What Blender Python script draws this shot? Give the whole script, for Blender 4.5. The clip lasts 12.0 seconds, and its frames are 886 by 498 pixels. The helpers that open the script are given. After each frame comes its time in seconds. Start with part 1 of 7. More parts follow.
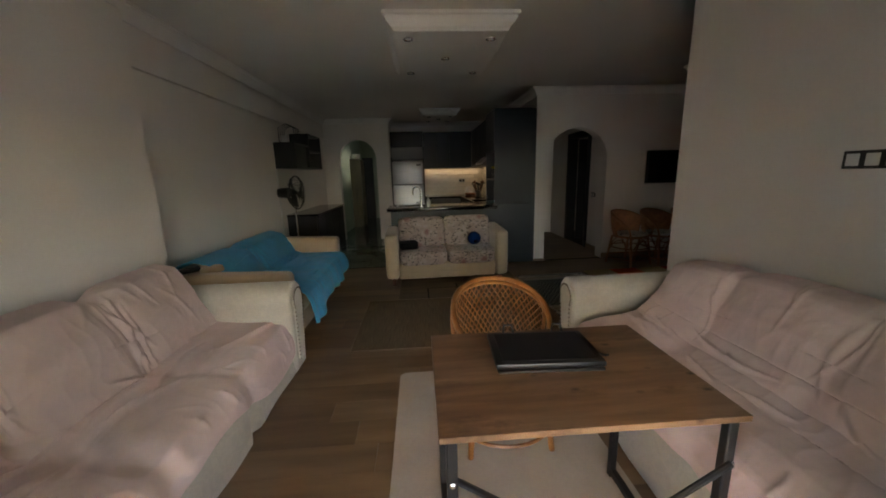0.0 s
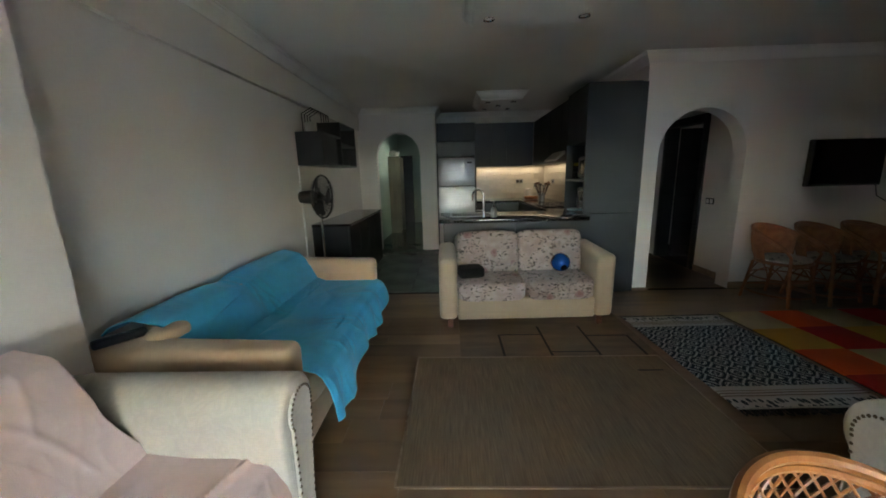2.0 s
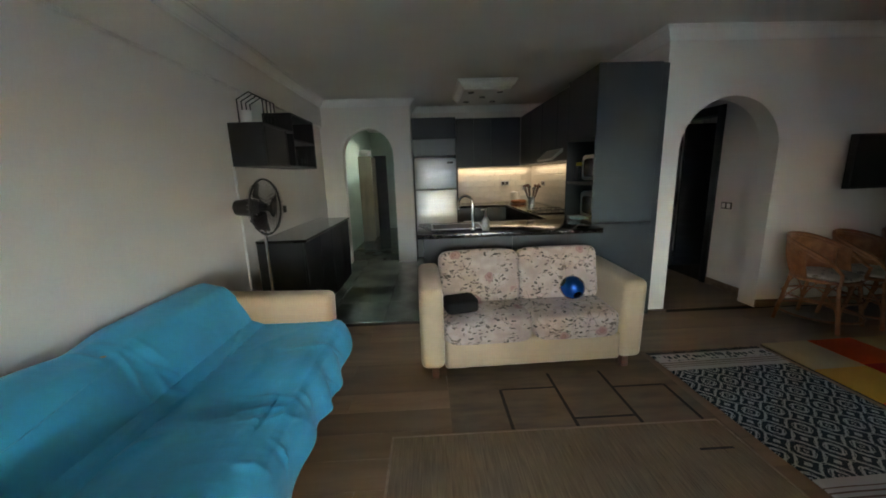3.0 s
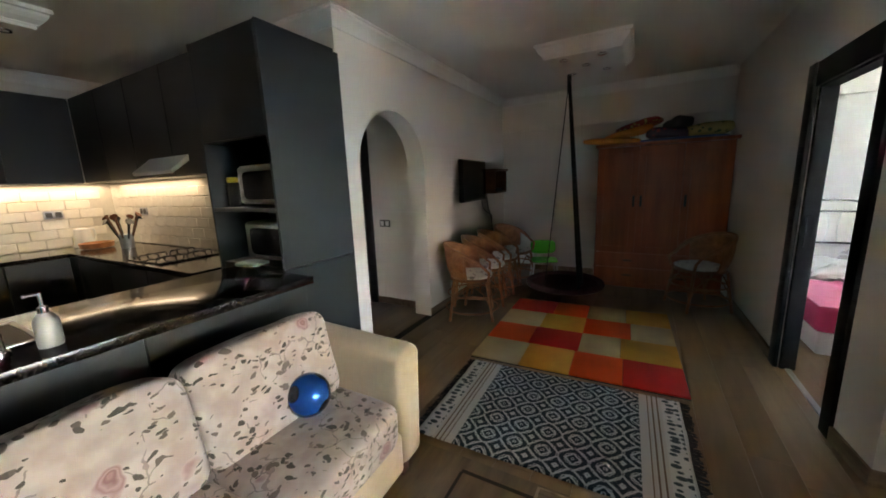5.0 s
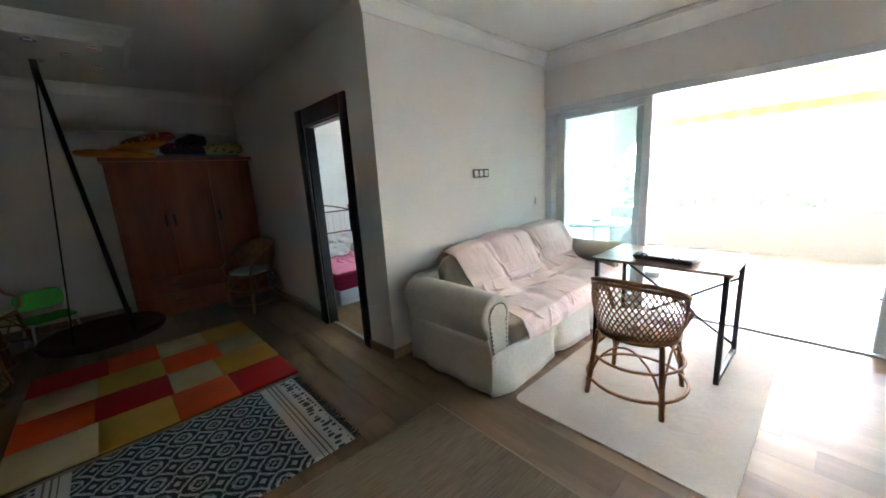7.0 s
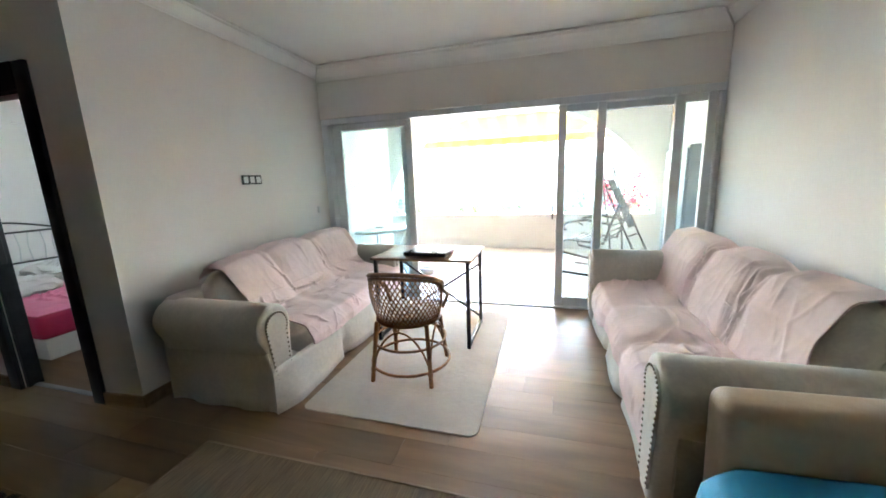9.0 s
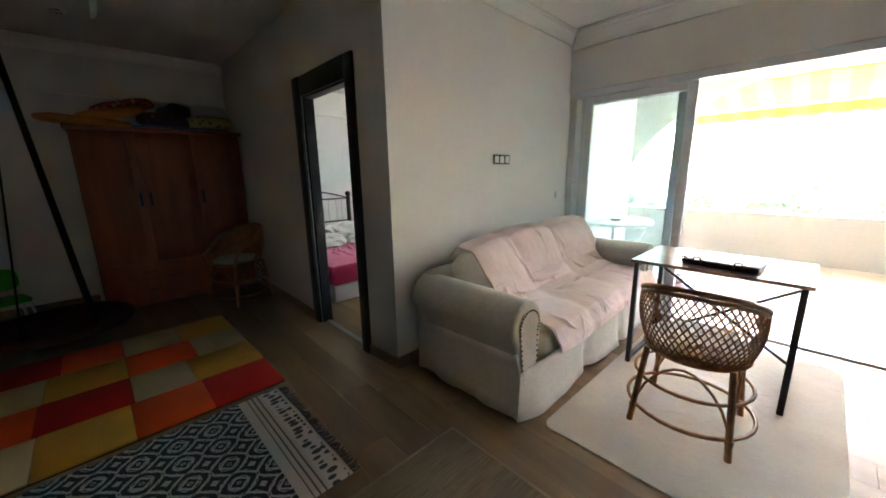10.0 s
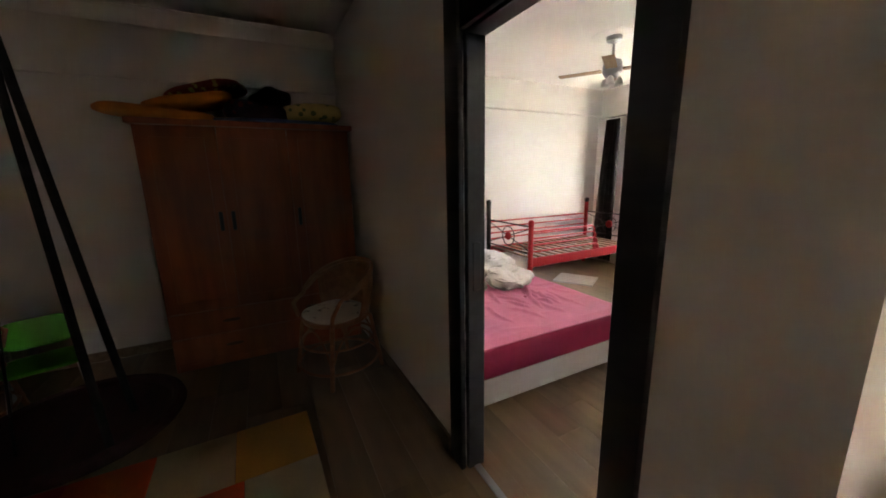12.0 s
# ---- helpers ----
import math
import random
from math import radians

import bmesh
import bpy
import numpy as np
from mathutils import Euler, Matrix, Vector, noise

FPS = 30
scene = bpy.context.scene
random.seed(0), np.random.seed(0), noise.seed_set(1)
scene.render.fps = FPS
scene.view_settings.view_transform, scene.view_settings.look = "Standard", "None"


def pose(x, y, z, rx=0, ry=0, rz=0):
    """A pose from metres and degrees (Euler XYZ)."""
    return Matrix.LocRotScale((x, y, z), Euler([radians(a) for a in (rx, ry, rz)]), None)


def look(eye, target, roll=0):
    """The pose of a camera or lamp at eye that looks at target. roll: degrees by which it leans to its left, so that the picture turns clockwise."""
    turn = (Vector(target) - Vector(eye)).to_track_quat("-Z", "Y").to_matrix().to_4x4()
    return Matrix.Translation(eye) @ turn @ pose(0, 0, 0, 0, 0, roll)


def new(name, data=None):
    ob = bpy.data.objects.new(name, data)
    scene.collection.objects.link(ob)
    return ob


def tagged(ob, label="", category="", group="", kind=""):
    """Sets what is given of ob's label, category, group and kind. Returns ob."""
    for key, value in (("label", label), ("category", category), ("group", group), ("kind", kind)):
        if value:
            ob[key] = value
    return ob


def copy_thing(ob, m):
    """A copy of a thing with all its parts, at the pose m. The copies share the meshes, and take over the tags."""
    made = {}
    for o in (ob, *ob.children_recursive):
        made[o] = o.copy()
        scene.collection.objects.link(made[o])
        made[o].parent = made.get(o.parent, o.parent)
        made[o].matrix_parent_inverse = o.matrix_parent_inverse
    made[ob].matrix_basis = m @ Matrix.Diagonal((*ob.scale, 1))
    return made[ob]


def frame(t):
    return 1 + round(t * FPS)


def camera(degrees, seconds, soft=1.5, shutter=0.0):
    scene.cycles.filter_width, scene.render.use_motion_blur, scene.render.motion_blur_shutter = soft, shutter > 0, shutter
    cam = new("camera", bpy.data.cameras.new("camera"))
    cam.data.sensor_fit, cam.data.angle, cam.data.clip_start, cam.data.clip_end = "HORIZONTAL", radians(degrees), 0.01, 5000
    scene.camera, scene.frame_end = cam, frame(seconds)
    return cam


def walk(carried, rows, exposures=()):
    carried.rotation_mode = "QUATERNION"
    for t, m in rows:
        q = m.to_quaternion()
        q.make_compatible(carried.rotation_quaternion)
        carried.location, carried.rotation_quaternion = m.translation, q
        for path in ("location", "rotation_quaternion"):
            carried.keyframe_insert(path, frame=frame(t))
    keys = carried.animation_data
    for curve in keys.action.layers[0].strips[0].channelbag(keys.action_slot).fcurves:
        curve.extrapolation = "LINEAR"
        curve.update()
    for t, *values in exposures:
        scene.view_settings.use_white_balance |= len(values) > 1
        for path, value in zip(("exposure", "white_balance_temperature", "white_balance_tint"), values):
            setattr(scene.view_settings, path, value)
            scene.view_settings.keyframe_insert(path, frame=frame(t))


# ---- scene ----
cam = camera(102.7, 12.0, soft=1.8)
PATH = [
    (0, (0.131, 0.129, 1.433), (0.251, 2.083, 1.02), -1.6),
    (0.5, (0.038, 0.374, 1.448), (0.155, 2.327, 1.034), -1.6),
    (1, (-0.076, 0.71, 1.41), (-0.029, 2.665, 0.986), -1.6),
    (1.5, (-0.114, 1.1, 1.427), (-0.166, 3.058, 1.021), -1.6),
    (2, (-0.2, 1.502, 1.428), (-0.26, 3.459, 1.022), -1.5),
    (2.5, (-0.26, 1.892, 1.441), (-0.288, 3.849, 1.029), -1.7),
    (2.7, (-0.253, 2.064, 1.448), (-0.254, 4.022, 1.040), -1.9),
    (4.3, (-0.187, 3.349, 1.45), (0.785, 5.058, 1.082), -0.7),
    (4.5, (-0.146, 3.452, 1.465), (1.054, 5.003, 1.086), -1.1),
    (5, (-0.084, 3.745, 1.455), (1.632, 4.700, 1.084), -2.2),
    (5.5, (-0.026, 3.945, 1.440), (1.909, 4.313, 1.088), -2.8),
    (6, (-0.022, 4.135, 1.448), (1.944, 4.030, 1.090), -2.9),
    (6.5, (-0.074, 4.160, 1.450), (1.831, 3.667, 1.095), -4.4),
    (7, (-0.212, 4.172, 1.441), (1.254, 2.871, 1.039), -3.5),
    (7.5, (-0.452, 4.21, 1.41), (0.435, 2.461, 1.014), -2.8),
    (7.7, (-0.492, 4.222, 1.402), (0.230, 2.398, 1.010), -2.7),
    (9.3, (-0.316, 4.140, 1.380), (0.236, 2.257, 1.000), -2.1),
    (9.5, (-0.215, 4.09, 1.379), (0.605, 2.309, 0.986), -1.8),
    (10, (0.184, 4.038, 1.355), (1.62, 2.711, 0.928), -1.0),
    (10.5, (0.64, 3.987, 1.383), (2.39, 3.143, 0.91), -0.6),
    (11, (1.08, 3.917, 1.388), (2.874, 3.165, 0.921), -0.7),
    (11.5, (1.504, 3.771, 1.391), (3.298, 3.007, 0.944), -1.0),
    (12, (1.928, 3.532, 1.425), (3.677, 2.65, 1.02), -1.2),
]
EXPOSURES = [(0, 3.8, 8100, 18), (1, 4.3, 7300, 13), (2.5, 5.1, 6750, 11), (4.5, 6.1, 7150, 16), (5.0, 6.3, 7200, 16), (5.5, 6.4, 6800, 12), (6.0, 6.3, 6600, 11), (6.5, 6.1, 6500, 10), (7.0, 5.85, 6450, 10), (7.5, 5.6, 6450, 10), (9.5, 5.5, 6850, 11), (10.5, 5.4, 7400, 15), (11.0, 5.65, 7350, 15), (11.5, 5.7, 7900, 19), (12, 5.65, 8900, 29)]
walk(cam, [(t, look(eye, target, roll)) for t, eye, target, roll in PATH], EXPOSURES)

# ---- light: sky and sun over the balcony; the kitchen's strip lamp stands with the kitchen ----
SUN_ELEVATION, SUN_FROM = 50.0, (-0.30, -1.0)
world = bpy.data.worlds.new("sky")
scene.world = world
world.use_nodes = True
wn = world.node_tree
sky = wn.nodes.new("ShaderNodeTexSky")
sky.sky_type = "NISHITA"
sky.sun_disc = False
sky.sun_elevation = radians(SUN_ELEVATION)
sky.sun_rotation = math.atan2(SUN_FROM[0], SUN_FROM[1])
wn.links.new(sky.outputs[0], wn.nodes["Background"].inputs[0])
wn.nodes["Background"].inputs[1].default_value = 0.15
sun_data = bpy.data.lights.new("sun", "SUN")
sun_data.energy, sun_data.angle, sun_data.color = 5.0, radians(0.6), (1.0, 0.95, 0.88)
sun = new("sun", sun_data)
sun_dir = Vector((SUN_FROM[0], SUN_FROM[1], 0)).normalized() * math.cos(radians(SUN_ELEVATION)) + Vector((0, 0, math.sin(radians(SUN_ELEVATION))))
sun.matrix_world = look(sun_dir * 30, (0, 0, 0))

# ---- materials ----
def material(name, build=None):
    m = bpy.data.materials.new(name)
    m.use_nodes = True
    return m


def node(m, kind, **values):
    n = m.node_tree.nodes.new(kind)
    for k, v in values.items():
        n.inputs[k].default_value = v
    return n


def link(m, a, b):
    m.node_tree.links.new(a, b)


def shader(m):
    return m.node_tree.nodes["Principled BSDF"]


def ramp(m, fac, stops):
    r = m.node_tree.nodes.new("ShaderNodeValToRGB")
    while len(r.color_ramp.elements) < len(stops):
        r.color_ramp.elements.new(0.5)
    for e, (p, c) in zip(r.color_ramp.elements, stops):
        e.position, e.color = p, (*c, 1)
    link(m, fac, r.inputs[0])
    return r.outputs[0]


def coords(m, scale=(1, 1, 1), rot=(0, 0, 0), world_space=False):
    t = m.node_tree.nodes.new("ShaderNodeNewGeometry" if world_space else "ShaderNodeTexCoord")
    mp = node(m, "ShaderNodeMapping")
    mp.inputs["Scale"].default_value = scale
    mp.inputs["Rotation"].default_value = rot
    link(m, t.outputs["Position" if world_space else "Object"], mp.inputs[0])
    return mp.outputs[0]


def mixed(m, fac, a, b, mode="MIX"):
    n = m.node_tree.nodes.new("ShaderNodeMix")
    n.data_type, n.blend_type = "RGBA", mode
    for value, socket in ((fac, n.inputs[0]), (a, n.inputs[6]), (b, n.inputs[7])):
        if hasattr(value, "is_linked"):
            link(m, value, socket)
        else:
            socket.default_value = value if isinstance(value, (int, float)) else (*value, 1)
    return n.outputs[2]


def bumped(m, height, strength=0.3, distance=0.005):
    b = node(m, "ShaderNodeBump", Strength=strength, Distance=distance)
    link(m, height, b.inputs["Height"])
    link(m, b.outputs[0], shader(m).inputs["Normal"])
    return b


def math_node(m, op, a, b=0.0, c=0.0):
    n = m.node_tree.nodes.new("ShaderNodeMath")
    n.operation = op
    for value, socket in zip((a, b, c), n.inputs):
        if hasattr(value, "is_linked"):
            link(m, value, socket)
        else:
            socket.default_value = value
    return n.outputs[0]


def surface(name, colour, rough=0.6, metal=0.0, vary=0.12, big=1.5, fine=40.0, bump=0.15, depth=0.003, sheen=0.0, coat=0.0, stretch=(1, 1, 1)):
    """A plain stuff with blotches at two scales, uneven gloss and a fine relief."""
    m = material(name)
    s = shader(m)
    c = coords(m, stretch)
    n1 = node(m, "ShaderNodeTexNoise", Scale=big, Detail=4.0)
    n2 = node(m, "ShaderNodeTexNoise", Scale=fine, Detail=6.0, Roughness=0.65)
    link(m, c, n1.inputs["Vector"])
    link(m, c, n2.inputs["Vector"])
    dark = tuple(v * (1 - vary) for v in colour)
    light = tuple(min(1, v * (1 + vary * 0.7)) for v in colour)
    base = ramp(m, n1.outputs[0], [(0.35, dark), (0.65, light)])
    grain = ramp(m, n2.outputs[0], [(0.3, (1 - vary,) * 3), (0.7, (1, 1, 1))])
    link(m, mixed(m, 0.8, base, grain, "MULTIPLY"), s.inputs["Base Color"])
    link(m, math_node(m, "MULTIPLY_ADD", n1.outputs[0], 0.2, rough - 0.1), s.inputs["Roughness"])
    s.inputs["Metallic"].default_value = metal
    s.inputs["Sheen Weight"].default_value = sheen
    s.inputs["Coat Weight"].default_value = coat
    if bump:
        bumped(m, n2.outputs[0], bump, depth)
    return m


def wood(name, dark, light, rough=0.45, grain=(2.0, 22.0, 22.0), per_piece=0.0, knots=False, bump=0.08):
    """Long grain along x, with streaks, and a tone of its own for each piece where asked."""
    m = material(name)
    s = shader(m)
    c = coords(m, grain)
    shift = None
    if per_piece:
        info = m.node_tree.nodes.new("ShaderNodeObjectInfo")
        add = m.node_tree.nodes.new("ShaderNodeVectorMath")
        add.operation = "ADD"
        comb = node(m, "ShaderNodeCombineXYZ")
        link(m, math_node(m, "MULTIPLY", info.outputs["Random"], 37.0), comb.inputs[0])
        link(m, math_node(m, "MULTIPLY", info.outputs["Random"], 91.0), comb.inputs[1])
        link(m, c, add.inputs[0])
        link(m, comb.outputs[0], add.inputs[1])
        c = add.outputs[0]
        shift = info.outputs["Random"]
    n1 = node(m, "ShaderNodeTexNoise", Scale=1.0, Detail=8.0, Roughness=0.6, Distortion=0.25)
    n2 = node(m, "ShaderNodeTexNoise", Scale=0.25, Detail=3.0)
    link(m, c, n1.inputs["Vector"])
    link(m, c, n2.inputs["Vector"])
    base = ramp(m, n1.outputs[0], [(0.3, dark), (0.7, light)])
    tone = ramp(m, n2.outputs[0], [(0.3, (0.72,) * 3), (0.7, (1.0,) * 3)])
    col = mixed(m, 1.0, base, tone, "MULTIPLY")
    if shift is not None:
        col = mixed(m, per_piece, col, ramp(m, shift, [(0.0, (0.55, 0.52, 0.5)), (0.5, (0.85, 0.83, 0.8)), (1.0, (1.0, 1.0, 1.0))]), "MULTIPLY")
    if knots:
        blot = node(m, "ShaderNodeTexNoise", Scale=5.0, Detail=6.0, Roughness=0.7)
        link(m, coords(m, (0.6, 1.6, 1.0)), blot.inputs["Vector"])
        col = mixed(m, ramp(m, blot.outputs[0], [(0.52, (0.0,) * 3), (0.68, (0.8,) * 3)]), col, tuple(d * 0.55 for d in dark))
        v = node(m, "ShaderNodeTexVoronoi", Scale=7.0)
        link(m, coords(m, (1.0, 1.7, 1.0)), v.inputs["Vector"])
        col = mixed(m, ramp(m, v.outputs["Distance"], [(0.05, (0.95,) * 3), (0.15, (0.0,) * 3)]), col, tuple(d * 0.35 for d in dark))
    link(m, col, s.inputs["Base Color"])
    link(m, math_node(m, "MULTIPLY_ADD", n1.outputs[0], 0.18, rough - 0.09), s.inputs["Roughness"])
    bumped(m, n1.outputs[0], bump, 0.002)
    return m


def cloth(name, colour, rough=0.85, vary=0.15, weave=900.0, crease=6.0, sheen=0.3, figured=0.0):
    m = surface(name, colour, rough, vary=vary, big=2.5, fine=crease * 6, bump=0.25, depth=0.004, sheen=sheen)
    s = shader(m)
    c = coords(m)
    w = node(m, "ShaderNodeTexNoise", Scale=weave / 3, Detail=2.0)
    link(m, c, w.inputs["Vector"])
    if figured:
        # a tone-in-tone leaf figure woven into the cloth
        f = node(m, "ShaderNodeTexNoise", Scale=15.0, Detail=1.0, Distortion=3.0)
        link(m, c, f.inputs["Vector"])
        under = s.inputs["Base Color"].links[0].from_socket
        link(m, mixed(m, 1.0, under, ramp(m, f.outputs[0], [(0.49, (1 - figured,) * 3), (0.53, (1.0, 1.0, 1.0))]), "MULTIPLY"), s.inputs["Base Color"])
    soft = node(m, "ShaderNodeTexNoise", Scale=crease, Detail=3.0, Distortion=1.2)
    link(m, c, soft.inputs["Vector"])
    b = bumped(m, math_node(m, "MULTIPLY_ADD", w.outputs[0], 0.12, soft.outputs[0]), 0.35, 0.012)
    return m


M_WALL = surface("wall_paint", (0.83, 0.795, 0.76), 0.75, vary=0.05, big=0.8, fine=60, bump=0.12, depth=0.002)
M_CEIL = surface("ceiling_paint", (0.87, 0.85, 0.82), 0.8, vary=0.04, big=0.7, fine=70, bump=0.08, depth=0.002)
M_PLASTER = surface("white_plaster", (0.87, 0.86, 0.84), 0.6, vary=0.05, big=2, fine=50, bump=0.08)
M_HALL = surface("hall_paint", (0.42, 0.52, 0.42), 0.7, vary=0.06)
M_PLANK = wood("laminate_plank", (0.22, 0.132, 0.07), (0.37, 0.24, 0.135), 0.345, (1.0, 7.0, 7.0), per_piece=0.8, bump=0.03)
M_JOINT = surface("dark_joint", (0.03, 0.022, 0.016), 0.8, vary=0.3)
M_TILE = surface("grey_floor_tile", (0.165, 0.20, 0.178), 0.13, vary=0.2, big=2.5, fine=14, bump=0.02)
M_SKIRT = wood("skirting_wood", (0.24, 0.16, 0.10), (0.40, 0.29, 0.19), 0.5)
M_BLACKDOOR = wood("black_door_paint", (0.010, 0.012, 0.015), (0.022, 0.025, 0.03), 0.4)
M_BLUEGREY = surface("blue_grey_lacquer", (0.019, 0.025, 0.029), 0.45, vary=0.18, big=1.5, fine=120, bump=0.05)
M_DARKCAB = surface("dark_cabinet_lacquer", (0.010, 0.0115, 0.013), 0.42, vary=0.2, big=1.5, fine=120, bump=0.04)
M_GRANITE = surface("black_granite", (0.022, 0.018, 0.015), 0.12, vary=0.6, big=60, fine=220, bump=0.02)
M_STEEL = surface("brushed_steel", (0.44, 0.45, 0.47), 0.385, metal=1.0, vary=0.08, big=3, fine=150, bump=0.05, stretch=(1, 1, 12))
M_CHROME = surface("chrome", (0.8, 0.8, 0.8), 0.12, metal=1.0, vary=0.05, bump=0.0)
M_WTILE = surface("white_wall_tile", (0.74, 0.70, 0.62), 0.18, vary=0.08, big=4, fine=20, bump=0.03)
M_GROUT = surface("tile_grout", (0.64, 0.605, 0.535), 0.8, vary=0.15)
M_BLACK = surface("black_plastic", (0.012, 0.012, 0.013), 0.4, vary=0.25, fine=150, bump=0.08)
M_BLACKMETAL = surface("black_powder_coat", (0.014, 0.014, 0.015), 0.45, vary=0.25, fine=200, bump=0.1)
M_SCREEN = surface("dark_screen_glass", (0.008, 0.008, 0.009), 0.1, vary=0.1, bump=0.0)
M_WHITEPL = surface("white_plastic", (0.72, 0.72, 0.70), 0.35, vary=0.05, bump=0.03)
M_PVC = surface("white_window_frame", (0.74, 0.77, 0.80), 0.35, vary=0.05, bump=0.02)
M_CREAM = cloth("cream_upholstery", (0.64, 0.59, 0.50), 0.7, vary=0.08, figured=0.05)
M_TAN = cloth("tan_upholstery", (0.43, 0.34, 0.225), 0.6, vary=0.08)
M_CARAMEL = cloth("caramel_upholstery", (0.50, 0.35, 0.21), 0.6, vary=0.08)
M_PINK = cloth("pink_throw", (0.86, 0.68, 0.655), 0.9, vary=0.08, crease=4, sheen=0.05)
M_BLUE = cloth("turquoise_throw", (0.045, 0.50, 0.84), 0.6, vary=0.10, crease=4, sheen=0.1)
M_BAG = cloth("black_fabric", (0.0045, 0.0045, 0.005), 0.9, sheen=0.0)
M_FILLER = surface("grey_filler", (0.20, 0.20, 0.20), 0.5, vary=0.08)
M_RATTAN = wood("rattan", (0.24, 0.085, 0.025), (0.50, 0.22, 0.07), 0.35, (14.0, 14.0, 14.0), bump=0.15)
M_DARKRATTAN = wood("dark_rattan", (0.27, 0.095, 0.032), (0.47, 0.19, 0.075), 0.4, (14.0, 14.0, 14.0), bump=0.15)
M_TABLE = wood("oak_laminate", (0.15, 0.075, 0.04), (0.40, 0.235, 0.135), 0.36, (1.2, 11.0, 11.0), knots=True, bump=0.03)
M_WARD = wood("red_brown_wardrobe", (0.27, 0.060, 0.018), (0.45, 0.110, 0.034), 0.4, (9.0, 9.0, 1.2), bump=0.05)
M_BRASS = surface("nail_brass", (0.16, 0.12, 0.08), 0.4, metal=1.0, vary=0.2, bump=0.0)
M_WHITERUG = cloth("cream_rug", (0.56, 0.49, 0.40), 0.95, vary=0.1, crease=10)
M_FOOT = wood("brown_foot", (0.09, 0.03, 0.015), (0.18, 0.07, 0.03), 0.45)
M_GREEN = surface("green_plastic", (0.025, 0.50, 0.012), 0.4, vary=0.08, bump=0.03)
M_ORANGE = cloth("orange_cushion", (0.75, 0.24, 0.02), 0.85, sheen=0.0)
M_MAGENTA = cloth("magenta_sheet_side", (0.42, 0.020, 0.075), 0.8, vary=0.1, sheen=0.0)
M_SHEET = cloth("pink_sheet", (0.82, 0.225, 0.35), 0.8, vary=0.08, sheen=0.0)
M_WHITECLOTH = cloth("white_bedding", (0.68, 0.64, 0.59), 0.85, vary=0.06)
M_RED = surface("red_paint", (0.56, 0.022, 0.03), 0.42, vary=0.1, bump=0.03)
M_CURTAIN = cloth("black_curtain", (0.018, 0.012, 0.010), 0.9)
M_STONE = surface("balcony_floor_tile", (0.40, 0.385, 0.36), 0.45, vary=0.1, big=3, fine=30)
M_RENDER = surface("white_render", (0.58, 0.565, 0.535), 0.85, vary=0.06, big=1.2, fine=30, bump=0.3, depth=0.006)
M_DARKWOOD = wood("dark_swing_cloth", (0.04, 0.010, 0.012), (0.07, 0.018, 0.02), 0.9)
M_LOCKER = surface("grey_locker_plastic", (0.22, 0.255, 0.28), 0.5, vary=0.08, bump=0.03)
M_SLAT = wood("bed_slat_wood", (0.28, 0.16, 0.08), (0.42, 0.27, 0.15), 0.6)


def glass(name, tint=(0.67, 0.81, 0.84), dust_haze=0.0):
    m = material(name)
    s = shader(m)
    s.inputs["Base Color"].default_value = (*tint, 1)
    s.inputs["Transmission Weight"].default_value = 1.0
    s.inputs["Roughness"].default_value = 0.02
    s.inputs["IOR"].default_value = 1.45
    if dust_haze:
        # a milky film of dust that also stands in for the haze of glare
        n = node(m, "ShaderNodeTexNoise", Scale=1.3, Detail=4.0)
        link(m, coords(m), n.inputs["Vector"])
        film = node(m, "ShaderNodeBsdfTranslucent", Color=(0.80, 0.84, 0.84, 1))
        mx = node(m, "ShaderNodeMixShader")
        link(m, math_node(m, "MULTIPLY", n.outputs[0], 2 * dust_haze), mx.inputs[0])
        link(m, s.outputs[0], mx.inputs[1])
        link(m, film.outputs[0], mx.inputs[2])
        link(m, mx.outputs[0], m.node_tree.nodes["Material Output"].inputs[0])
    return m


M_GLASS = glass("window_glass", dust_haze=0.045)
M_BOTTLE = glass("clear_bottle", (0.9, 0.93, 0.92))


# ---- mesh helpers ----
def box(bm, x0, x1, y0, y1, z0, z1, bevel=0.0, segs=2):
    geo = bmesh.ops.create_cube(bm, size=1.0)
    vs = geo["verts"]
    for v in vs:
        v.co = Vector(((x0 + x1) / 2 + v.co.x * (x1 - x0), (y0 + y1) / 2 + v.co.y * (y1 - y0), (z0 + z1) / 2 + v.co.z * (z1 - z0)))
    if bevel:
        es = list({e for v in vs for e in v.link_edges})
        bmesh.ops.bevel(bm, geom=es, offset=bevel, segments=segs, profile=0.5, affect="EDGES")
    return vs


def tube(bm, pts, r, sides=8, close=False, taper=None):
    pts = [Vector(p) for p in pts]
    n = len(pts)
    rings = []
    up = Vector((0.123, 0.456, 0.88)).normalized()
    for i, p in enumerate(pts):
        a = pts[(i - 1) % n] if close or i > 0 else p
        b = pts[(i + 1) % n] if close or i < n - 1 else p
        d = (b - a).normalized() if (b - a).length > 1e-9 else Vector((0, 0, 1))
        s = d.cross(up)
        if s.length < 0.05:
            s = d.cross(Vector((1, 0, 0)))
        s.normalize()
        t = s.cross(d)
        up = t
        rr = r if taper is None else r * taper[i]
        rings.append([bm.verts.new(p + (s * math.cos(k * math.tau / sides) + t * math.sin(k * math.tau / sides)) * rr) for k in range(sides)])
    for i in range(n if close else n - 1):
        p, q = rings[i], rings[(i + 1) % n]
        for k in range(sides):
            bm.faces.new((p[k], p[(k + 1) % sides], q[(k + 1) % sides], q[k]))
    if not close:
        bm.faces.new(list(reversed(rings[0])))
        bm.faces.new(rings[-1])


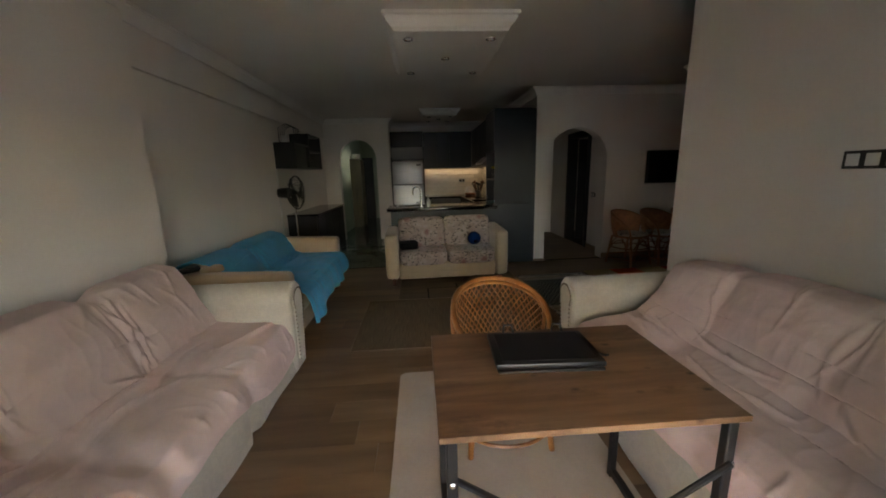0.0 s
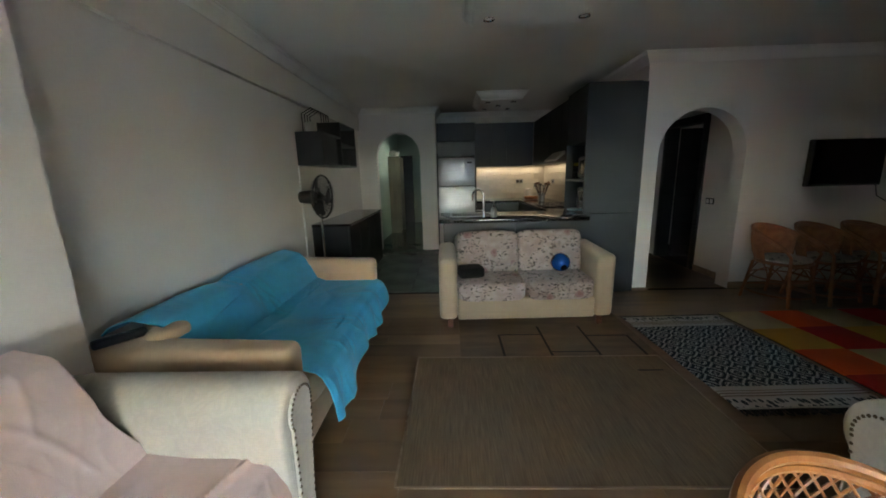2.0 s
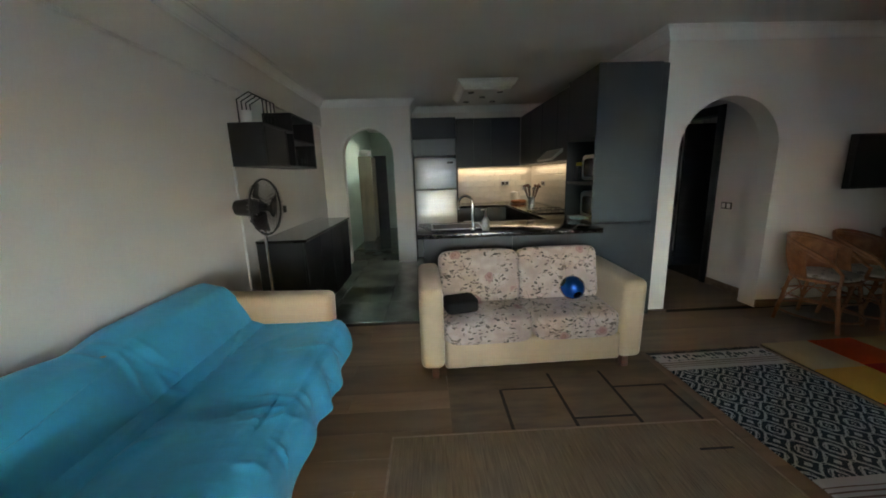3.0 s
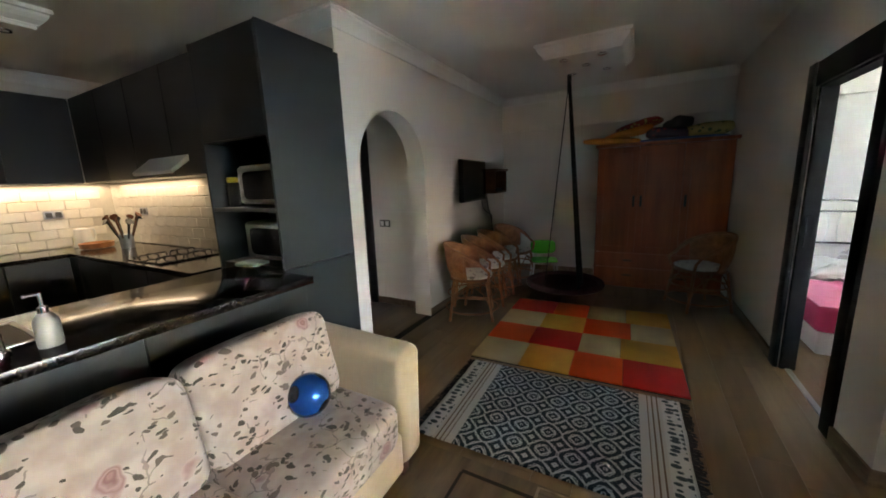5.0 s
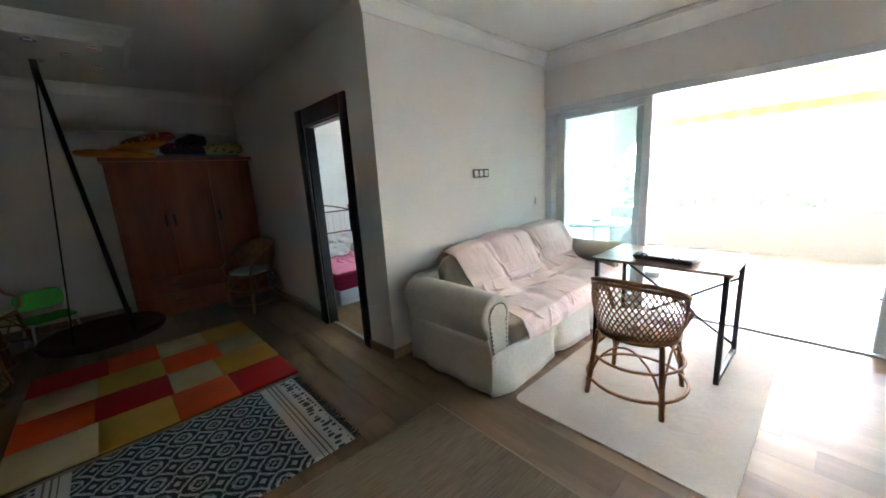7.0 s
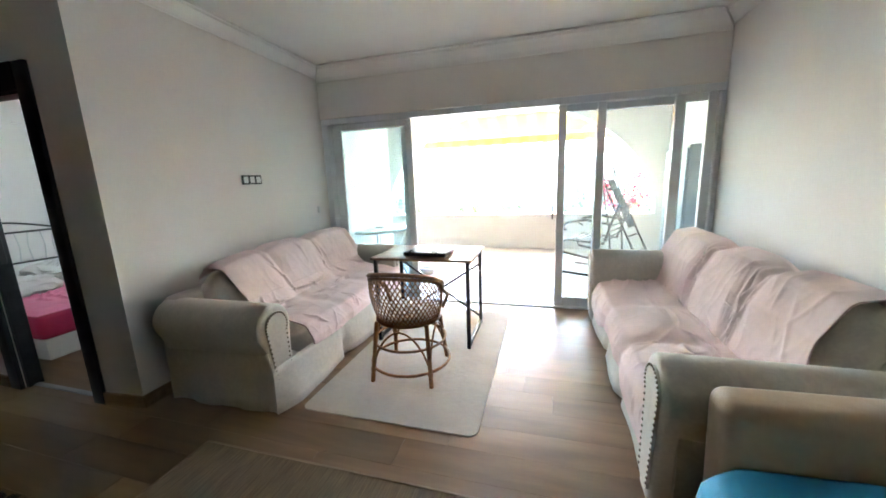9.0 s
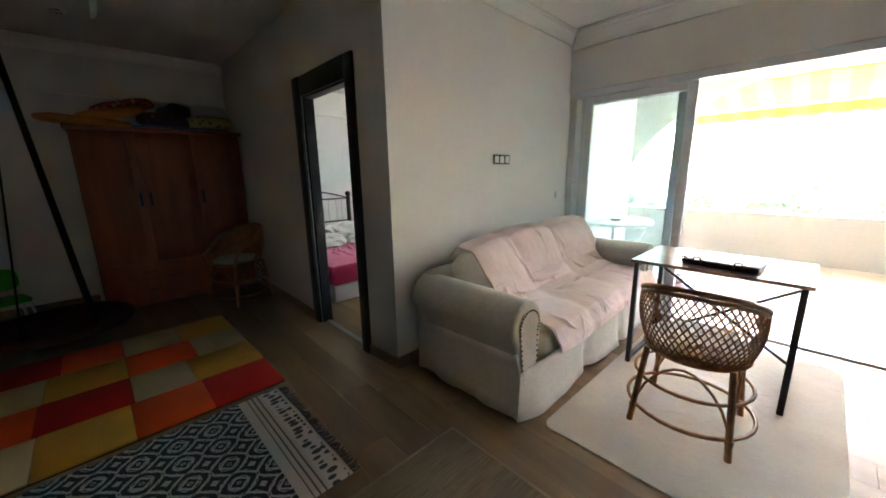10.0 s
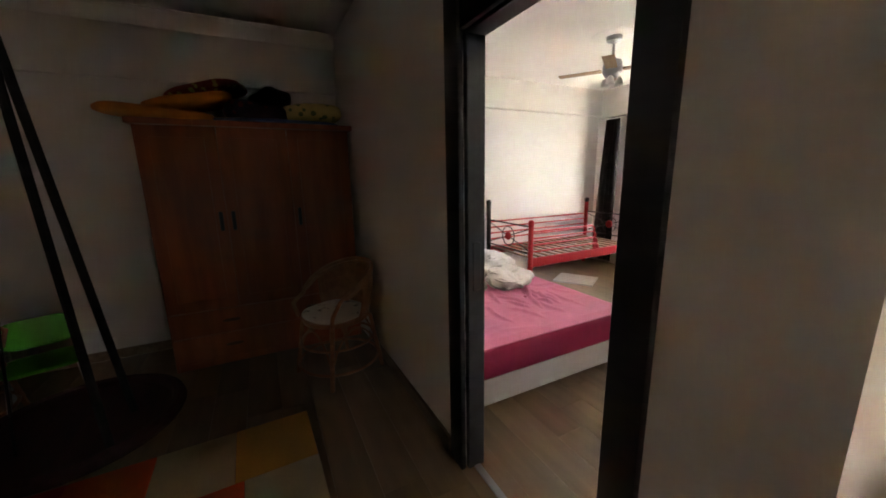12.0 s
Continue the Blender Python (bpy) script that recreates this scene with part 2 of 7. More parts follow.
def lathe(bm, profile, centre=(0, 0, 0), sides=24, axis="z"):
    rings = []
    c = Vector(centre)
    for r, h in profile:
        ring = []
        for k in range(sides):
            a = k * math.tau / sides
            u, v = r * math.cos(a), r * math.sin(a)
            off = {"z": (u, v, h), "x": (h, u, v), "y": (v, h, u)}[axis]
            ring.append(bm.verts.new(c + Vector(off)))
        rings.append(ring)
    for p, q in zip(rings, rings[1:]):
        for k in range(sides):
            bm.faces.new((p[k], p[(k + 1) % sides], q[(k + 1) % sides], q[k]))
    bm.faces.new(list(reversed(rings[0])))
    bm.faces.new(rings[-1])


def cushion(bm, centre, size, e=3.5, turn=(0, 0, 0), nu=28, nv=16, lump=0.0, seed=0):
    """A soft block: a rounded box with crowned faces."""
    m = pose(*centre, *turn)
    sgn = lambda v, p: math.copysign(abs(v) ** p, v)
    rows = []
    p = 2.0 / e
    for j in range(nv + 1):
        ph = -math.pi / 2 + math.pi * j / nv
        row = []
        for i in range(nu):
            th = math.tau * i / nu
            co = Vector((sgn(math.cos(ph), p) * sgn(math.cos(th), p) * size[0] / 2, sgn(math.cos(ph), p) * sgn(math.sin(th), p) * size[1] / 2, sgn(math.sin(ph), p) * size[2] / 2))
            if lump:
                co += co.normalized() * lump * noise.noise(co * 7 + Vector((seed, seed * 2, 0)))
            row.append(bm.verts.new(m @ co))
        rows.append(row)
    for a, b in zip(rows, rows[1:]):
        for i in range(nu):
            bm.faces.new((a[i], a[(i + 1) % nu], b[(i + 1) % nu], b[i]))
    bmesh.ops.remove_doubles(bm, verts=[v for v in rows[0] + rows[-1]], dist=1e-4)


def sheet(bm, fn, nu, nv):
    g = [[bm.verts.new(fn(i / nu, j / nv)) for j in range(nv + 1)] for i in range(nu + 1)]
    for i in range(nu):
        for j in range(nv):
            bm.faces.new((g[i][j], g[i + 1][j], g[i + 1][j + 1], g[i][j + 1]))


def prism(bm, outline, a, b, axis="y"):
    """An outline in two axes drawn out along the third."""
    def at(u, v, w):
        return {"y": (u, w, v), "x": (w, u, v), "z": (u, v, w)}[axis]
    p = [bm.verts.new(at(u, v, a)) for u, v in outline]
    q = [bm.verts.new(at(u, v, b)) for u, v in outline]
    n = len(outline)
    bm.faces.new(p)
    bm.faces.new(list(reversed(q)))
    for i in range(n):
        bm.faces.new((p[i], q[i], q[(i + 1) % n], p[(i + 1) % n]))


def finish(name, bm, mat, smooth=True, angle=40):
    bmesh.ops.recalc_face_normals(bm, faces=bm.faces[:])
    me = bpy.data.meshes.new(name)
    bm.to_mesh(me)
    bm.free()
    me.materials.append(mat)
    if smooth:
        me.shade_smooth()
        me.set_sharp_from_angle(angle=radians(angle))
    return me


def part(name, bm, mat, parent, label="", smooth=True, at=None):
    ob = new(name, finish(name, bm, mat, smooth))
    ob.parent = parent
    if at is not None:
        ob.matrix_basis = at
    return tagged(ob, label)


def thing(name, label, category, m, group=""):
    ob = new(name)
    ob.empty_display_size = 0.1
    ob.matrix_basis = m
    return tagged(ob, label, category, group)


def solo(name, bm, mat, label, category, m=None, group="", kind=""):
    ob = new(name, finish(name, bm, mat))
    if m is not None:
        ob.matrix_basis = m
    return tagged(ob, label, category, group, kind)


def structure(name, bm, mat, label, category="wall"):
    return tagged(new(name, finish(name, bm, mat)), label, category, kind="structure")


def thicken(ob, t):
    s = ob.modifiers.new("thickness", "SOLIDIFY")
    s.thickness, s.offset = t, 0
    return ob

# ---- the large structure ----
CEIL = 2.66


def wall_boxes(name, boxes, mat=None, label="plain off-white painted wall"):
    bm = bmesh.new()
    for b in boxes:
        box(bm, *b)
    return structure(name, bm, mat or M_WALL, label)


def arch_head(bm, x0, x1, spring, rise, top, y0, y1, n=24):
    """The part of a wall over an arched opening, in the plane of x and z."""
    cx, r = (x0 + x1) / 2, (x1 - x0) / 2
    pts = [(cx - r * math.cos(math.pi * i / n), spring + rise * math.sin(math.pi * i / n)) for i in range(n + 1)]
    f = [(bm.verts.new((x, y0, z)), bm.verts.new((x, y0, top)), bm.verts.new((x, y1, z)), bm.verts.new((x, y1, top))) for x, z in pts]
    for a, b in zip(f, f[1:]):
        bm.faces.new((a[0], b[0], b[1], a[1]))
        bm.faces.new((a[2], a[3], b[3], b[2]))
        bm.faces.new((a[0], a[2], b[2], b[0]))
        bm.faces.new((a[1], b[1], b[3], a[3]))


# ceiling, and floor slab under the pieces
bm = bmesh.new()
box(bm, -2.3, 6.3, 0.3, 12.8, CEIL, CEIL + 0.2)
box(bm, 2.3, 6.3, -1.6, 0.3, CEIL, CEIL + 0.2)
structure("ceiling", bm, M_CEIL, "off-white painted ceiling", "ceiling")
bm = bmesh.new()
box(bm, -2.3, 6.3, 0.28, 12.8, -0.15, -0.008)
box(bm, 2.3, 6.3, -1.6, 0.28, -0.15, -0.008)
floor = structure("floor", bm, M_JOINT, "brown wood laminate floor of many planks", "floor")

# west side: a shallow pier by the window, then the long wall with its ceiling beam
bm = bmesh.new()
prism(bm, [(-2.2, 0.30), (-1.91, 0.30), (-1.91, 0.42), (-1.86, 0.42), (-1.79, 2.88), (-2.2, 2.88)], 0, CEIL, "z")
for b in ((-2.2, -1.95, 2.88, 8.36, 0, CEIL), (-1.95, -1.91, 2.88, 8.36, 2.26, CEIL)):
    box(bm, *b)
structure("wall_west", bm, M_WALL, "plain off-white painted wall")
# far wall with the arch to the corridor
bm = bmesh.new()
AX0, AX1 = -1.62, -0.80
box(bm, -1.95, AX0, 8.36, 8.54, 0, CEIL)
box(bm, AX1, -0.50, 8.36, 9.26, 0, CEIL)
arch_head(bm, AX0, AX1, 1.80, 0.43, CEIL, 8.36, 8.54)
structure("wall_north_arch", bm, M_WALL, "off-white wall with an arched opening to the corridor")
wall_boxes("wall_kitchen_back", [(-0.50, 1.955, 9.10, 9.26, 0, CEIL)])
wall_boxes("wall_kitchen_side", [(1.955, 2.13, 5.90, 9.26, 0, CEIL), (1.72, 1.955, 6.32, 9.10, 0, 1.56)])
# corridor behind the far arch
# the gap at y 10.0 to 10.5 is unseen, added to let daylight in
wall_boxes("wall_corridor", [(-2.2, -1.80, 8.54, 12.6, 0, CEIL), (-0.62, -0.50, 9.26, 10.0, 0, CEIL), (-0.62, -0.50, 10.0, 10.5, 0, 1.5), (-0.62, -0.50, 10.0, 10.5, 2.05, CEIL), (-0.62, -0.50, 10.5, 12.6, 0, CEIL), (-2.2, -0.5, 12.6, 12.75, 0, CEIL)], M_HALL, "pale greenish corridor wall")
# wall with the arch to the small hall
bm = bmesh.new()
BX0, BX1 = 2.13, 3.10
box(bm, 1.955, BX0, 5.70, 5.90, 0, CEIL)
box(bm, BX1, 5.58, 5.70, 5.90, 0, CEIL)
arch_head(bm, BX0, BX1, 1.60, 0.485, CEIL, 5.70, 5.90)
structure("wall_north_hall", bm, M_WALL, "off-white wall with a rounded arch opening")
# small hall
wall_boxes("wall_hall_east", [(3.25, 3.40, 5.90, 6.62, 0, CEIL), (3.25, 3.40, 6.62, 7.46, 2.08, CEIL), (3.25, 3.40, 7.46, 8.4, 0, CEIL)])
wall_boxes("wall_hall_north", [(1.95, 4.5, 8.4, 8.55, 0, CEIL)])
wall_boxes("wall_side_room", [(4.4, 4.5, 5.9, 8.4, 0, CEIL)])
# nook: east wall with its beam
wall_boxes("wall_east", [(5.55, 5.75, 2.60, 5.90, 0, CEIL), (5.505, 5.55, 2.77, 5.70, 2.18, CEIL)])
# wall with the bedroom door
DX0, DX1, DTOP = 2.47, 3.245, 1.99
# these two walls stand slightly askew to the rest
CORNER = (2.075, 2.738)


def nook_face(x):
    return CORNER[1] + 0.086 * min(x - CORNER[0], 0.34) + 0.012 * max(0.0, x - CORNER[0] - 0.34)


bm = bmesh.new()
prism(bm, [(CORNER[0], CORNER[1]), (DX0, nook_face(DX0)), (DX0, 2.66), (2.28, 2.58)], 0, CEIL, "z")
prism(bm, [(DX1, nook_face(DX1)), (5.55, nook_face(5.55)), (5.55, 2.68), (DX1, 2.68)], 0, CEIL, "z")
prism(bm, [(DX0, nook_face(DX0)), (DX1, nook_face(DX1)), (DX1, 2.68), (DX0, 2.68)], DTOP, CEIL, "z")
structure("wall_south_nook", bm, M_WALL, "off-white wall with the bedroom doorway")
bm = bmesh.new()
prism(bm, [(2.14, 0.30), CORNER, (2.28, 2.58), (2.32, 2.58), (2.32, 0.30)], 0, CEIL, "z")
structure("wall_sofa_east", bm, M_WALL, "off-white wall behind the sofa")
# window wall: beam over the sliding windows
wall_boxes("wall_window_beam", [(-1.91, 2.14, 0.22, 0.42, 2.12, CEIL)], label="painted beam over the sliding windows")
# bedroom
wall_boxes("wall_bedroom_east", [(6.05, 6.2, -1.5, 2.77, 0, CEIL), (6.0, 6.05, -1.35, 2.6, 2.28, CEIL)])
wall_boxes("wall_bedroom_north", [(5.55, 6.05, 2.68, 2.77, 0, CEIL)])
wall_boxes("wall_bedroom_west", [(2.17, 2.32, -1.5, 0.30, 0, CEIL)])
# walled up to x 3.7, out of view, so that less daylight enters
wall_boxes("wall_bedroom_window", [(5.55, 6.2, -1.5, -1.35, 0, CEIL), (2.32, 5.55, -1.5, -1.35, 2.2, CEIL), (2.32, 3.7, -1.5, -1.35, 0, 2.2), (3.7, 5.55, -1.5, -1.35, 0, 0.85)])

CROWN = [(0, -0.105), (0.014, -0.105), (0.018, -0.085), (0.035, -0.07), (0.055, -0.04), (0.075, -0.028), (0.08, -0.012), (0.095, -0.01), (0.095, 0), (0, 0)]


def crown(bm, axis, wall, a, b, side, ea=0, eb=0, grow=1.0):
    """A cornice along a wall; side is the way it juts out; ea and eb mitre its ends outwards (1) or inwards (-1)."""
    rows = []
    for end, e in ((a, -ea), (b, eb)):
        row = []
        for d, z in CROWN:
            d, z = d * grow, z * grow
            u = end + e * d
            w = wall + side * d
            row.append(bm.verts.new((u, w, CEIL - 0.002 + z) if axis == "x" else (w, u, CEIL - 0.002 + z)))
        rows.append(row)
    n = len(CROWN)
    for i in range(n):
        bm.faces.new((rows[0][i], rows[0][(i + 1) % n], rows[1][(i + 1) % n], rows[1][i]))
    bm.faces.new(rows[0])
    bm.faces.new(list(reversed(rows[1])))


bm = bmesh.new()
crown(bm, "x", 5.70, 1.955, 5.505, -1, 1, -1)
crown(bm, "y", 1.955, 5.70, 9.10, -1, 1, -1)
crown(bm, "y", 5.505, 2.77, 5.70, -1, -1, -1)
crown(bm, "y", -1.91, 2.88, 8.36, 1, 0, -1)
start = len(bm.verts)
crown(bm, "y", -1.79, 0.42, 2.88, 1, -1, 0)
bm.verts.ensure_lookup_table()
for v in bm.verts[start:]:
    v.co.x -= (2.88 - v.co.y) * 0.0285
crown(bm, "x", 8.36, -1.91, -0.50, -1, -1, 1)
crown(bm, "y", -0.50, 8.36, 9.10, 1, 1, -1)
crown(bm, "x", 9.10, -0.50, 1.955, -1, -1, -1)
crown(bm, "x", 0.42, -1.86, 2.14, 1, -1, -1, 1.38)
start = len(bm.verts)
crown(bm, "y", 2.14, 0.42, 2.738, -1, -1, 1)
bm.verts.ensure_lookup_table()
for v in bm.verts[start:]:
    v.co.x -= 0.003 + (v.co.y - 0.42) * 0.0267
structure("trim_cornice", bm, M_PLASTER, "white moulded plaster cornice", "cornice")

bm = bmesh.new()
for b in ((3.10, 5.55, 5.688, 5.70, 0.004, 0.085), (5.538, 5.55, 4.30, 5.688, 0.004, 0.085), (3.36, 4.9, 2.76, 2.80, 0.004, 0.085),
          (3.238, 3.25, 5.9, 6.55, 0.004, 0.085), (-1.95, -1.938, 2.88, 8.36, 0.004, 0.085),
          (1.953, 2.14, 5.66, 5.70, 0.0, 0.03)):
    box(bm, *b, bevel=0.003, segs=1)
prism(bm, [(2.063, 2.750), (2.40, 2.780), (2.40, 2.74), (2.085, 2.72)], 0.004, 0.085, "z")
prism(bm, [(2.124, 0.45), (2.063, 2.750), (2.085, 2.72), (2.15, 0.45)], 0.004, 0.085, "z")
prism(bm, [(-1.87, 0.5), (-1.846, 0.5), (-1.778, 2.88), (-1.80, 2.88)], 0.004, 0.085, "z")
structure("baseboard", bm, M_SKIRT, "brown wooden skirting board", "skirting")


# ---- sliding window to the balcony ----
def sliding_window():
    root = tagged(thing("window_1", "white sliding balcony window with one leaf pushed open", "window", pose(0, 0.32, 0)), kind="structure")
    bm = bmesh.new()
    box(bm, -1.91, 2.14, -0.08, 0.08, 2.055, 2.12, 0.006, 1)
    box(bm, -1.91, -1.825, -0.08, 0.08, 0, 2.055, 0.006, 1)
    box(bm, 2.06, 2.14, -0.08, 0.08, 0, 2.055, 0.006, 1)
    box(bm, -1.825, 2.06, -0.08, 0.08, -0.005, 0.014, 0.004, 1)
    part("window_frame", bm, M_PVC, root)
    for x0, x1, y in ((1.11, 2.055, -0.035), (1.03, 1.985, 0.03), (-0.93, -0.50, 0.03), (-1.60, -0.855, -0.03), (-1.82, -1.495, 0.035)):
        bm = bmesh.new()
        w = 0.075
        box(bm, x0, x0 + w, y - 0.025, y + 0.025, 0.015, 2.054, 0.006, 1)
        box(bm, x1 - w, x1, y - 0.025, y + 0.025, 0.015, 2.054, 0.006, 1)
        box(bm, x0 + w, x1 - w, y - 0.025, y + 0.025, 0.015, 0.115, 0.006, 1)
        box(bm, x0 + w, x1 - w, y - 0.025, y + 0.025, 1.985, 2.054, 0.006, 1)
        leaf = part("sash", bm, M_PVC, root)
        bm = bmesh.new()
        box(bm, x0 + w, x1 - w, y - 0.004, y + 0.004, 0.115, 1.985)
        p = part("pane", bm, M_GLASS, leaf, "clear window glass")
        p.visible_shadow = False
    bm = bmesh.new()
    box(bm, -0.47, -0.455, 0.055, 0.085, 0.95, 1.15, 0.006, 1)
    part("handle", bm, M_BLACK, root, "dark pull handle")


sliding_window()


# ---- bedroom door frame ----
def door_frame():
    root = tagged(thing("door_1", "black wooden door frame with the bedroom door open", "door", pose(0, 0, 0)), kind="structure")
    for x0, x1, y0, y1, z0, z1 in ((2.383, DX0 + 0.018, 2.752, 2.783, 0, 2.12), (DX1 - 0.02, 3.34, 2.772, 2.80, 0, 2.12), (DX0 + 0.018, DX1 - 0.02, 2.765, 2.790, DTOP - 0.02, 2.12)):
        bm = bmesh.new()
        box(bm, x0, x1, y0, y1, z0, z1, 0.006)
        part("architrave", bm, M_BLACKDOOR, root)
    for x0, x1, z0, z1 in ((DX0, DX0 + 0.03, 0, DTOP), (DX1 - 0.03, DX1, 0, DTOP), (DX0 + 0.03, DX1 - 0.03, DTOP - 0.03, DTOP)):
        bm = bmesh.new()
        box(bm, x0, x1, 2.675, 2.762, z0, z1, 0.003, 1)
        part("jamb", bm, M_BLACKDOOR, root)
    bm = bmesh.new()
    box(bm, DX0 + 0.03, DX1 - 0.03, 2.70, 2.735, 0.001, 0.012, 0.004)
    part("threshold_strip", bm, M_STEEL, root, "worn metal threshold strip")
    bm = bmesh.new()
    box(bm, DX1 - 0.036, DX1 - 0.03, 2.70, 2.74, 0.92, 1.14, 0.002, 1)
    part("strike_plate", bm, M_BLACKMETAL, root)


door_frame()


def hall_door():
    root = tagged(thing("door_2", "dark door frame with the door standing open inside the hall", "door", pose(3.25, 0, 0)), kind="structure")
    for y0, y1, z0, z1 in ((6.55, 6.64, 0, 2.16), (7.44, 7.53, 0, 2.16), (6.64, 7.44, 2.06, 2.16)):
        bm = bmesh.new()
        box(bm, -0.03, 0.16, y0, y1, z0, z1, 0.005)
        part("frame", bm, M_BLACKDOOR, root)
    bm = bmesh.new()
    box(bm, 0.17, 0.97, 7.40, 7.44, 0.01, 2.05, 0.004)
    leaf = part("door_leaf", bm, M_BLACKDOOR, root)
    bm = bmesh.new()
    tube(bm, [(0.90, 7.40, 1.0), (0.90, 7.36, 1.0), (0.78, 7.355, 1.0)], 0.009)
    part("door_handle", bm, M_CHROME, leaf)


hall_door()


# ---- balcony and the distance ----
wall_boxes("balcony_wall", [(-2.55, -2.4, -3.1, 0.30, 0, 2.9), (2.9, 3.05, -3.1, -1.5, 0, 2.9), (-2.4, -1.91, 0.29, 0.30, 0, 2.9), (2.14, 2.17, 0.2, 0.30, 0, 2.9), (2.17, 2.9, -1.51, -1.5, 0, 2.9)], M_RENDER, "white rendered balcony wall")
bm = bmesh.new()
arch_head(bm, -2.25, 2.84, 0.68, 2.0, 2.9, -3.1, -2.9, 44)
box(bm, -2.4, -2.25, -3.1, -2.9, 0, 2.9)
box(bm, 2.84, 2.9, -3.1, -2.9, 0, 2.9)
box(bm, -2.25, 2.84, -3.1, -2.9, 0, 0.68)
structure("balcony_arch_wall", bm, M_RENDER, "white balcony parapet under a wide arch", "balcony wall")
bm = bmesh.new()
box(bm, -2.55, 3.05, -3.1, 0.30, 2.62, 2.9)
# unseen slab, added to keep sun and high sky off the bedroom window
box(bm, 3.05, 6.3, -3.1, -1.5, 2.62, 2.9)
structure("balcony_ceiling_and_shade", bm, M_RENDER, "white rendered balcony ceiling, with an added slab shading the bedroom window", "ceiling")
bm = bmesh.new()
box(bm, -2.55, 3.05, -3.1, 0.28, -0.2, -0.012)
structure("balcony_floor", bm, M_STONE, "pale tiled balcony floor", "floor")


# ---- sofas ----
def fold(u, v, seed, scale=1.0):
    """Broad soft swells of a loose cloth, with a faint rumple."""
    p = Vector((u * 1.6 * scale + seed, v * 2.4 * scale, seed * 1.7))
    w = noise.noise(p)
    fine = 1 - abs(noise.noise(Vector((u * 9 * scale + w * 2, v * 6 * scale - u * 3, 9.0 + seed))))
    return 0.010 * w + 0.0022 * fine ** 5


def creases(seed, zones):
    """Single folds of a cloth: bent, tapering ridges. A zone is (count, a0, a1, b0, b1, heading, spread, shortest, longest, height), in metres on the cloth."""
    rnd = random.Random(seed)
    lines = []
    for count, a0, a1, b0, b1, heading, spread, short, long, height in zones:
        for _ in range(count):
            t = radians(heading + rnd.uniform(-spread, spread))
            lines.append((rnd.uniform(a0, a1), rnd.uniform(b0, b1), math.cos(t), math.sin(t), rnd.uniform(short, long) / 2, rnd.uniform(-0.5, 0.5), rnd.uniform(0.006, 0.012), height * rnd.uniform(0.5, 1.0)))

    def lift(a, b):
        z = 0.0
        for ca, cb, dx, dy, half, bend, width, height in lines:
            x, y = a - ca, b - cb
            along = x * dx + y * dy
            if abs(along) >= half:
                continue
            off = y * dx - x * dy - bend * along * along / half * 0.5
            if abs(off) > 0.08:
                continue
            k = 1 - (along / half) ** 2
            q = off / (width * (0.5 + k))
            z += height * k * (1 / (1 + q * q) - 0.35 / (1 + (q / 2.6 - 0.9) ** 2))
        return z
    return lift


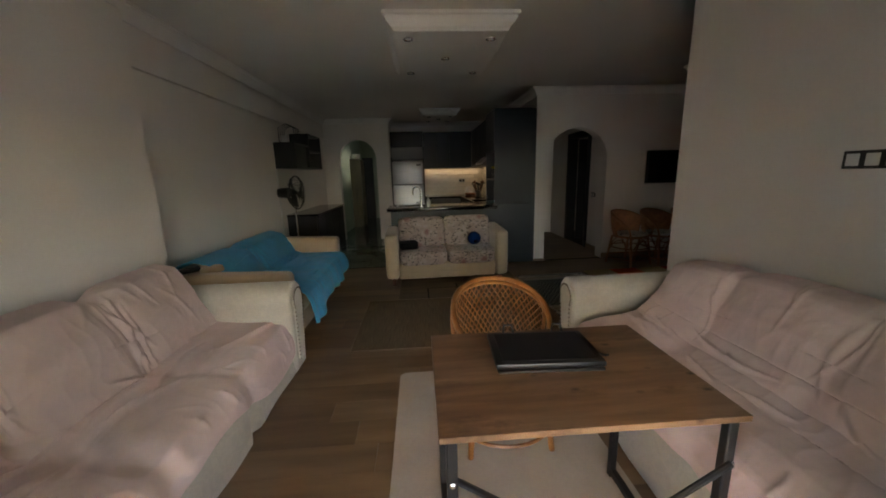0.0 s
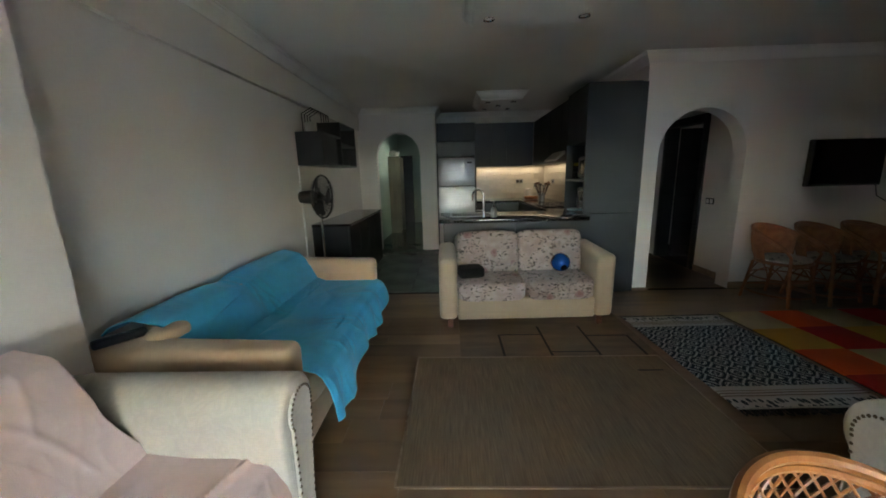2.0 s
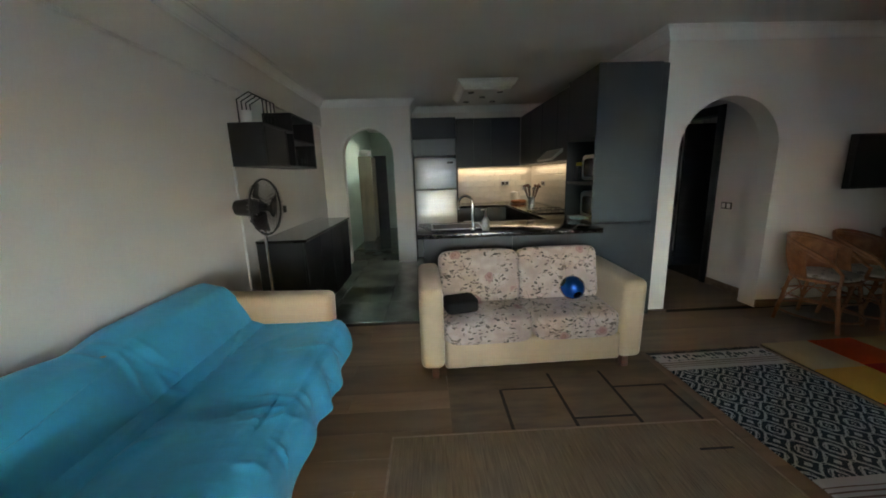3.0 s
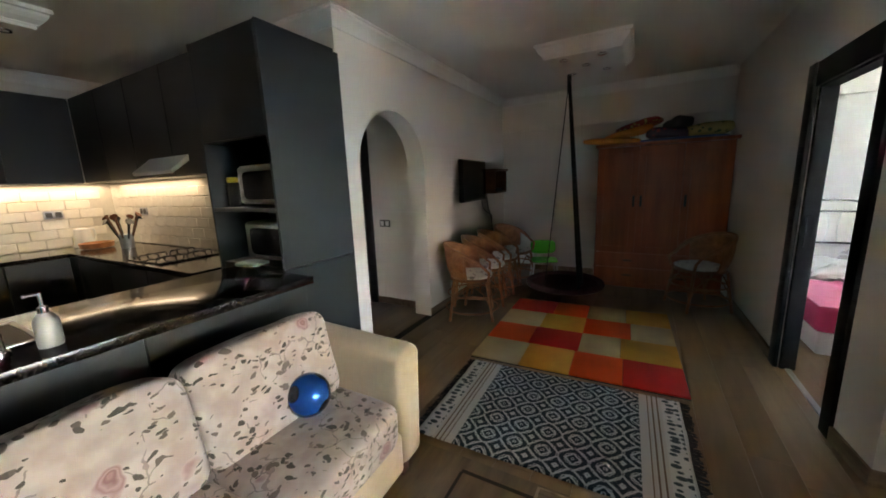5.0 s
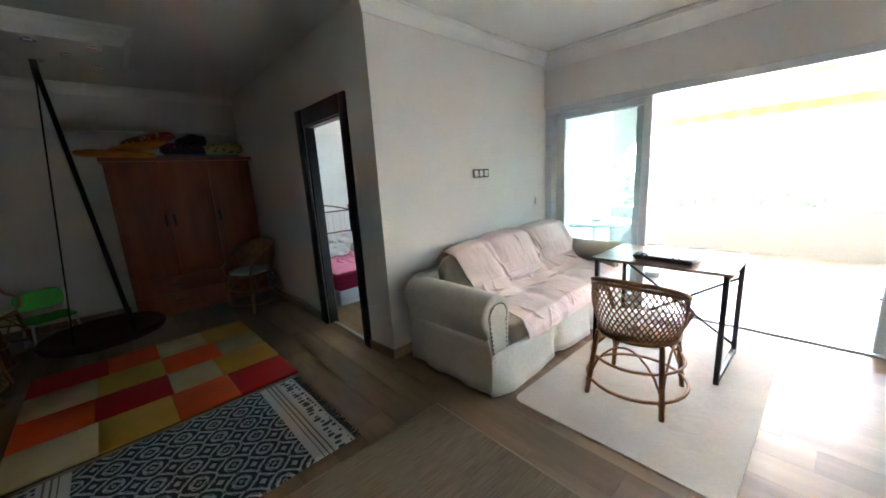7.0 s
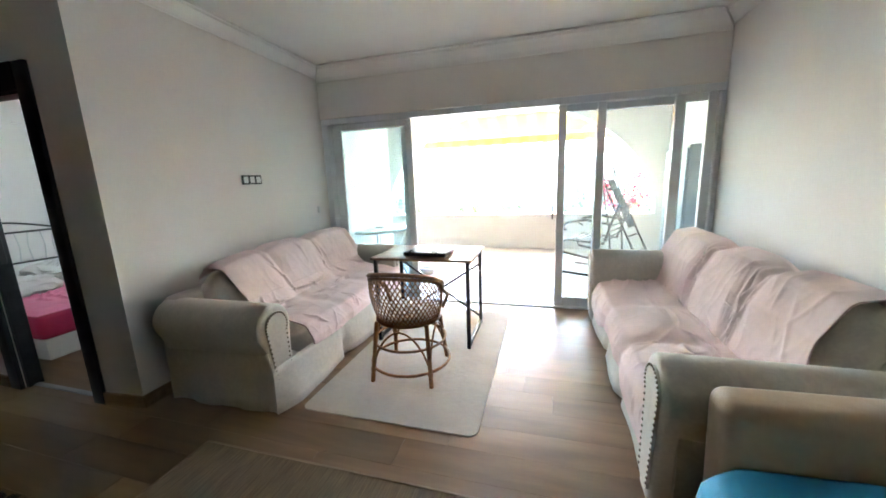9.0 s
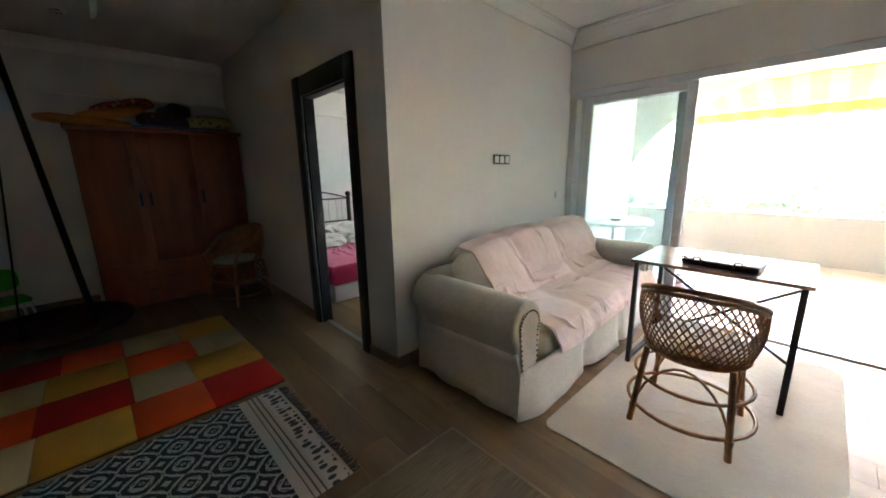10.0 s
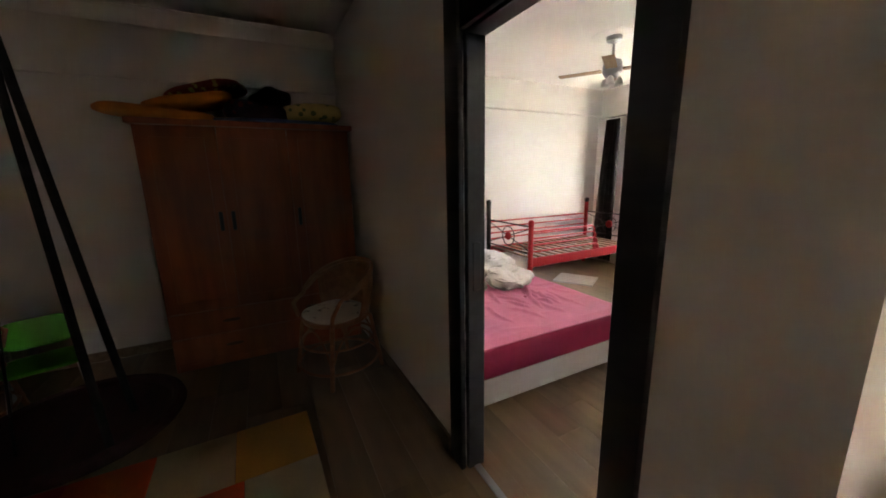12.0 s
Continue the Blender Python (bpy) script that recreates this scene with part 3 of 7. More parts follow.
def rolled_sofa(m, length, seed, label, throw, sink=0.0, crisp=1.0, fwd=0.0, slump=0.0):
    """Long sofa with rolled arms, front towards -y, origin on the floor at its middle."""
    root = thing("sofa", label, "sofa", m, "pair of pink-covered sofas")
    h = length / 2
    bm = bmesh.new()
    box(bm, -h + 0.12, h - 0.12, -0.40, 0.42, 0.04, 0.31, 0.03)
    part("base", bm, M_CREAM, root)
    bm = bmesh.new()
    box(bm, -h + 0.10, h - 0.10, 0.27, 0.45, 0.05, 0.70, 0.07, 4)
    part("backrest", bm, M_CREAM, root)
    # skirt hanging to the floor all round the front and the sides
    bm = bmesh.new()
    run = [(-h + 0.068, 0.40), (-h + 0.064, -0.43), (h - 0.064, -0.43), (h - 0.068, 0.40)]

    def skirt(u, v):
        t = u * 3
        i = min(int(t), 2)
        f = t - i
        a, b = Vector(run[i]), Vector(run[i + 1])
        p = a.lerp(b, f)
        nrm = Vector(((b - a).y, -(b - a).x)).normalized()
        wave = 0.012 * math.sin(u * 46 + seed) + 0.010 * noise.noise(Vector((u * 30, seed, 0)))
        pleat = sum(0.045 * math.exp(-((f - c) * 55) ** 2) for c in (0.365, 0.635)) if i == 1 else 0
        flare = 0.040 * min(1.0, 14 * f, 14 * (1 - f)) if i == 1 else 0
        p = p + nrm * ((0.003 + (wave + flare) * (1 - v) ** 1.5) - pleat * (1 - v))
        return Vector((p.x, p.y, 0.006 + (0.29 if i == 1 else 0.40) * v + 0.006 * math.sin(u * 31) * (1 - v)))
    sheet(bm, skirt, 150, 6)
    thicken(part("skirt", bm, M_CREAM, root, "cream cloth skirt"), 0.006)
    # rolled arms
    for s in (-1, 1):
        bm = bmesh.new()
        cx, cz, r = s * (h - 0.145), 0.545, 0.138
        pts = [(s * (h - 0.26), 0.012)]
        pts += [(cx + s * r * math.cos(a), cz + r * math.sin(a)) for a in [math.radians(200 - 12.0 * k) for k in range(21)]]
        pts += [(s * (h - 0.056), 0.41), (s * (h - 0.066), 0.34), (s * (h - 0.07), 0.012)]
        prism(bm, pts, -0.42 - fwd, 0.40)
        bmesh.ops.recalc_face_normals(bm, faces=bm.faces[:])
        es = [e for e in bm.edges if abs(e.verts[0].co.y - e.verts[1].co.y) < 1e-4 and len(e.link_faces) == 2]
        bmesh.ops.bevel(bm, geom=es, offset=0.022, segments=3, profile=0.5, affect="EDGES")
        arm = part("armrest", bm, M_CREAM, root)
        # front panel with its row of nail heads
        bm = bmesh.new()
        r2 = 0.088
        pts = [(s * (h - 0.225), 0.10)] + [(cx + s * r2 * math.cos(a), cz + r2 * math.sin(a)) for a in [math.radians(210 - 12.0 * k) for k in range(20)]] + [(s * (h - 0.115), 0.10)]
        prism(bm, pts, -0.432 - fwd, -0.418 - fwd)
        part("arm_front", bm, M_CREAM, arm)
        bm = bmesh.new()
        lathe(bm, [(0.0065, 0.0), (0.0055, -0.003), (0.0025, -0.005)], (0, 0, 0), 8, "y")
        head = finish("nail_head", bm, M_BRASS)
        for i in range(len(pts) - 1):
            a, b = Vector(pts[i]), Vector(pts[i + 1])
            n = max(1, round((b - a).length / 0.03))
            for k in range(n):
                q = a.lerp(b, k / n)
                nail = new("nail_head", head)
                nail.parent = arm
                nail.matrix_basis = pose(q.x, -0.432 - fwd, q.y)
    # cushions
    w = (length - 0.56) / 3
    for i in range(3):
        x = -h + 0.28 + w * (i + 0.5)
        bm = bmesh.new()
        cushion(bm, (x, -0.10, 0.345 - sink), (w + 0.01, 0.68, 0.18), 5.0)
        part("seat_cushion", bm, M_CREAM, root)
        bm = bmesh.new()
        down = slump if i == 0 else 0.0
        cushion(bm, (x, 0.235 - 0.2 * down, 0.64 - down * 0.6), (w * 0.99, 0.22 if down else 0.20, 0.455), 2.9 if down else 3.6, (-14, -90 * down, 4 * (i - 1)))
        part("back_cushion", bm, M_CREAM, root)
    # loose throw over back and seat
    prof = [(0.42, 0.79), (0.33, 0.875), (0.21, 0.85), (0.125, 0.70), (0.08, 0.56), (0.045, 0.465), (-0.12, 0.448), (-0.30, 0.448), (-0.42, 0.42), (-0.462, 0.34), (-0.47, 0.26), (-0.46, 0.16)]
    if crisp < 1:
        # the looser of the two runs in one slope from the back on to the seat
        prof[3:7] = [(0.115, 0.71), (0.045, 0.57), (-0.035, 0.485), (-0.15, 0.455)]
    x0, x1, drop = throw
    wide, tall = x1 - x0, 1.75
    joints = [(k * w - h + 0.28 - x0) for k in (1, 2)]
    zones = [(int(16 * crisp), 0.0, wide, 0.80, 1.22, 8, 30, 0.22, 0.60, 0.021), (int(8 * crisp), 0.0, wide, 0.78, 0.92, 60, 35, 0.12, 0.32, 0.016),
             (int(12 * crisp) - 4, 0.0, wide, 0.25, 0.62, 85, 25, 0.18, 0.42, 0.010), (int(14 * crisp), 0.0, wide, 1.25, 1.60, 85, 18, 0.15, 0.35, 0.014)]
    zones += [(int(6 * crisp), j - 0.09, j + 0.09, 0.35, 0.66, 84, 14, 0.30, 0.60, 0.010 + 0.016 * crisp) for j in joints]
    lift = creases(seed, zones)

    def near(v):
        """0 up on the back, 1 on the seat."""
        k = min(1.0, max(0.0, (v - 0.30) / 0.13))
        return k * k * (3 - 2 * k)

    def drape(u, v):
        t = v * (len(prof) - 1) * drop(u)
        i = min(int(t), len(prof) - 2)
        a, b = Vector(prof[i]), Vector(prof[i + 1])
        p = a.lerp(b, t - i)
        d = (b - a).normalized()
        nrm = Vector((-d.y, d.x)) * -1
        x = x0 + (x1 - x0) * u - 0.07 * (1 - near(v)) * max(0.0, (u - 0.75) / 0.25) ** 2
        seat = (x + h - 0.28) / w
        gap = abs(seat - round(seat)) if 0.5 < seat < 2.5 else 1.0
        dip = 0.026 * crisp * math.exp(-(gap * 9) ** 2)
        sag = 0.030 * crisp ** 1.4 * math.exp(-(gap * 6) ** 2) if v < 0.35 else 0
        body = 1 - min(1.0, 2 * abs(seat % 1.0 - 0.5)) ** 2.5
        plump = 0.044 * (1 - crisp) * body * math.exp(-((v - 0.26) / 0.13) ** 2)
        hem = 0.03 * (1 - crisp) * max(0.0, 1 - u / 0.08) ** 2 * (1 - near(v))
        off = 0.022 + plump - hem + fold(u * 2.2, v * 1.4, seed) * (1.1 if v > 0.2 else 0.6) + lift(u * wide, v * tall) - dip
        p = p + nrm * off
        return Vector((x + 0.02 * noise.noise(Vector((v * 4, u * 4, seed))), p.x, p.y - sag - sink * near(v) - slump * (1 - near(v)) * max(0.0, min(1.0, (w * 1.05 - (x + h - 0.28)) / w))))
    bm = bmesh.new()
    sheet(bm, drape, 330, 230)
    thicken(part("throw", bm, M_PINK, root, "crumpled pale pink cotton throw"), 0.008)
    return root


SOFA_W = rolled_sofa(pose(-1.325, 1.665, 0, 0, 0, 90), 2.42, 3.0, "cream sofa with rolled arms under a crumpled pink throw", (-1.08, 0.945, lambda u: 0.93 + 0.07 * math.sin(u * 9)), 0.045, 1.0, 0.08)
SOFA_E = rolled_sofa(pose(1.608, 1.53, 0, 0, 0, -89), 2.28, 9.0, "cream sofa with studded arms and a smooth pink throw", (-0.74, 1.0, lambda u: 0.83 + 0.06 * min(1.0, u * 2.2) + 0.03 * math.sin(u * 7 + 1)), 0.0, 0.5, 0.0, 0.07)


def box_sofa(name, m, length, depth, label, seats=2, arm_w=0.17, cushion_mat=None, back_mat=None, hide=None, back_top=0.855):
    """Boxy sofa with upright padded arms, front towards -y."""
    root = thing(name, label, "sofa", m)
    h, d = length / 2, depth / 2
    hide = hide or M_TAN
    bm = bmesh.new()
    box(bm, -h + arm_w, h - arm_w, -d + 0.02, d - 0.03, 0.09, 0.30, 0.025, 3)
    part("base", bm, hide, root)
    bm = bmesh.new()
    box(bm, -h + arm_w * 0.6, h - arm_w * 0.6, d - 0.17, d, 0.09, 0.66, 0.04, 3)
    part("backrest", bm, hide, root)
    for s in (-1, 1):
        bm = bmesh.new()
        vs = box(bm, min(s * h, s * (h - arm_w)), max(s * h, s * (h - arm_w)), -d, d - 0.01, 0.09, 0.69, 0.0)
        for v in vs:
            if v.co.z > 0.5 and v.co.y > 0:
                v.co.z += 0.03
            if v.co.z < 0.2 and v.co.y < 0:
                v.co.y += 0.02
        bmesh.ops.bevel(bm, geom=bm.edges[:], offset=0.05, segments=5, profile=0.5, affect="EDGES")
        part("armrest", bm, hide, root)
        for y in (-d + 0.09, d - 0.10):
            bm = bmesh.new()
            box(bm, s * (h - 0.10) - 0.025, s * (h - 0.10) + 0.025, y - 0.025, y + 0.025, 0.0, 0.10, 0.004)
            part("foot", bm, M_FOOT, root, "brown wooden foot")
    w = (length - 2 * arm_w) / seats
    for i in range(seats):
        x = -h + arm_w + w * (i + 0.5)
        bm = bmesh.new()
        cushion(bm, (x, -0.088, 0.365), (w + 0.005, depth - 0.18, 0.20), 7.0, (1.5, 0, 0), 40, 20)
        part("seat_cushion", bm, cushion_mat or hide, root)
        bm = bmesh.new()
        cushion(bm, (x, d - 0.225, (back_top + 0.415) / 2), (w + 0.004, 0.19, back_top - 0.415), 7.0, (-13, 0, 0), 40, 20, 0.01, i)
        part("back_cushion", bm, back_mat or cushion_mat or hide, root)
    return root


# ---- cushions with roses, the loveseat and the turquoise sofa ----
def rose_cloth():
    m = material("rose_print")
    s = shader(m)
    c = coords(m)
    wob = node(m, "ShaderNodeTexNoise", Scale=14.0, Detail=2.0)
    link(m, c, wob.inputs["Vector"])
    add = m.node_tree.nodes.new("ShaderNodeVectorMath")
    add.operation = "MULTIPLY_ADD"
    link(m, wob.outputs["Color"], add.inputs[0])
    add.inputs[1].default_value = (0.075, 0.075, 0.075)
    link(m, c, add.inputs[2])
    base = ramp(m, wob.outputs[0], [(0.35, (0.33, 0.265, 0.235)), (0.65, (0.42, 0.36, 0.325))])
    # leaves: small stretched cells, only some of them
    leaf_at = node(m, "ShaderNodeMapping")
    leaf_at.inputs["Scale"].default_value = (1.0, 0.8, 2.3)
    leaf_at.inputs["Rotation"].default_value = (0.3, 0.6, 0.4)
    link(m, add.outputs[0], leaf_at.inputs[0])
    v = node(m, "ShaderNodeTexVoronoi", Scale=23.0, Randomness=0.95)
    link(m, leaf_at.outputs[0], v.inputs["Vector"])
    sep = m.node_tree.nodes.new("ShaderNodeSeparateColor")
    link(m, v.outputs["Color"], sep.inputs[0])
    leaf = math_node(m, "MULTIPLY", math_node(m, "LESS_THAN", v.outputs["Distance"], 0.37), math_node(m, "GREATER_THAN", sep.outputs[0], 0.24))
    patch = node(m, "ShaderNodeTexNoise", Scale=7.0, Detail=1.0)
    link(m, c, patch.inputs["Vector"])
    leaf = math_node(m, "MULTIPLY", leaf, math_node(m, "GREATER_THAN", patch.outputs[0], 0.40))
    # thin stems
    stem = node(m, "ShaderNodeTexVoronoi", Scale=9.0)
    stem.feature = "DISTANCE_TO_EDGE"
    link(m, add.outputs[0], stem.inputs["Vector"])
    stems = math_node(m, "MULTIPLY", math_node(m, "LESS_THAN", stem.outputs[0], 0.022), math_node(m, "GREATER_THAN", patch.outputs[0], 0.52))
    leaf = math_node(m, "MAXIMUM", leaf, math_node(m, "MULTIPLY", stems, 0.55))
    # roses: larger cells with rings
    v2 = node(m, "ShaderNodeTexVoronoi", Scale=7.0, Randomness=0.9)
    link(m, add.outputs[0], v2.inputs["Vector"])
    sep2 = m.node_tree.nodes.new("ShaderNodeSeparateColor")
    link(m, v2.outputs["Color"], sep2.inputs[0])
    rose = math_node(m, "MULTIPLY", math_node(m, "LESS_THAN", v2.outputs["Distance"], 0.30), math_node(m, "GREATER_THAN", sep2.outputs[0], 0.55))
    rings = ramp(m, v2.outputs["Distance"], [(0.0, (0.17, 0.07, 0.07)), (0.07, (0.30, 0.165, 0.155)), (0.12, (0.20, 0.10, 0.095)), (0.17, (0.34, 0.225, 0.21)), (0.22, (0.25, 0.145, 0.135)), (0.30, (0.38, 0.30, 0.275))])
    col = mixed(m, rose, mixed(m, leaf, base, ramp(m, sep.outputs[1], [(0.2, (0.045, 0.040, 0.034)), (0.8, (0.13, 0.10, 0.085))])), rings)
    link(m, col, s.inputs["Base Color"])
    s.inputs["Roughness"].default_value = 0.85
    s.inputs["Sheen Weight"].default_value = 0.2
    w = node(m, "ShaderNodeTexNoise", Scale=250.0, Detail=2.0)
    link(m, c, w.inputs["Vector"])
    bumped(m, w.outputs[0], 0.15, 0.002)
    return m


M_ROSE = rose_cloth()
LOVE = box_sofa("loveseat", pose(0.46, 4.985, 0, 0, 0, 1.5), 1.62, 0.72, "cream two-seat sofa with rose-patterned cushions", 2, 0.17, M_ROSE, M_ROSE)
BLUE = box_sofa("sofa", pose(-1.415, 3.83, 0, 0, 0, 90), 1.88, 0.98, "tan sofa under a bright turquoise throw, against the wall", 2, hide=M_CARAMEL, back_top=0.745)


def blue_throw(root, h, d):
    prof = [(d - 0.02, 0.70), (d - 0.06, 0.735), (d - 0.16, 0.765), (d - 0.28, 0.735), (d - 0.37, 0.62), (d - 0.42, 0.51), (d - 0.52, 0.475), (-d + 0.30, 0.475), (-d + 0.05, 0.47), (-d - 0.02, 0.44), (-d - 0.045, 0.36), (-d - 0.05, 0.27), (-d - 0.055, 0.17)]

    lift = creases(21, [(9, 0.1, 1.5, 0.75, 1.15, 10, 30, 0.25, 0.6, 0.012), (6, 0.6, 0.9, 0.30, 0.70, 80, 25, 0.2, 0.4, 0.014), (14, 0.0, 1.6, 1.10, 1.55, 82, 18, 0.2, 0.4, 0.014)])

    def drape(u, v):
        reach = 0.90 + 0.10 * (1 - u) + 0.03 * math.sin(u * 11)
        t = v * (len(prof) - 1) * reach
        i = min(int(t), len(prof) - 2)
        a, b = Vector(prof[i]), Vector(prof[i + 1])
        p = a.lerp(b, t - i)
        dd = (b - a).normalized()
        nrm = Vector((dd.y, -dd.x))
        x = -h + 0.16 + (2 * h - 0.30) * u
        if v > 0.5:
            x += (0.13 if u > 0.5 else 0.16) * (v - 0.5) * abs(2 * u - 1)
        mid = math.exp(-((u - 0.47) * 11) ** 2)
        hang = max(0, v - 0.68) / 0.32
        off = 0.036 + 0.9 * fold(u * 1.8, v * 1.2, 21.0) + lift(u * 1.6, v * 1.6) - 0.030 * mid * (1 - hang) + hang * (0.018 * math.sin(u * 34 + 1.5 * math.sin(u * 9)) + 0.01)
        p = p + nrm * off
        return Vector((x + 0.015 * noise.noise(Vector((v * 5, u * 3, 4))), p.x, max(p.y - (0.02 * (1 - u) ** 2 if v < 0.3 else 0), 0.02)))
    bm = bmesh.new()
    sheet(bm, drape, 180, 140)
    thicken(part("throw", bm, M_BLUE, root, "turquoise fleece throw"), 0.007)


blue_throw(BLUE, 0.94, 0.49)
bm = bmesh.new()
cushion(bm, (0, 0, 0), (0.15, 0.20, 0.09), 2.6, (0, 0, 0))
solo("bolster_cushion", bm, M_CARAMEL, "tan bolster cushion lying on the sofa seat", "cushion", pose(-1.61, 3.09, 0.705, 0, 0, 0))
# short black bar between the sofa arm and the wall
bm = bmesh.new()
box(bm, -0.10, 0.10, -0.022, 0.022, -0.02, 0.02, 0.012, 3)
solo("dark_wedge", bm, M_BLACK, "dark wedge in the gap behind the sofa arm", "cloth", pose(-1.74, 2.975, 0.735, 0, 0, 57))


def ball():
    m = material("blue_ball_print")
    s = shader(m)
    c = coords(m)
    v = node(m, "ShaderNodeTexVoronoi", Scale=9.5, Randomness=0.35)
    link(m, c, v.inputs["Vector"])
    link(m, ramp(m, v.outputs["Distance"], [(0.33, (0.004, 0.012, 0.035)), (0.36, (0.008, 0.085, 0.36))]), s.inputs["Base Color"])
    s.inputs["Roughness"].default_value = 0.16
    s.inputs["Metallic"].default_value = 0.6
    bm = bmesh.new()
    bmesh.ops.create_uvsphere(bm, u_segments=32, v_segments=20, radius=0.095)
    solo("toy_ball", bm, m, "shiny blue ball with dark patches lying on the loveseat", "ball", pose(0.87, 4.99, 0.545, 30, 20, 10))


ball()
bm = bmesh.new()
cushion(bm, (0, 0, 0), (0.24, 0.17, 0.10), 7.0)
solo("small_bag", bm, M_BAG, "small black bag lying on the loveseat seat", "bag", pose(-0.04, 4.82, 0.515, 4, 0, 12))


# ---- desk, folded laptop stand, rattan chairs ----
def desk():
    root = thing("desk", "small desk with an oak-look top and black metal legs", "table", pose(0.59, 1.235, 0))
    bm = bmesh.new()
    box(bm, -0.435, 0.435, -0.305, 0.305, 0.739, 0.759, 0.002, 1)
    part("tabletop", bm, M_TABLE, root, "knotty oak laminate top")
    for sx in (-1, 1):
        for sy in (-1, 1):
            bm = bmesh.new()
            box(bm, sx * 0.40 - 0.015, sx * 0.40 + 0.015, sy * 0.275 - 0.015, sy * 0.275 + 0.015, 0.0, 0.738, 0.003, 1)
            part("leg", bm, M_BLACKMETAL, root)
        bm = bmesh.new()
        box(bm, sx * 0.40 - 0.015, sx * 0.40 + 0.015, -0.257, 0.257, 0.02, 0.05, 0.003, 1)
        part("foot_rail", bm, M_BLACKMETAL, root)
        bm = bmesh.new()
        box(bm, sx * 0.40 - 0.015, sx * 0.40 + 0.015, -0.257, 0.257, 0.708, 0.738, 0.003, 1)
        part("side_rail", bm, M_BLACKMETAL, root)
    for a, b in (((-0.40, 0.60), (0.40, 0.06)), ((-0.40, 0.06), (0.40, 0.60))):
        bm = bmesh.new()
        k = 0.012 if a[1] > 0.3 else -0.012
        tube(bm, [(a[0], -0.285 + k, a[1]), (b[0], -0.285 + k, b[1])], 0.010, 8)
        part("brace", bm, M_BLACKMETAL, root)
    for sx in (-1, 1):
        for z in (0.06, 0.60):
            bm = bmesh.new()
            lathe(bm, [(0.009, 0), (0.009, -0.004), (0.005, -0.007)], (sx * 0.40, -0.294, z), 10, "y")
            part("bolt", bm, M_CHROME, root)


desk()


def laptop_stand():
    root = thing("laptop_cooler", "flat black laptop cooler with two foot hooks on the desk", "computer stand", pose(0.565, 1.322, 0.760, 0, 0, -3))
    bm = bmesh.new()
    vs = box(bm, -0.19, 0.19, -0.12, 0.13, 0.012, 0.034, 0.008)
    part("body", bm, M_BLACK, root)
    bm = bmesh.new()
    box(bm, -0.165, 0.165, -0.10, 0.11, 0.034, 0.036, 0.0008, 1)
    part("grille", bm, M_BLACKMETAL, root)
    bm = bmesh.new()
    box(bm, -0.185, 0.185, -0.125, 0.125, 0.0, 0.0115, 0.004, 1)
    part("base", bm, M_BLACKMETAL, root)
    for x in (-0.10, 0.10):
        bm = bmesh.new()
        tube(bm, [(x - 0.02, 0.13, 0.02), (x - 0.02, 0.15, 0.035), (x - 0.015, 0.15, 0.055), (x + 0.015, 0.15, 0.055), (x + 0.02, 0.15, 0.035), (x + 0.02, 0.13, 0.02)], 0.005, 6)
        part("hook", bm, M_BLACKMETAL, root)
    bm = bmesh.new()
    tube(bm, [(0.185, -0.03, 0.02), (0.22, -0.04, 0.012), (0.235, -0.03, 0.008)], 0.005, 6)
    part("plug", bm, M_BLACK, root)


laptop_stand()


def flower_cloth():
    m = material("grey_flower_print")
    s = shader(m)
    c = coords(m)
    v = node(m, "ShaderNodeTexVoronoi", Scale=16.0)
    n = node(m, "ShaderNodeTexNoise", Scale=22.0, Detail=3.0)
    link(m, c, v.inputs["Vector"])
    link(m, c, n.inputs["Vector"])
    f = math_node(m, "MULTIPLY", math_node(m, "LESS_THAN", v.outputs["Distance"], 0.42), math_node(m, "GREATER_THAN", n.outputs[0], 0.55))
    link(m, mixed(m, f, (0.64, 0.59, 0.54), (0.24, 0.21, 0.20)), s.inputs["Base Color"])
    s.inputs["Roughness"].default_value = 0.9
    return m


M_FLOWER = flower_cloth()


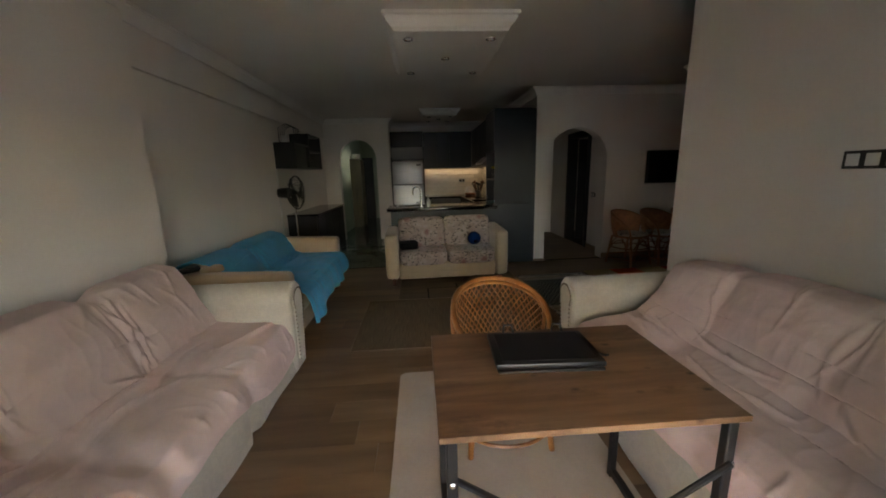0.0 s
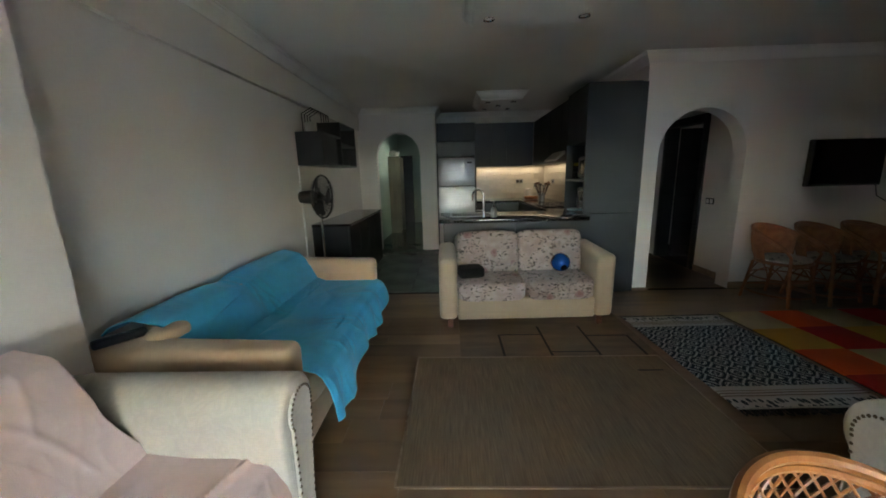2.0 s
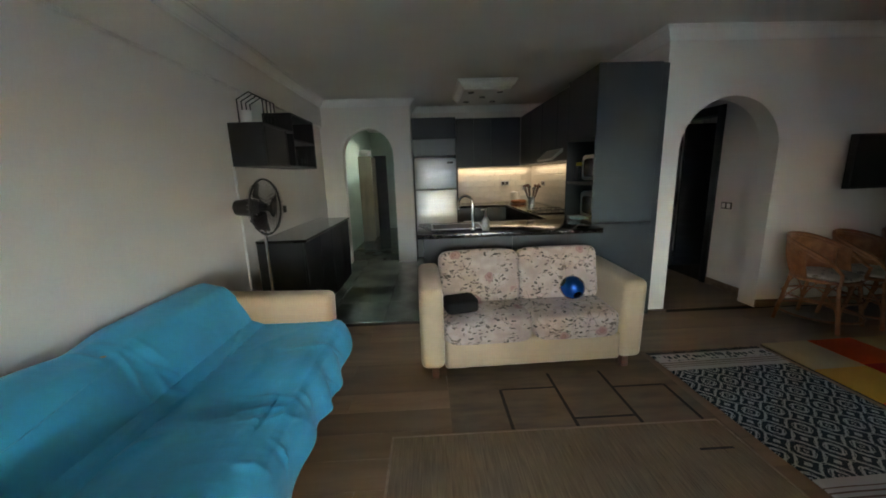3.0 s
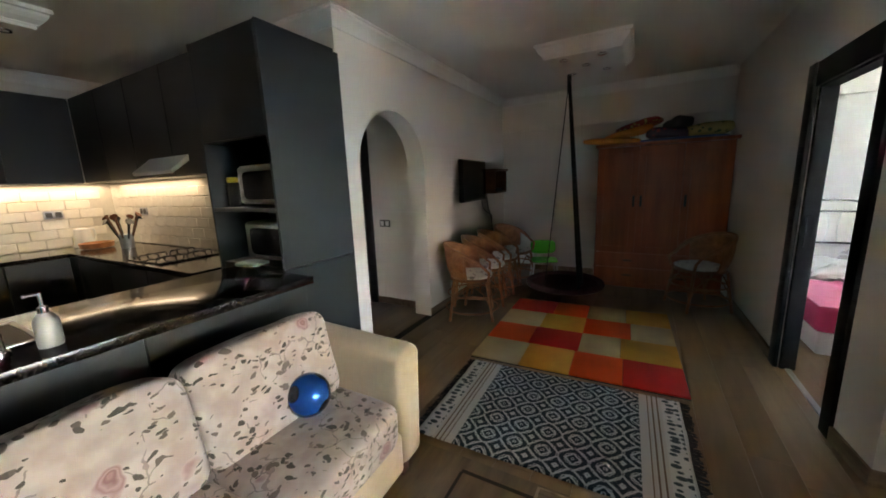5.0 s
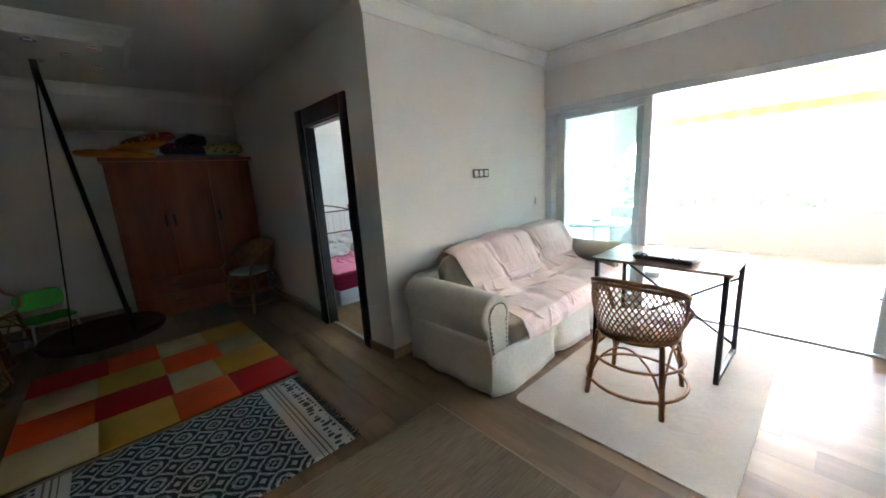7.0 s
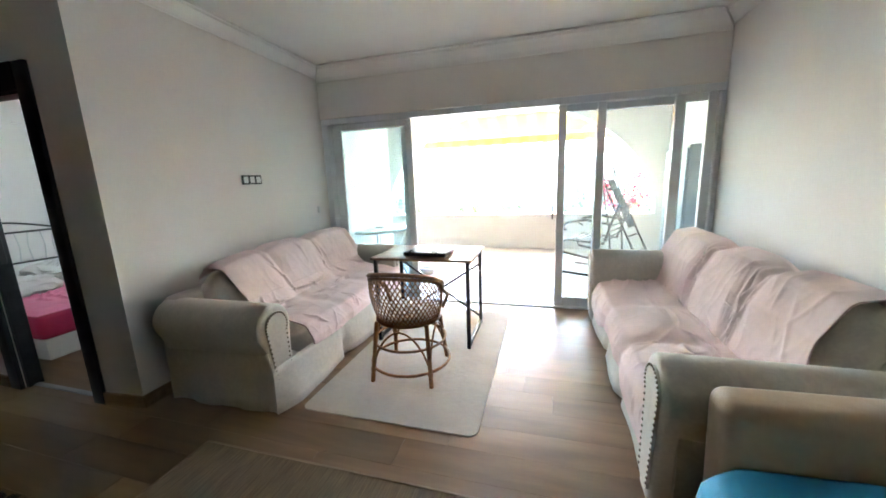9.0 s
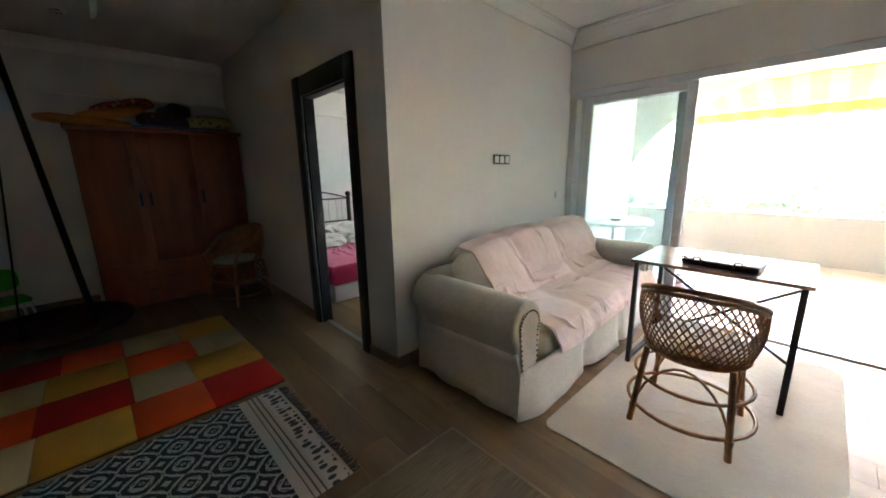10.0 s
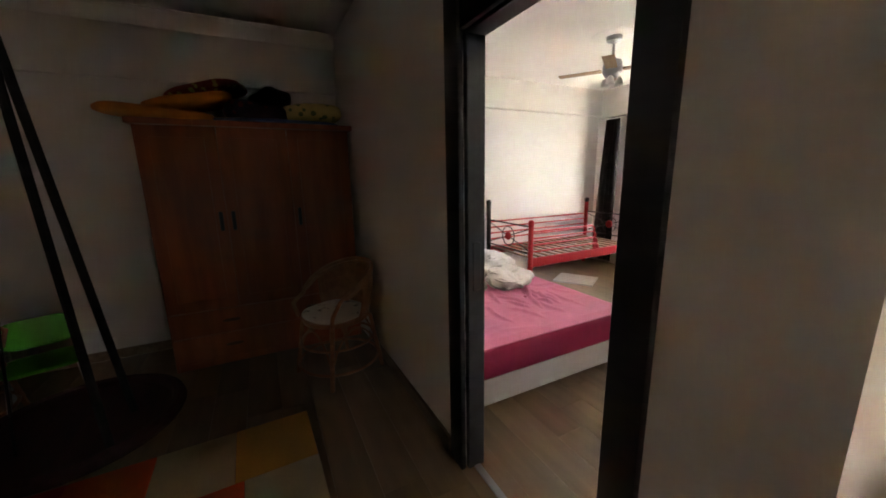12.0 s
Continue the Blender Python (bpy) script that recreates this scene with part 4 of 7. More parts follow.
def rattan_chair(m, cane, label, group="", woven=False):
    """Round-backed rattan armchair, back towards +y."""
    root = thing("rattan_chair", label, "chair", m, group)
    R = 0.225
    seat_z = 0.43
    bm = bmesh.new()
    tube(bm, [(R * math.cos(a), R * math.sin(a), seat_z) for a in [math.tau * k / 32 for k in range(32)]], 0.014, 8, True)
    part("seat_ring", bm, cane, root)
    bm = bmesh.new()
    lathe(bm, [(R - 0.012, -0.006), (R - 0.012, 0.006)], (0, 0, seat_z), 28)
    part("seat", bm, cane, root)
    bm = bmesh.new()
    cushion(bm, (0, -0.01, seat_z + 0.035), (0.44, 0.43, 0.06), 2.6, (0, 0, 0), 32, 12)
    part("seat_pad", bm, M_FLOWER, root, "round floral seat pad")

    def rail(t):
        """The top rail runs round the back and drops forward into the arms; t from -1 to 1."""
        a = math.pi / 2 + t * math.radians(118)
        back = max(0.0, math.cos(t * math.pi * 0.5))
        rr = R + 0.025 + 0.02 * back
        z = 0.60 + 0.205 * back ** 0.8
        return Vector((rr * math.cos(a), rr * math.sin(a) + 0.015 * back, z))
    front = [Vector((s * 0.205, -0.185, 0)) for s in (1, -1)]
    pts = [front[0] * 1.0 + Vector((0, 0, seat_z)), front[0] + Vector((0.04, -0.01, 0.53))]
    pts += [rail(-1 + 2 * k / 40) for k in range(41)]
    pts += [front[1] + Vector((-0.04, -0.01, 0.53)), front[1] + Vector((0, 0, seat_z))]
    for k in range(2):
        bm = bmesh.new()
        tube(bm, [p + Vector((0, 0, -0.03 * k if 3 < i < len(pts) - 4 else 0)) * 0.9 for i, p in enumerate(pts)], 0.0145 - 0.003 * k, 8)
        part("arm_hoop", bm, cane, root)
    # lattice back
    bm = bmesh.new()

    def skin(t, f):
        top = rail(t)
        a = math.pi / 2 + t * math.radians(118)
        low = Vector((R * math.cos(a), R * math.sin(a), seat_z + 0.01))
        p = low.lerp(top, f)
        out = 0.02 * math.sin(math.pi * f)
        return p + Vector((math.cos(a), math.sin(a), 0)) * out
    n = 25
    for s in (-1, 1):
        for i in range(-5, n + 2):
            line = []
            for k in range(11):
                f = k / 10
                t = -0.66 + 1.32 * ((i + s * 7.0 * (f - 0.5)) / (n - 3))
                if -0.68 <= t <= 0.68:
                    line.append(skin(t, f))
            if len(line) > 1:
                tube(bm, line, 0.0040, 5)
    part("lattice_back", bm, cane, root, "diagonal cane lattice")
    if woven:
        bm = bmesh.new()
        sheet(bm, lambda u, v: skin(-0.68 + 1.36 * u, 0.02 + 0.96 * v), 20, 8)
        thicken(part("woven_back", bm, cane, root, "closely woven cane back"), 0.004)
    for t in (-0.68, 0.68):
        bm = bmesh.new()
        tube(bm, [skin(t, f / 6) for f in range(7)], 0.011, 7)
        part("back_post", bm, cane, root)
    # legs splay a little; two ring stretchers and arched braces
    feet = []
    for sx, sy in ((1, -1), (-1, -1), (1, 1), (-1, 1)):
        top, foot = Vector((sx * 0.18, sy * 0.165, seat_z)), Vector((sx * 0.215, sy * 0.225, 0))
        feet.append((top, foot))
        bm = bmesh.new()
        tube(bm, [foot, foot.lerp(top, 0.5), top], 0.0155, 8)
        part("leg", bm, cane, root)
        bm = bmesh.new()
        tube(bm, [foot.lerp(top, 0.20 + d) for d in (0, 0.025, 0.05)], 0.019, 8)
        part("binding", bm, M_DARKRATTAN, root, "dark cane binding")
    for f, r in ((0.24, 0.010), (0.62, 0.009)):
        bm = bmesh.new()
        ps = [t.lerp(o, 1 - f) for t, o in feet]
        rr = math.hypot(ps[0].x, ps[0].y) * 0.97
        tube(bm, [(rr * math.cos(a), rr * math.sin(a), ps[0].z) for a in [math.tau * k / 28 for k in range(28)]], r, 6, True)
        part("stretcher", bm, cane, root)
    for i, j in ((0, 1), (2, 3), (0, 2), (1, 3)):
        a, b = feet[i][1].lerp(feet[i][0], 0.30), feet[j][1].lerp(feet[j][0], 0.30)
        bm = bmesh.new()
        tube(bm, [a.lerp(b, k / 10) + Vector((0, 0, 0.25 * math.sin(math.pi * k / 10) ** 0.7)) for k in range(11)], 0.007, 6)
        part("arched_brace", bm, cane, root)
    return root


rattan_chair(pose(0.545, 1.905, 0, 0, 0, 2), M_RATTAN, "honey rattan armchair with a floral pad, at the desk")
CH = rattan_chair(pose(3.33, 5.30, 0, 0, 0, 20), M_DARKRATTAN, "brown rattan armchair with floral pad, in a row", "rattan chairs along the wall", True)
for x, y, r in ((3.82, 5.33, 14), (4.33, 5.34, 8), (4.84, 5.30, -12)):
    copy_thing(CH, pose(x, y, 0, 0, 0, r))
c = copy_thing(CH, pose(4.50, 3.13, 0, 0, 0, 205))
tagged(c, "brown rattan armchair with floral pad, beside the wardrobe", group="rattan chairs in the nook")


# ---- rugs ----
def rounded_rug(x0, x1, y0, y1, t, r, turn_deg=0, n=6, z=0.001):
    pts = []
    for cx, cy, a0 in ((x1 - r, y1 - r, 0), (x0 + r, y1 - r, 90), (x0 + r, y0 + r, 180), (x1 - r, y0 + r, 270)):
        for k in range(n + 1):
            a = radians(a0 + 90 * k / n)
            pts.append((cx + r * math.cos(a), cy + r * math.sin(a)))
    bm = bmesh.new()
    prism(bm, pts, z, z + t, "z")
    bmesh.ops.recalc_face_normals(bm, faces=bm.faces[:])
    return bm


solo("cream_rug", rounded_rug(-0.06, 1.06, 0.65, 2.515, 0.006, 0.055), M_WHITERUG, "plain cream rug with a bound edge under the desk", "rug")


def jute():
    m = material("brown_jute")
    s = shader(m)
    n = node(m, "ShaderNodeTexNoise", Scale=1.0, Detail=5.0, Roughness=0.7)
    link(m, coords(m, (140.0, 5.0, 5.0)), n.inputs["Vector"])
    n2 = node(m, "ShaderNodeTexNoise", Scale=2.0, Detail=3.0)
    link(m, coords(m), n2.inputs["Vector"])
    col = ramp(m, n.outputs[0], [(0.3, (0.13, 0.09, 0.052)), (0.7, (0.29, 0.21, 0.125))])
    link(m, mixed(m, 0.6, col, ramp(m, n2.outputs[0], [(0.3, (0.75,) * 3), (0.7, (1.0,) * 3)]), "MULTIPLY"), s.inputs["Base Color"])
    s.inputs["Roughness"].default_value = 0.9
    bumped(m, n.outputs[0], 0.5, 0.004)
    return m


def jute_rug():
    root = thing("jute_rug", "worn brown woven jute rug with a stitched edge", "rug", pose(0, 0, 0))
    bm = rounded_rug(-0.50, 1.38, 2.885, 4.09, 0.007, 0.01)
    part("weave", bm, jute(), root)
    bm = bmesh.new()
    for x0, x1, y0, y1 in ((-0.50, 1.38, 2.882, 2.895), (-0.50, 1.38, 4.080, 4.093), (-0.503, -0.49, 2.895, 4.08), (1.37, 1.383, 2.895, 4.08)):
        box(bm, x0, x1, y0, y1, 0.0085, 0.0115, 0.0012, 1)
    part("stitched_edge", bm, M_SKIRT, root, "pale stitched hem")


jute_rug()


def lined_mat():
    """Brown mat with a dark line pattern, mostly under the loveseat."""
    root = thing("lined_mat", "thin brown mat with dark square lines before the loveseat", "rug", pose(0, 0, 0))
    bm = rounded_rug(-0.16, 1.40, 3.86, 5.30, 0.0035, 0.01)
    part("mat", bm, wood("brown_mat", (0.13, 0.085, 0.05), (0.24, 0.165, 0.10), 0.6, (3, 14, 14)), root)
    for x0, x1, y0, y1 in ((0.181, 0.201, 4.10, 4.49), (0.561, 0.581, 4.10, 4.66), (0.941, 0.961, 4.10, 4.66), (0.581, 0.941, 4.16, 4.176), (1.301, 1.321, 3.87, 4.46), (0.961, 1.301, 4.450, 4.466), (0.201, 0.561, 4.480, 4.496), (1.12, 1.301, 3.87, 3.884)):
        bm = bmesh.new()
        box(bm, x0, x1, y0, y1, 0.0075 if y1 < 4.093 else 0.0046, 0.0095 if y1 < 4.093 else 0.0056)
        part("line", bm, M_JOINT, root, "dark line")


lined_mat()


def kilim():
    m = material("blue_white_kilim")
    s = shader(m)
    g = m.node_tree.nodes.new("ShaderNodeTexCoord")
    sep = m.node_tree.nodes.new("ShaderNodeSeparateXYZ")
    link(m, g.outputs["Object"], sep.inputs[0])
    x, y = sep.outputs[0], sep.outputs[1]
    wob = node(m, "ShaderNodeTexNoise", Scale=60.0, Detail=2.0)
    link(m, g.outputs["Object"], wob.inputs["Vector"])
    jit = math_node(m, "MULTIPLY_ADD", wob.outputs[0], 0.11, -0.055)
    cell = 0.155

    def wave(v, off=0.0):
        f = math_node(m, "FRACT", math_node(m, "ADD", math_node(m, "DIVIDE", v, cell), off))
        return math_node(m, "ABSOLUTE", math_node(m, "SUBTRACT", f, 0.5))
    d1 = math_node(m, "ADD", math_node(m, "ADD", wave(x, 10.0), wave(y, 10.0)), jit)
    bands = math_node(m, "SINE", math_node(m, "MULTIPLY", d1, 19.0))
    dx, dy = wave(x, 10.5), wave(y, 10.5)
    rad = math_node(m, "SQRT", math_node(m, "ADD", math_node(m, "MULTIPLY", dx, dx), math_node(m, "MULTIPLY", dy, dy)))
    ring = math_node(m, "SINE", math_node(m, "MULTIPLY", math_node(m, "ADD", rad, jit), 30.0))
    white = math_node(m, "MAXIMUM", math_node(m, "GREATER_THAN", bands, 0.66), math_node(m, "GREATER_THAN", ring, 0.90))
    field = mixed(m, white, (0.008, 0.022, 0.034), (0.40, 0.42, 0.42))
    # striped ends with a row of marks
    ay = math_node(m, "ABSOLUTE", y)
    stripe = ramp(m, math_node(m, "FRACT", math_node(m, "MULTIPLY", ay, 36.0)), [(0.0, (0.44, 0.41, 0.37)), (0.40, (0.47, 0.44, 0.40)), (0.46, (0.12, 0.07, 0.05)), (0.72, (0.15, 0.09, 0.06)), (0.78, (0.44, 0.41, 0.37))])
    mk = node(m, "ShaderNodeTexVoronoi", Scale=26.0, Randomness=0.4)
    link(m, coords(m, (1.0, 0.6, 1.0)), mk.inputs["Vector"])
    marks = math_node(m, "MULTIPLY", math_node(m, "LESS_THAN", mk.outputs["Distance"], 0.40), math_node(m, "MULTIPLY", math_node(m, "GREATER_THAN", ay, 0.60), math_node(m, "LESS_THAN", ay, 0.685)))
    mid = math_node(m, "MULTIPLY", math_node(m, "GREATER_THAN", ay, 0.595), math_node(m, "LESS_THAN", ay, 0.69))
    plain = math_node(m, "MULTIPLY", math_node(m, "GREATER_THAN", ay, 0.47), math_node(m, "LESS_THAN", ay, 0.515))
    ends = mixed(m, marks, mixed(m, mid, mixed(m, plain, stripe, (0.46, 0.44, 0.41)), (0.5, 0.48, 0.45)), (0.035, 0.05, 0.06))
    col = mixed(m, math_node(m, "GREATER_THAN", ay, 0.47), field, ends)
    link(m, col, s.inputs["Base Color"])
    s.inputs["Roughness"].default_value = 0.95
    w = node(m, "ShaderNodeTexNoise", Scale=220.0, Detail=2.0)
    link(m, g.outputs["Object"], w.inputs["Vector"])
    bumped(m, w.outputs[0], 0.4, 0.003)
    root = thing("kilim_rug", "blue and white patterned kilim with striped fringed ends", "rug", pose(1.93, 4.135, 0.0, 0, 0, 1.5))

    def lie(u, v):
        xx, yy = -0.465 + 0.93 * u, -0.70 + 1.40 * v
        return Vector((xx + 0.006 * noise.noise(Vector((v * 5, 1, u))), yy + 0.008 * noise.noise(Vector((u * 4, 2, v))), 0.012 + 0.003 * noise.noise(Vector((u * 5, v * 7, 0)))))
    bm = bmesh.new()
    sheet(bm, lie, 30, 44)
    thicken(part("weave", bm, m, root), 0.006)
    for s2 in (-1, 1):
        bm = bmesh.new()
        for k in range(90):
            x0 = -0.462 + 0.924 * k / 89
            tube(bm, [(x0, s2 * 0.699, 0.011), (x0 + random.uniform(-0.008, 0.008), s2 * 0.725, 0.007), (x0 + random.uniform(-0.015, 0.015), s2 * (0.745 + random.uniform(-0.01, 0.01)), 0.005)], 0.0045, 4)
        part("fringe", bm, M_BLACK, root, "dark knotted fringe")


kilim()


def patch_rug():
    root = thing("patchwork_rug", "orange, red and beige patchwork pile rug", "rug", pose(3.245, 4.17, 0, 0, 0, 1.8))
    B, Y, O, R = (cloth("beige_pile", (0.50, 0.38, 0.21), 0.95, crease=20, sheen=0.0), cloth("yellow_pile", (0.56, 0.285, 0.035), 0.95, crease=20, sheen=0.0),
                  cloth("orange_pile", (0.76, 0.085, 0.004), 0.95, crease=20, sheen=0.0), cloth("red_pile", (0.50, 0.009, 0.004), 0.95, crease=20, sheen=0.0))
    rows = [(0.0, 0.40, [(0, 0.40, B), (0.40, 0.78, Y), (0.78, 1.14, O), (1.14, 1.54, R)]),
            (0.40, 0.79, [(0, 0.38, O), (0.38, 0.80, R), (0.80, 1.12, B), (1.12, 1.54, Y)]),
            (0.79, 1.18, [(0, 0.40, B), (0.40, 0.80, Y), (0.80, 1.20, O), (1.20, 1.54, B)]),
            (1.18, 1.58, [(0, 0.46, R), (0.46, 0.80, O), (0.80, 1.16, B), (1.16, 1.54, Y)])]
    bm = bmesh.new()
    box(bm, -0.79, 0.79, -0.77, 0.77, 0.001, 0.006)
    part("backing", bm, M_JOINT, root)
    for a, b, cells in rows:
        for c0, c1, mt in cells:
            bm = bmesh.new()
            box(bm, -0.788 + a, -0.788 + b - 0.002, 0.768 - c1 + 0.002, 0.768 - c0, 0.0065, 0.021, 0.005, 2)
            part("patch", bm, mt, root)


patch_rug()


# ---- kitchen ----
def fridge():
    root = thing("refrigerator", "tall brushed steel two-door refrigerator", "refrigerator", pose(-0.115, 8.77, 0))
    bm = bmesh.new()
    box(bm, -0.35, 0.35, -0.28, 0.30, 0.02, 1.735, 0.01)
    part("body", bm, M_DARKCAB, root)
    for z0, z1, hz in ((0.05, 1.215, 1.18), (1.225, 1.735, 1.26)):
        bm = bmesh.new()
        box(bm, -0.35, 0.35, -0.335, -0.281, z0, z1, 0.012, 3)
        d = part("door", bm, M_STEEL, root)
        bm = bmesh.new()
        box(bm, -0.34, 0.34, -0.339, -0.336, hz - 0.006, hz + 0.006, 0.001, 1)
        part("grip_strip", bm, M_STEEL, d)
    bm = bmesh.new()
    box(bm, 0.20, 0.30, -0.338, -0.3355, 1.64, 1.675)
    part("badge", bm, M_BLACK, root)


fridge()


def cabinet(name, label, x0, x1, y0, y1, z0, z1, face, doors, mat, handle=True):
    """A cabinet unit with a body and flat doors on the face -y or -x."""
    root = thing(name, label, "cabinet", pose((x0 + x1) / 2, (y0 + y1) / 2, z0))
    hx, hy, h = (x1 - x0) / 2, (y1 - y0) / 2, z1 - z0
    bm = bmesh.new()
    if face == "y":
        box(bm, -hx, hx, -hy + 0.022, hy, 0, h, 0.002, 1)
    else:
        box(bm, -hx + 0.022, hx, -hy, hy, 0, h, 0.002, 1)
    part("body", bm, mat, root)
    for i in range(doors):
        a, b = i / doors, (i + 1) / doors
        bm = bmesh.new()
        if face == "y":
            box(bm, -hx + 2 * hx * a + 0.003, -hx + 2 * hx * b - 0.003, -hy, -hy + 0.02, 0.004, h - 0.004, 0.003, 1)
        else:
            box(bm, -hx, -hx + 0.02, -hy + 2 * hy * a + 0.003, -hy + 2 * hy * b - 0.003, 0.004, h - 0.004, 0.003, 1)
        part("door", bm, mat, root)
    return root


cabinet("wall_cabinet", "dark flat-front cabinet over the refrigerator", -0.49, 0.25, 8.56, 9.08, 2.06, 2.40, "y", 1, M_DARKCAB)
bm = bmesh.new()
box(bm, -0.49, 0.25, 8.60, 9.08, 1.78, 2.055, 0.004, 1)
solo("filler_panel", bm, M_FILLER, "grey filler panel between refrigerator and cabinet", "panel")
for x0, x1 in ((-0.495, -0.47), (0.242, 0.268)):
    bm = bmesh.new()
    box(bm, x0, x1, 8.50, 9.08, 0, 2.055 if x0 > 0 else 1.838, 0.002, 1)
    solo("side_panel", bm, M_DARKCAB, "dark panel beside the refrigerator", "panel")
cabinet("wall_cabinet", "dark glass-front kitchen wall cabinet", 0.27, 0.88, 8.74, 9.08, 1.58, 2.40, "y", 2, M_DARKCAB)
cabinet("wall_cabinet", "dark flat-front kitchen wall cabinet", 0.882, 1.40, 8.74, 9.08, 1.58, 2.40, "y", 1, M_DARKCAB)
cabinet("wall_cabinet", "black glossy kitchen wall cabinet", 1.40, 1.95, 7.55, 8.735, 1.58, 2.40, "x", 2, M_BLACK)
cabinet("wall_cabinet", "black kitchen wall cabinet above the hood", 1.40, 1.95, 6.33, 7.545, 1.58, 2.40, "x", 2, M_BLACK)
cabinet("base_cabinet", "black kitchen base cabinets along the back wall", 0.27, 1.10, 8.50, 9.08, 0, 0.88, "y", 2, M_DARKCAB)
cabinet("base_cabinet", "black kitchen base cabinets along the side wall", 1.12, 1.70, 6.33, 9.08, 0, 0.88, "x", 4, M_DARKCAB)
bm = bmesh.new()
box(bm, 0.27, 1.105, 8.47, 9.08, 0.882, 0.92, 0.004, 1)
box(bm, 1.105, 1.715, 6.33, 9.08, 0.882, 0.92, 0.004, 1)
solo("worktop", bm, M_GRANITE, "dark granite kitchen worktop", "worktop")


def hood():
    root = thing("cooker_hood", "slanted steel cooker hood under the wall cabinet", "cooker hood", pose(1.52, 7.0, 1.58))
    bm = bmesh.new()
    prism(bm, [(-0.25, 0.012), (-0.26, 0.036), (-0.125, 0.150), (-0.125, 0.105)], -0.30, 0.30, "y")
    part("visor", bm, M_WHITEPL, root)


hood()


def tile_wall(parent, n_cols, n_rows, place, mesh):
    for r in range(n_rows):
        for k in range(n_cols):
            ob = new("tile", mesh)
            ob.parent = parent
            ob.matrix_basis = place(k + (0.5 if r % 2 else 0.0), r)


bm = bmesh.new()
box(bm, 0.27, 1.715, 9.085, 9.097, 0.922, 1.578)
box(bm, 1.705, 1.717, 6.33, 9.085, 0.922, 1.578)
splash = structure("wall_backsplash", bm, M_GROUT, "white brick-tile kitchen backsplash", "backsplash")
bm = bmesh.new()
box(bm, -0.097, 0.097, -0.004, 0.004, -0.046, 0.046, 0.003, 1)
TILE_MESH = finish("tile", bm, M_WTILE)
tile_wall(splash, 6, 6, lambda k, r: pose(0.40 + k * 0.2, 9.083, 0.972 + r * 0.098), TILE_MESH)
tile_wall(splash, 13, 6, lambda k, r: pose(1.703, 6.47 + k * 0.197, 0.972 + r * 0.098, 0, 0, 90), TILE_MESH)


def strip_lamp(name, x, y, z, length, turn_deg, watts):
    d = bpy.data.lights.new(name, "AREA")
    d.shape, d.size, d.size_y, d.energy, d.color = "RECTANGLE", length, 0.03, watts, (1.0, 0.79, 0.52)
    ob = new(name, d)
    ob.matrix_basis = pose(x, y, z, 0, 0, turn_deg)
    return ob


strip_lamp("strip_lamp_back", 0.95, 9.00, 1.572, 1.35, 0, 0.085)
strip_lamp("strip_lamp_side", 1.63, 8.0, 1.572, 1.6, 90, 0.068)


def socket(m, label="white double socket on the wall", mat=None, n=2):
    root = thing("wall_socket", label, "socket", m)
    bm = bmesh.new()
    box(bm, -0.075 * n / 2, 0.075 * n / 2, -0.010, 0.0, -0.04, 0.04, 0.004)
    plate = part("plate", bm, mat or M_WHITEPL, root)
    for i in range(n):
        bm = bmesh.new()
        x = (i - (n - 1) / 2) * 0.072
        box(bm, x - 0.025, x + 0.025, -0.015, -0.0105, -0.027, 0.027, 0.002, 1)
        part("rocker", bm, M_WHITEPL if mat is M_BLACK else M_BLACK, plate)


socket(pose(1.20, 9.079, 1.27), "steel double socket on the tiled wall", M_STEEL)
socket(pose(1.699, 8.35, 1.27, 0, 0, -90), "steel socket on the tiled wall", M_STEEL, 2)
# on the worktop
def kettle():
    root = thing("kettle", "white electric kettle on the worktop", "kettle", pose(1.33, 8.88, 0.921, 0, 0, 25))
    bm = bmesh.new()
    lathe(bm, [(0.085, 0.0), (0.088, 0.012), (0.082, 0.02)], sides=24)
    part("base", bm, M_WHITEPL, root)
    bm = bmesh.new()
    lathe(bm, [(0.078, 0.021), (0.080, 0.05), (0.066, 0.17), (0.060, 0.19), (0.02, 0.205)], sides=24)
    part("body", bm, M_WHITEPL, root)
    bm = bmesh.new()
    tube(bm, [(0.06, 0, 0.18), (0.12, 0, 0.185), (0.13, 0, 0.12), (0.11, 0, 0.06), (0.076, 0, 0.05)], 0.010, 8)
    part("handle", bm, M_WHITEPL, root)


kettle()


def utensils():
    root = thing("utensil_pot", "pot of wooden spoons and ladles on the worktop", "utensils", pose(1.47, 8.25, 0.921))
    bm = bmesh.new()
    lathe(bm, [(0.055, 0), (0.06, 0.14), (0.052, 0.14)], sides=16)
    part("pot", bm, M_STEEL, root)
    for k in range(8):
        a = k * math.tau / 8
        bm = bmesh.new()
        tip = Vector((0.14 * math.cos(a), 0.14 * math.sin(a), 0.30 + 0.04 * math.sin(k * 3)))
        tube(bm, [(0.03 * math.cos(a), 0.03 * math.sin(a), 0.04), tip * 0.85 + Vector((0, 0, 0.03)), tip], 0.012, 7, taper=[0.6, 0.9, 3.0])
        part("spoon", bm, M_FOOT if k % 2 else M_BLACK, root)


utensils()


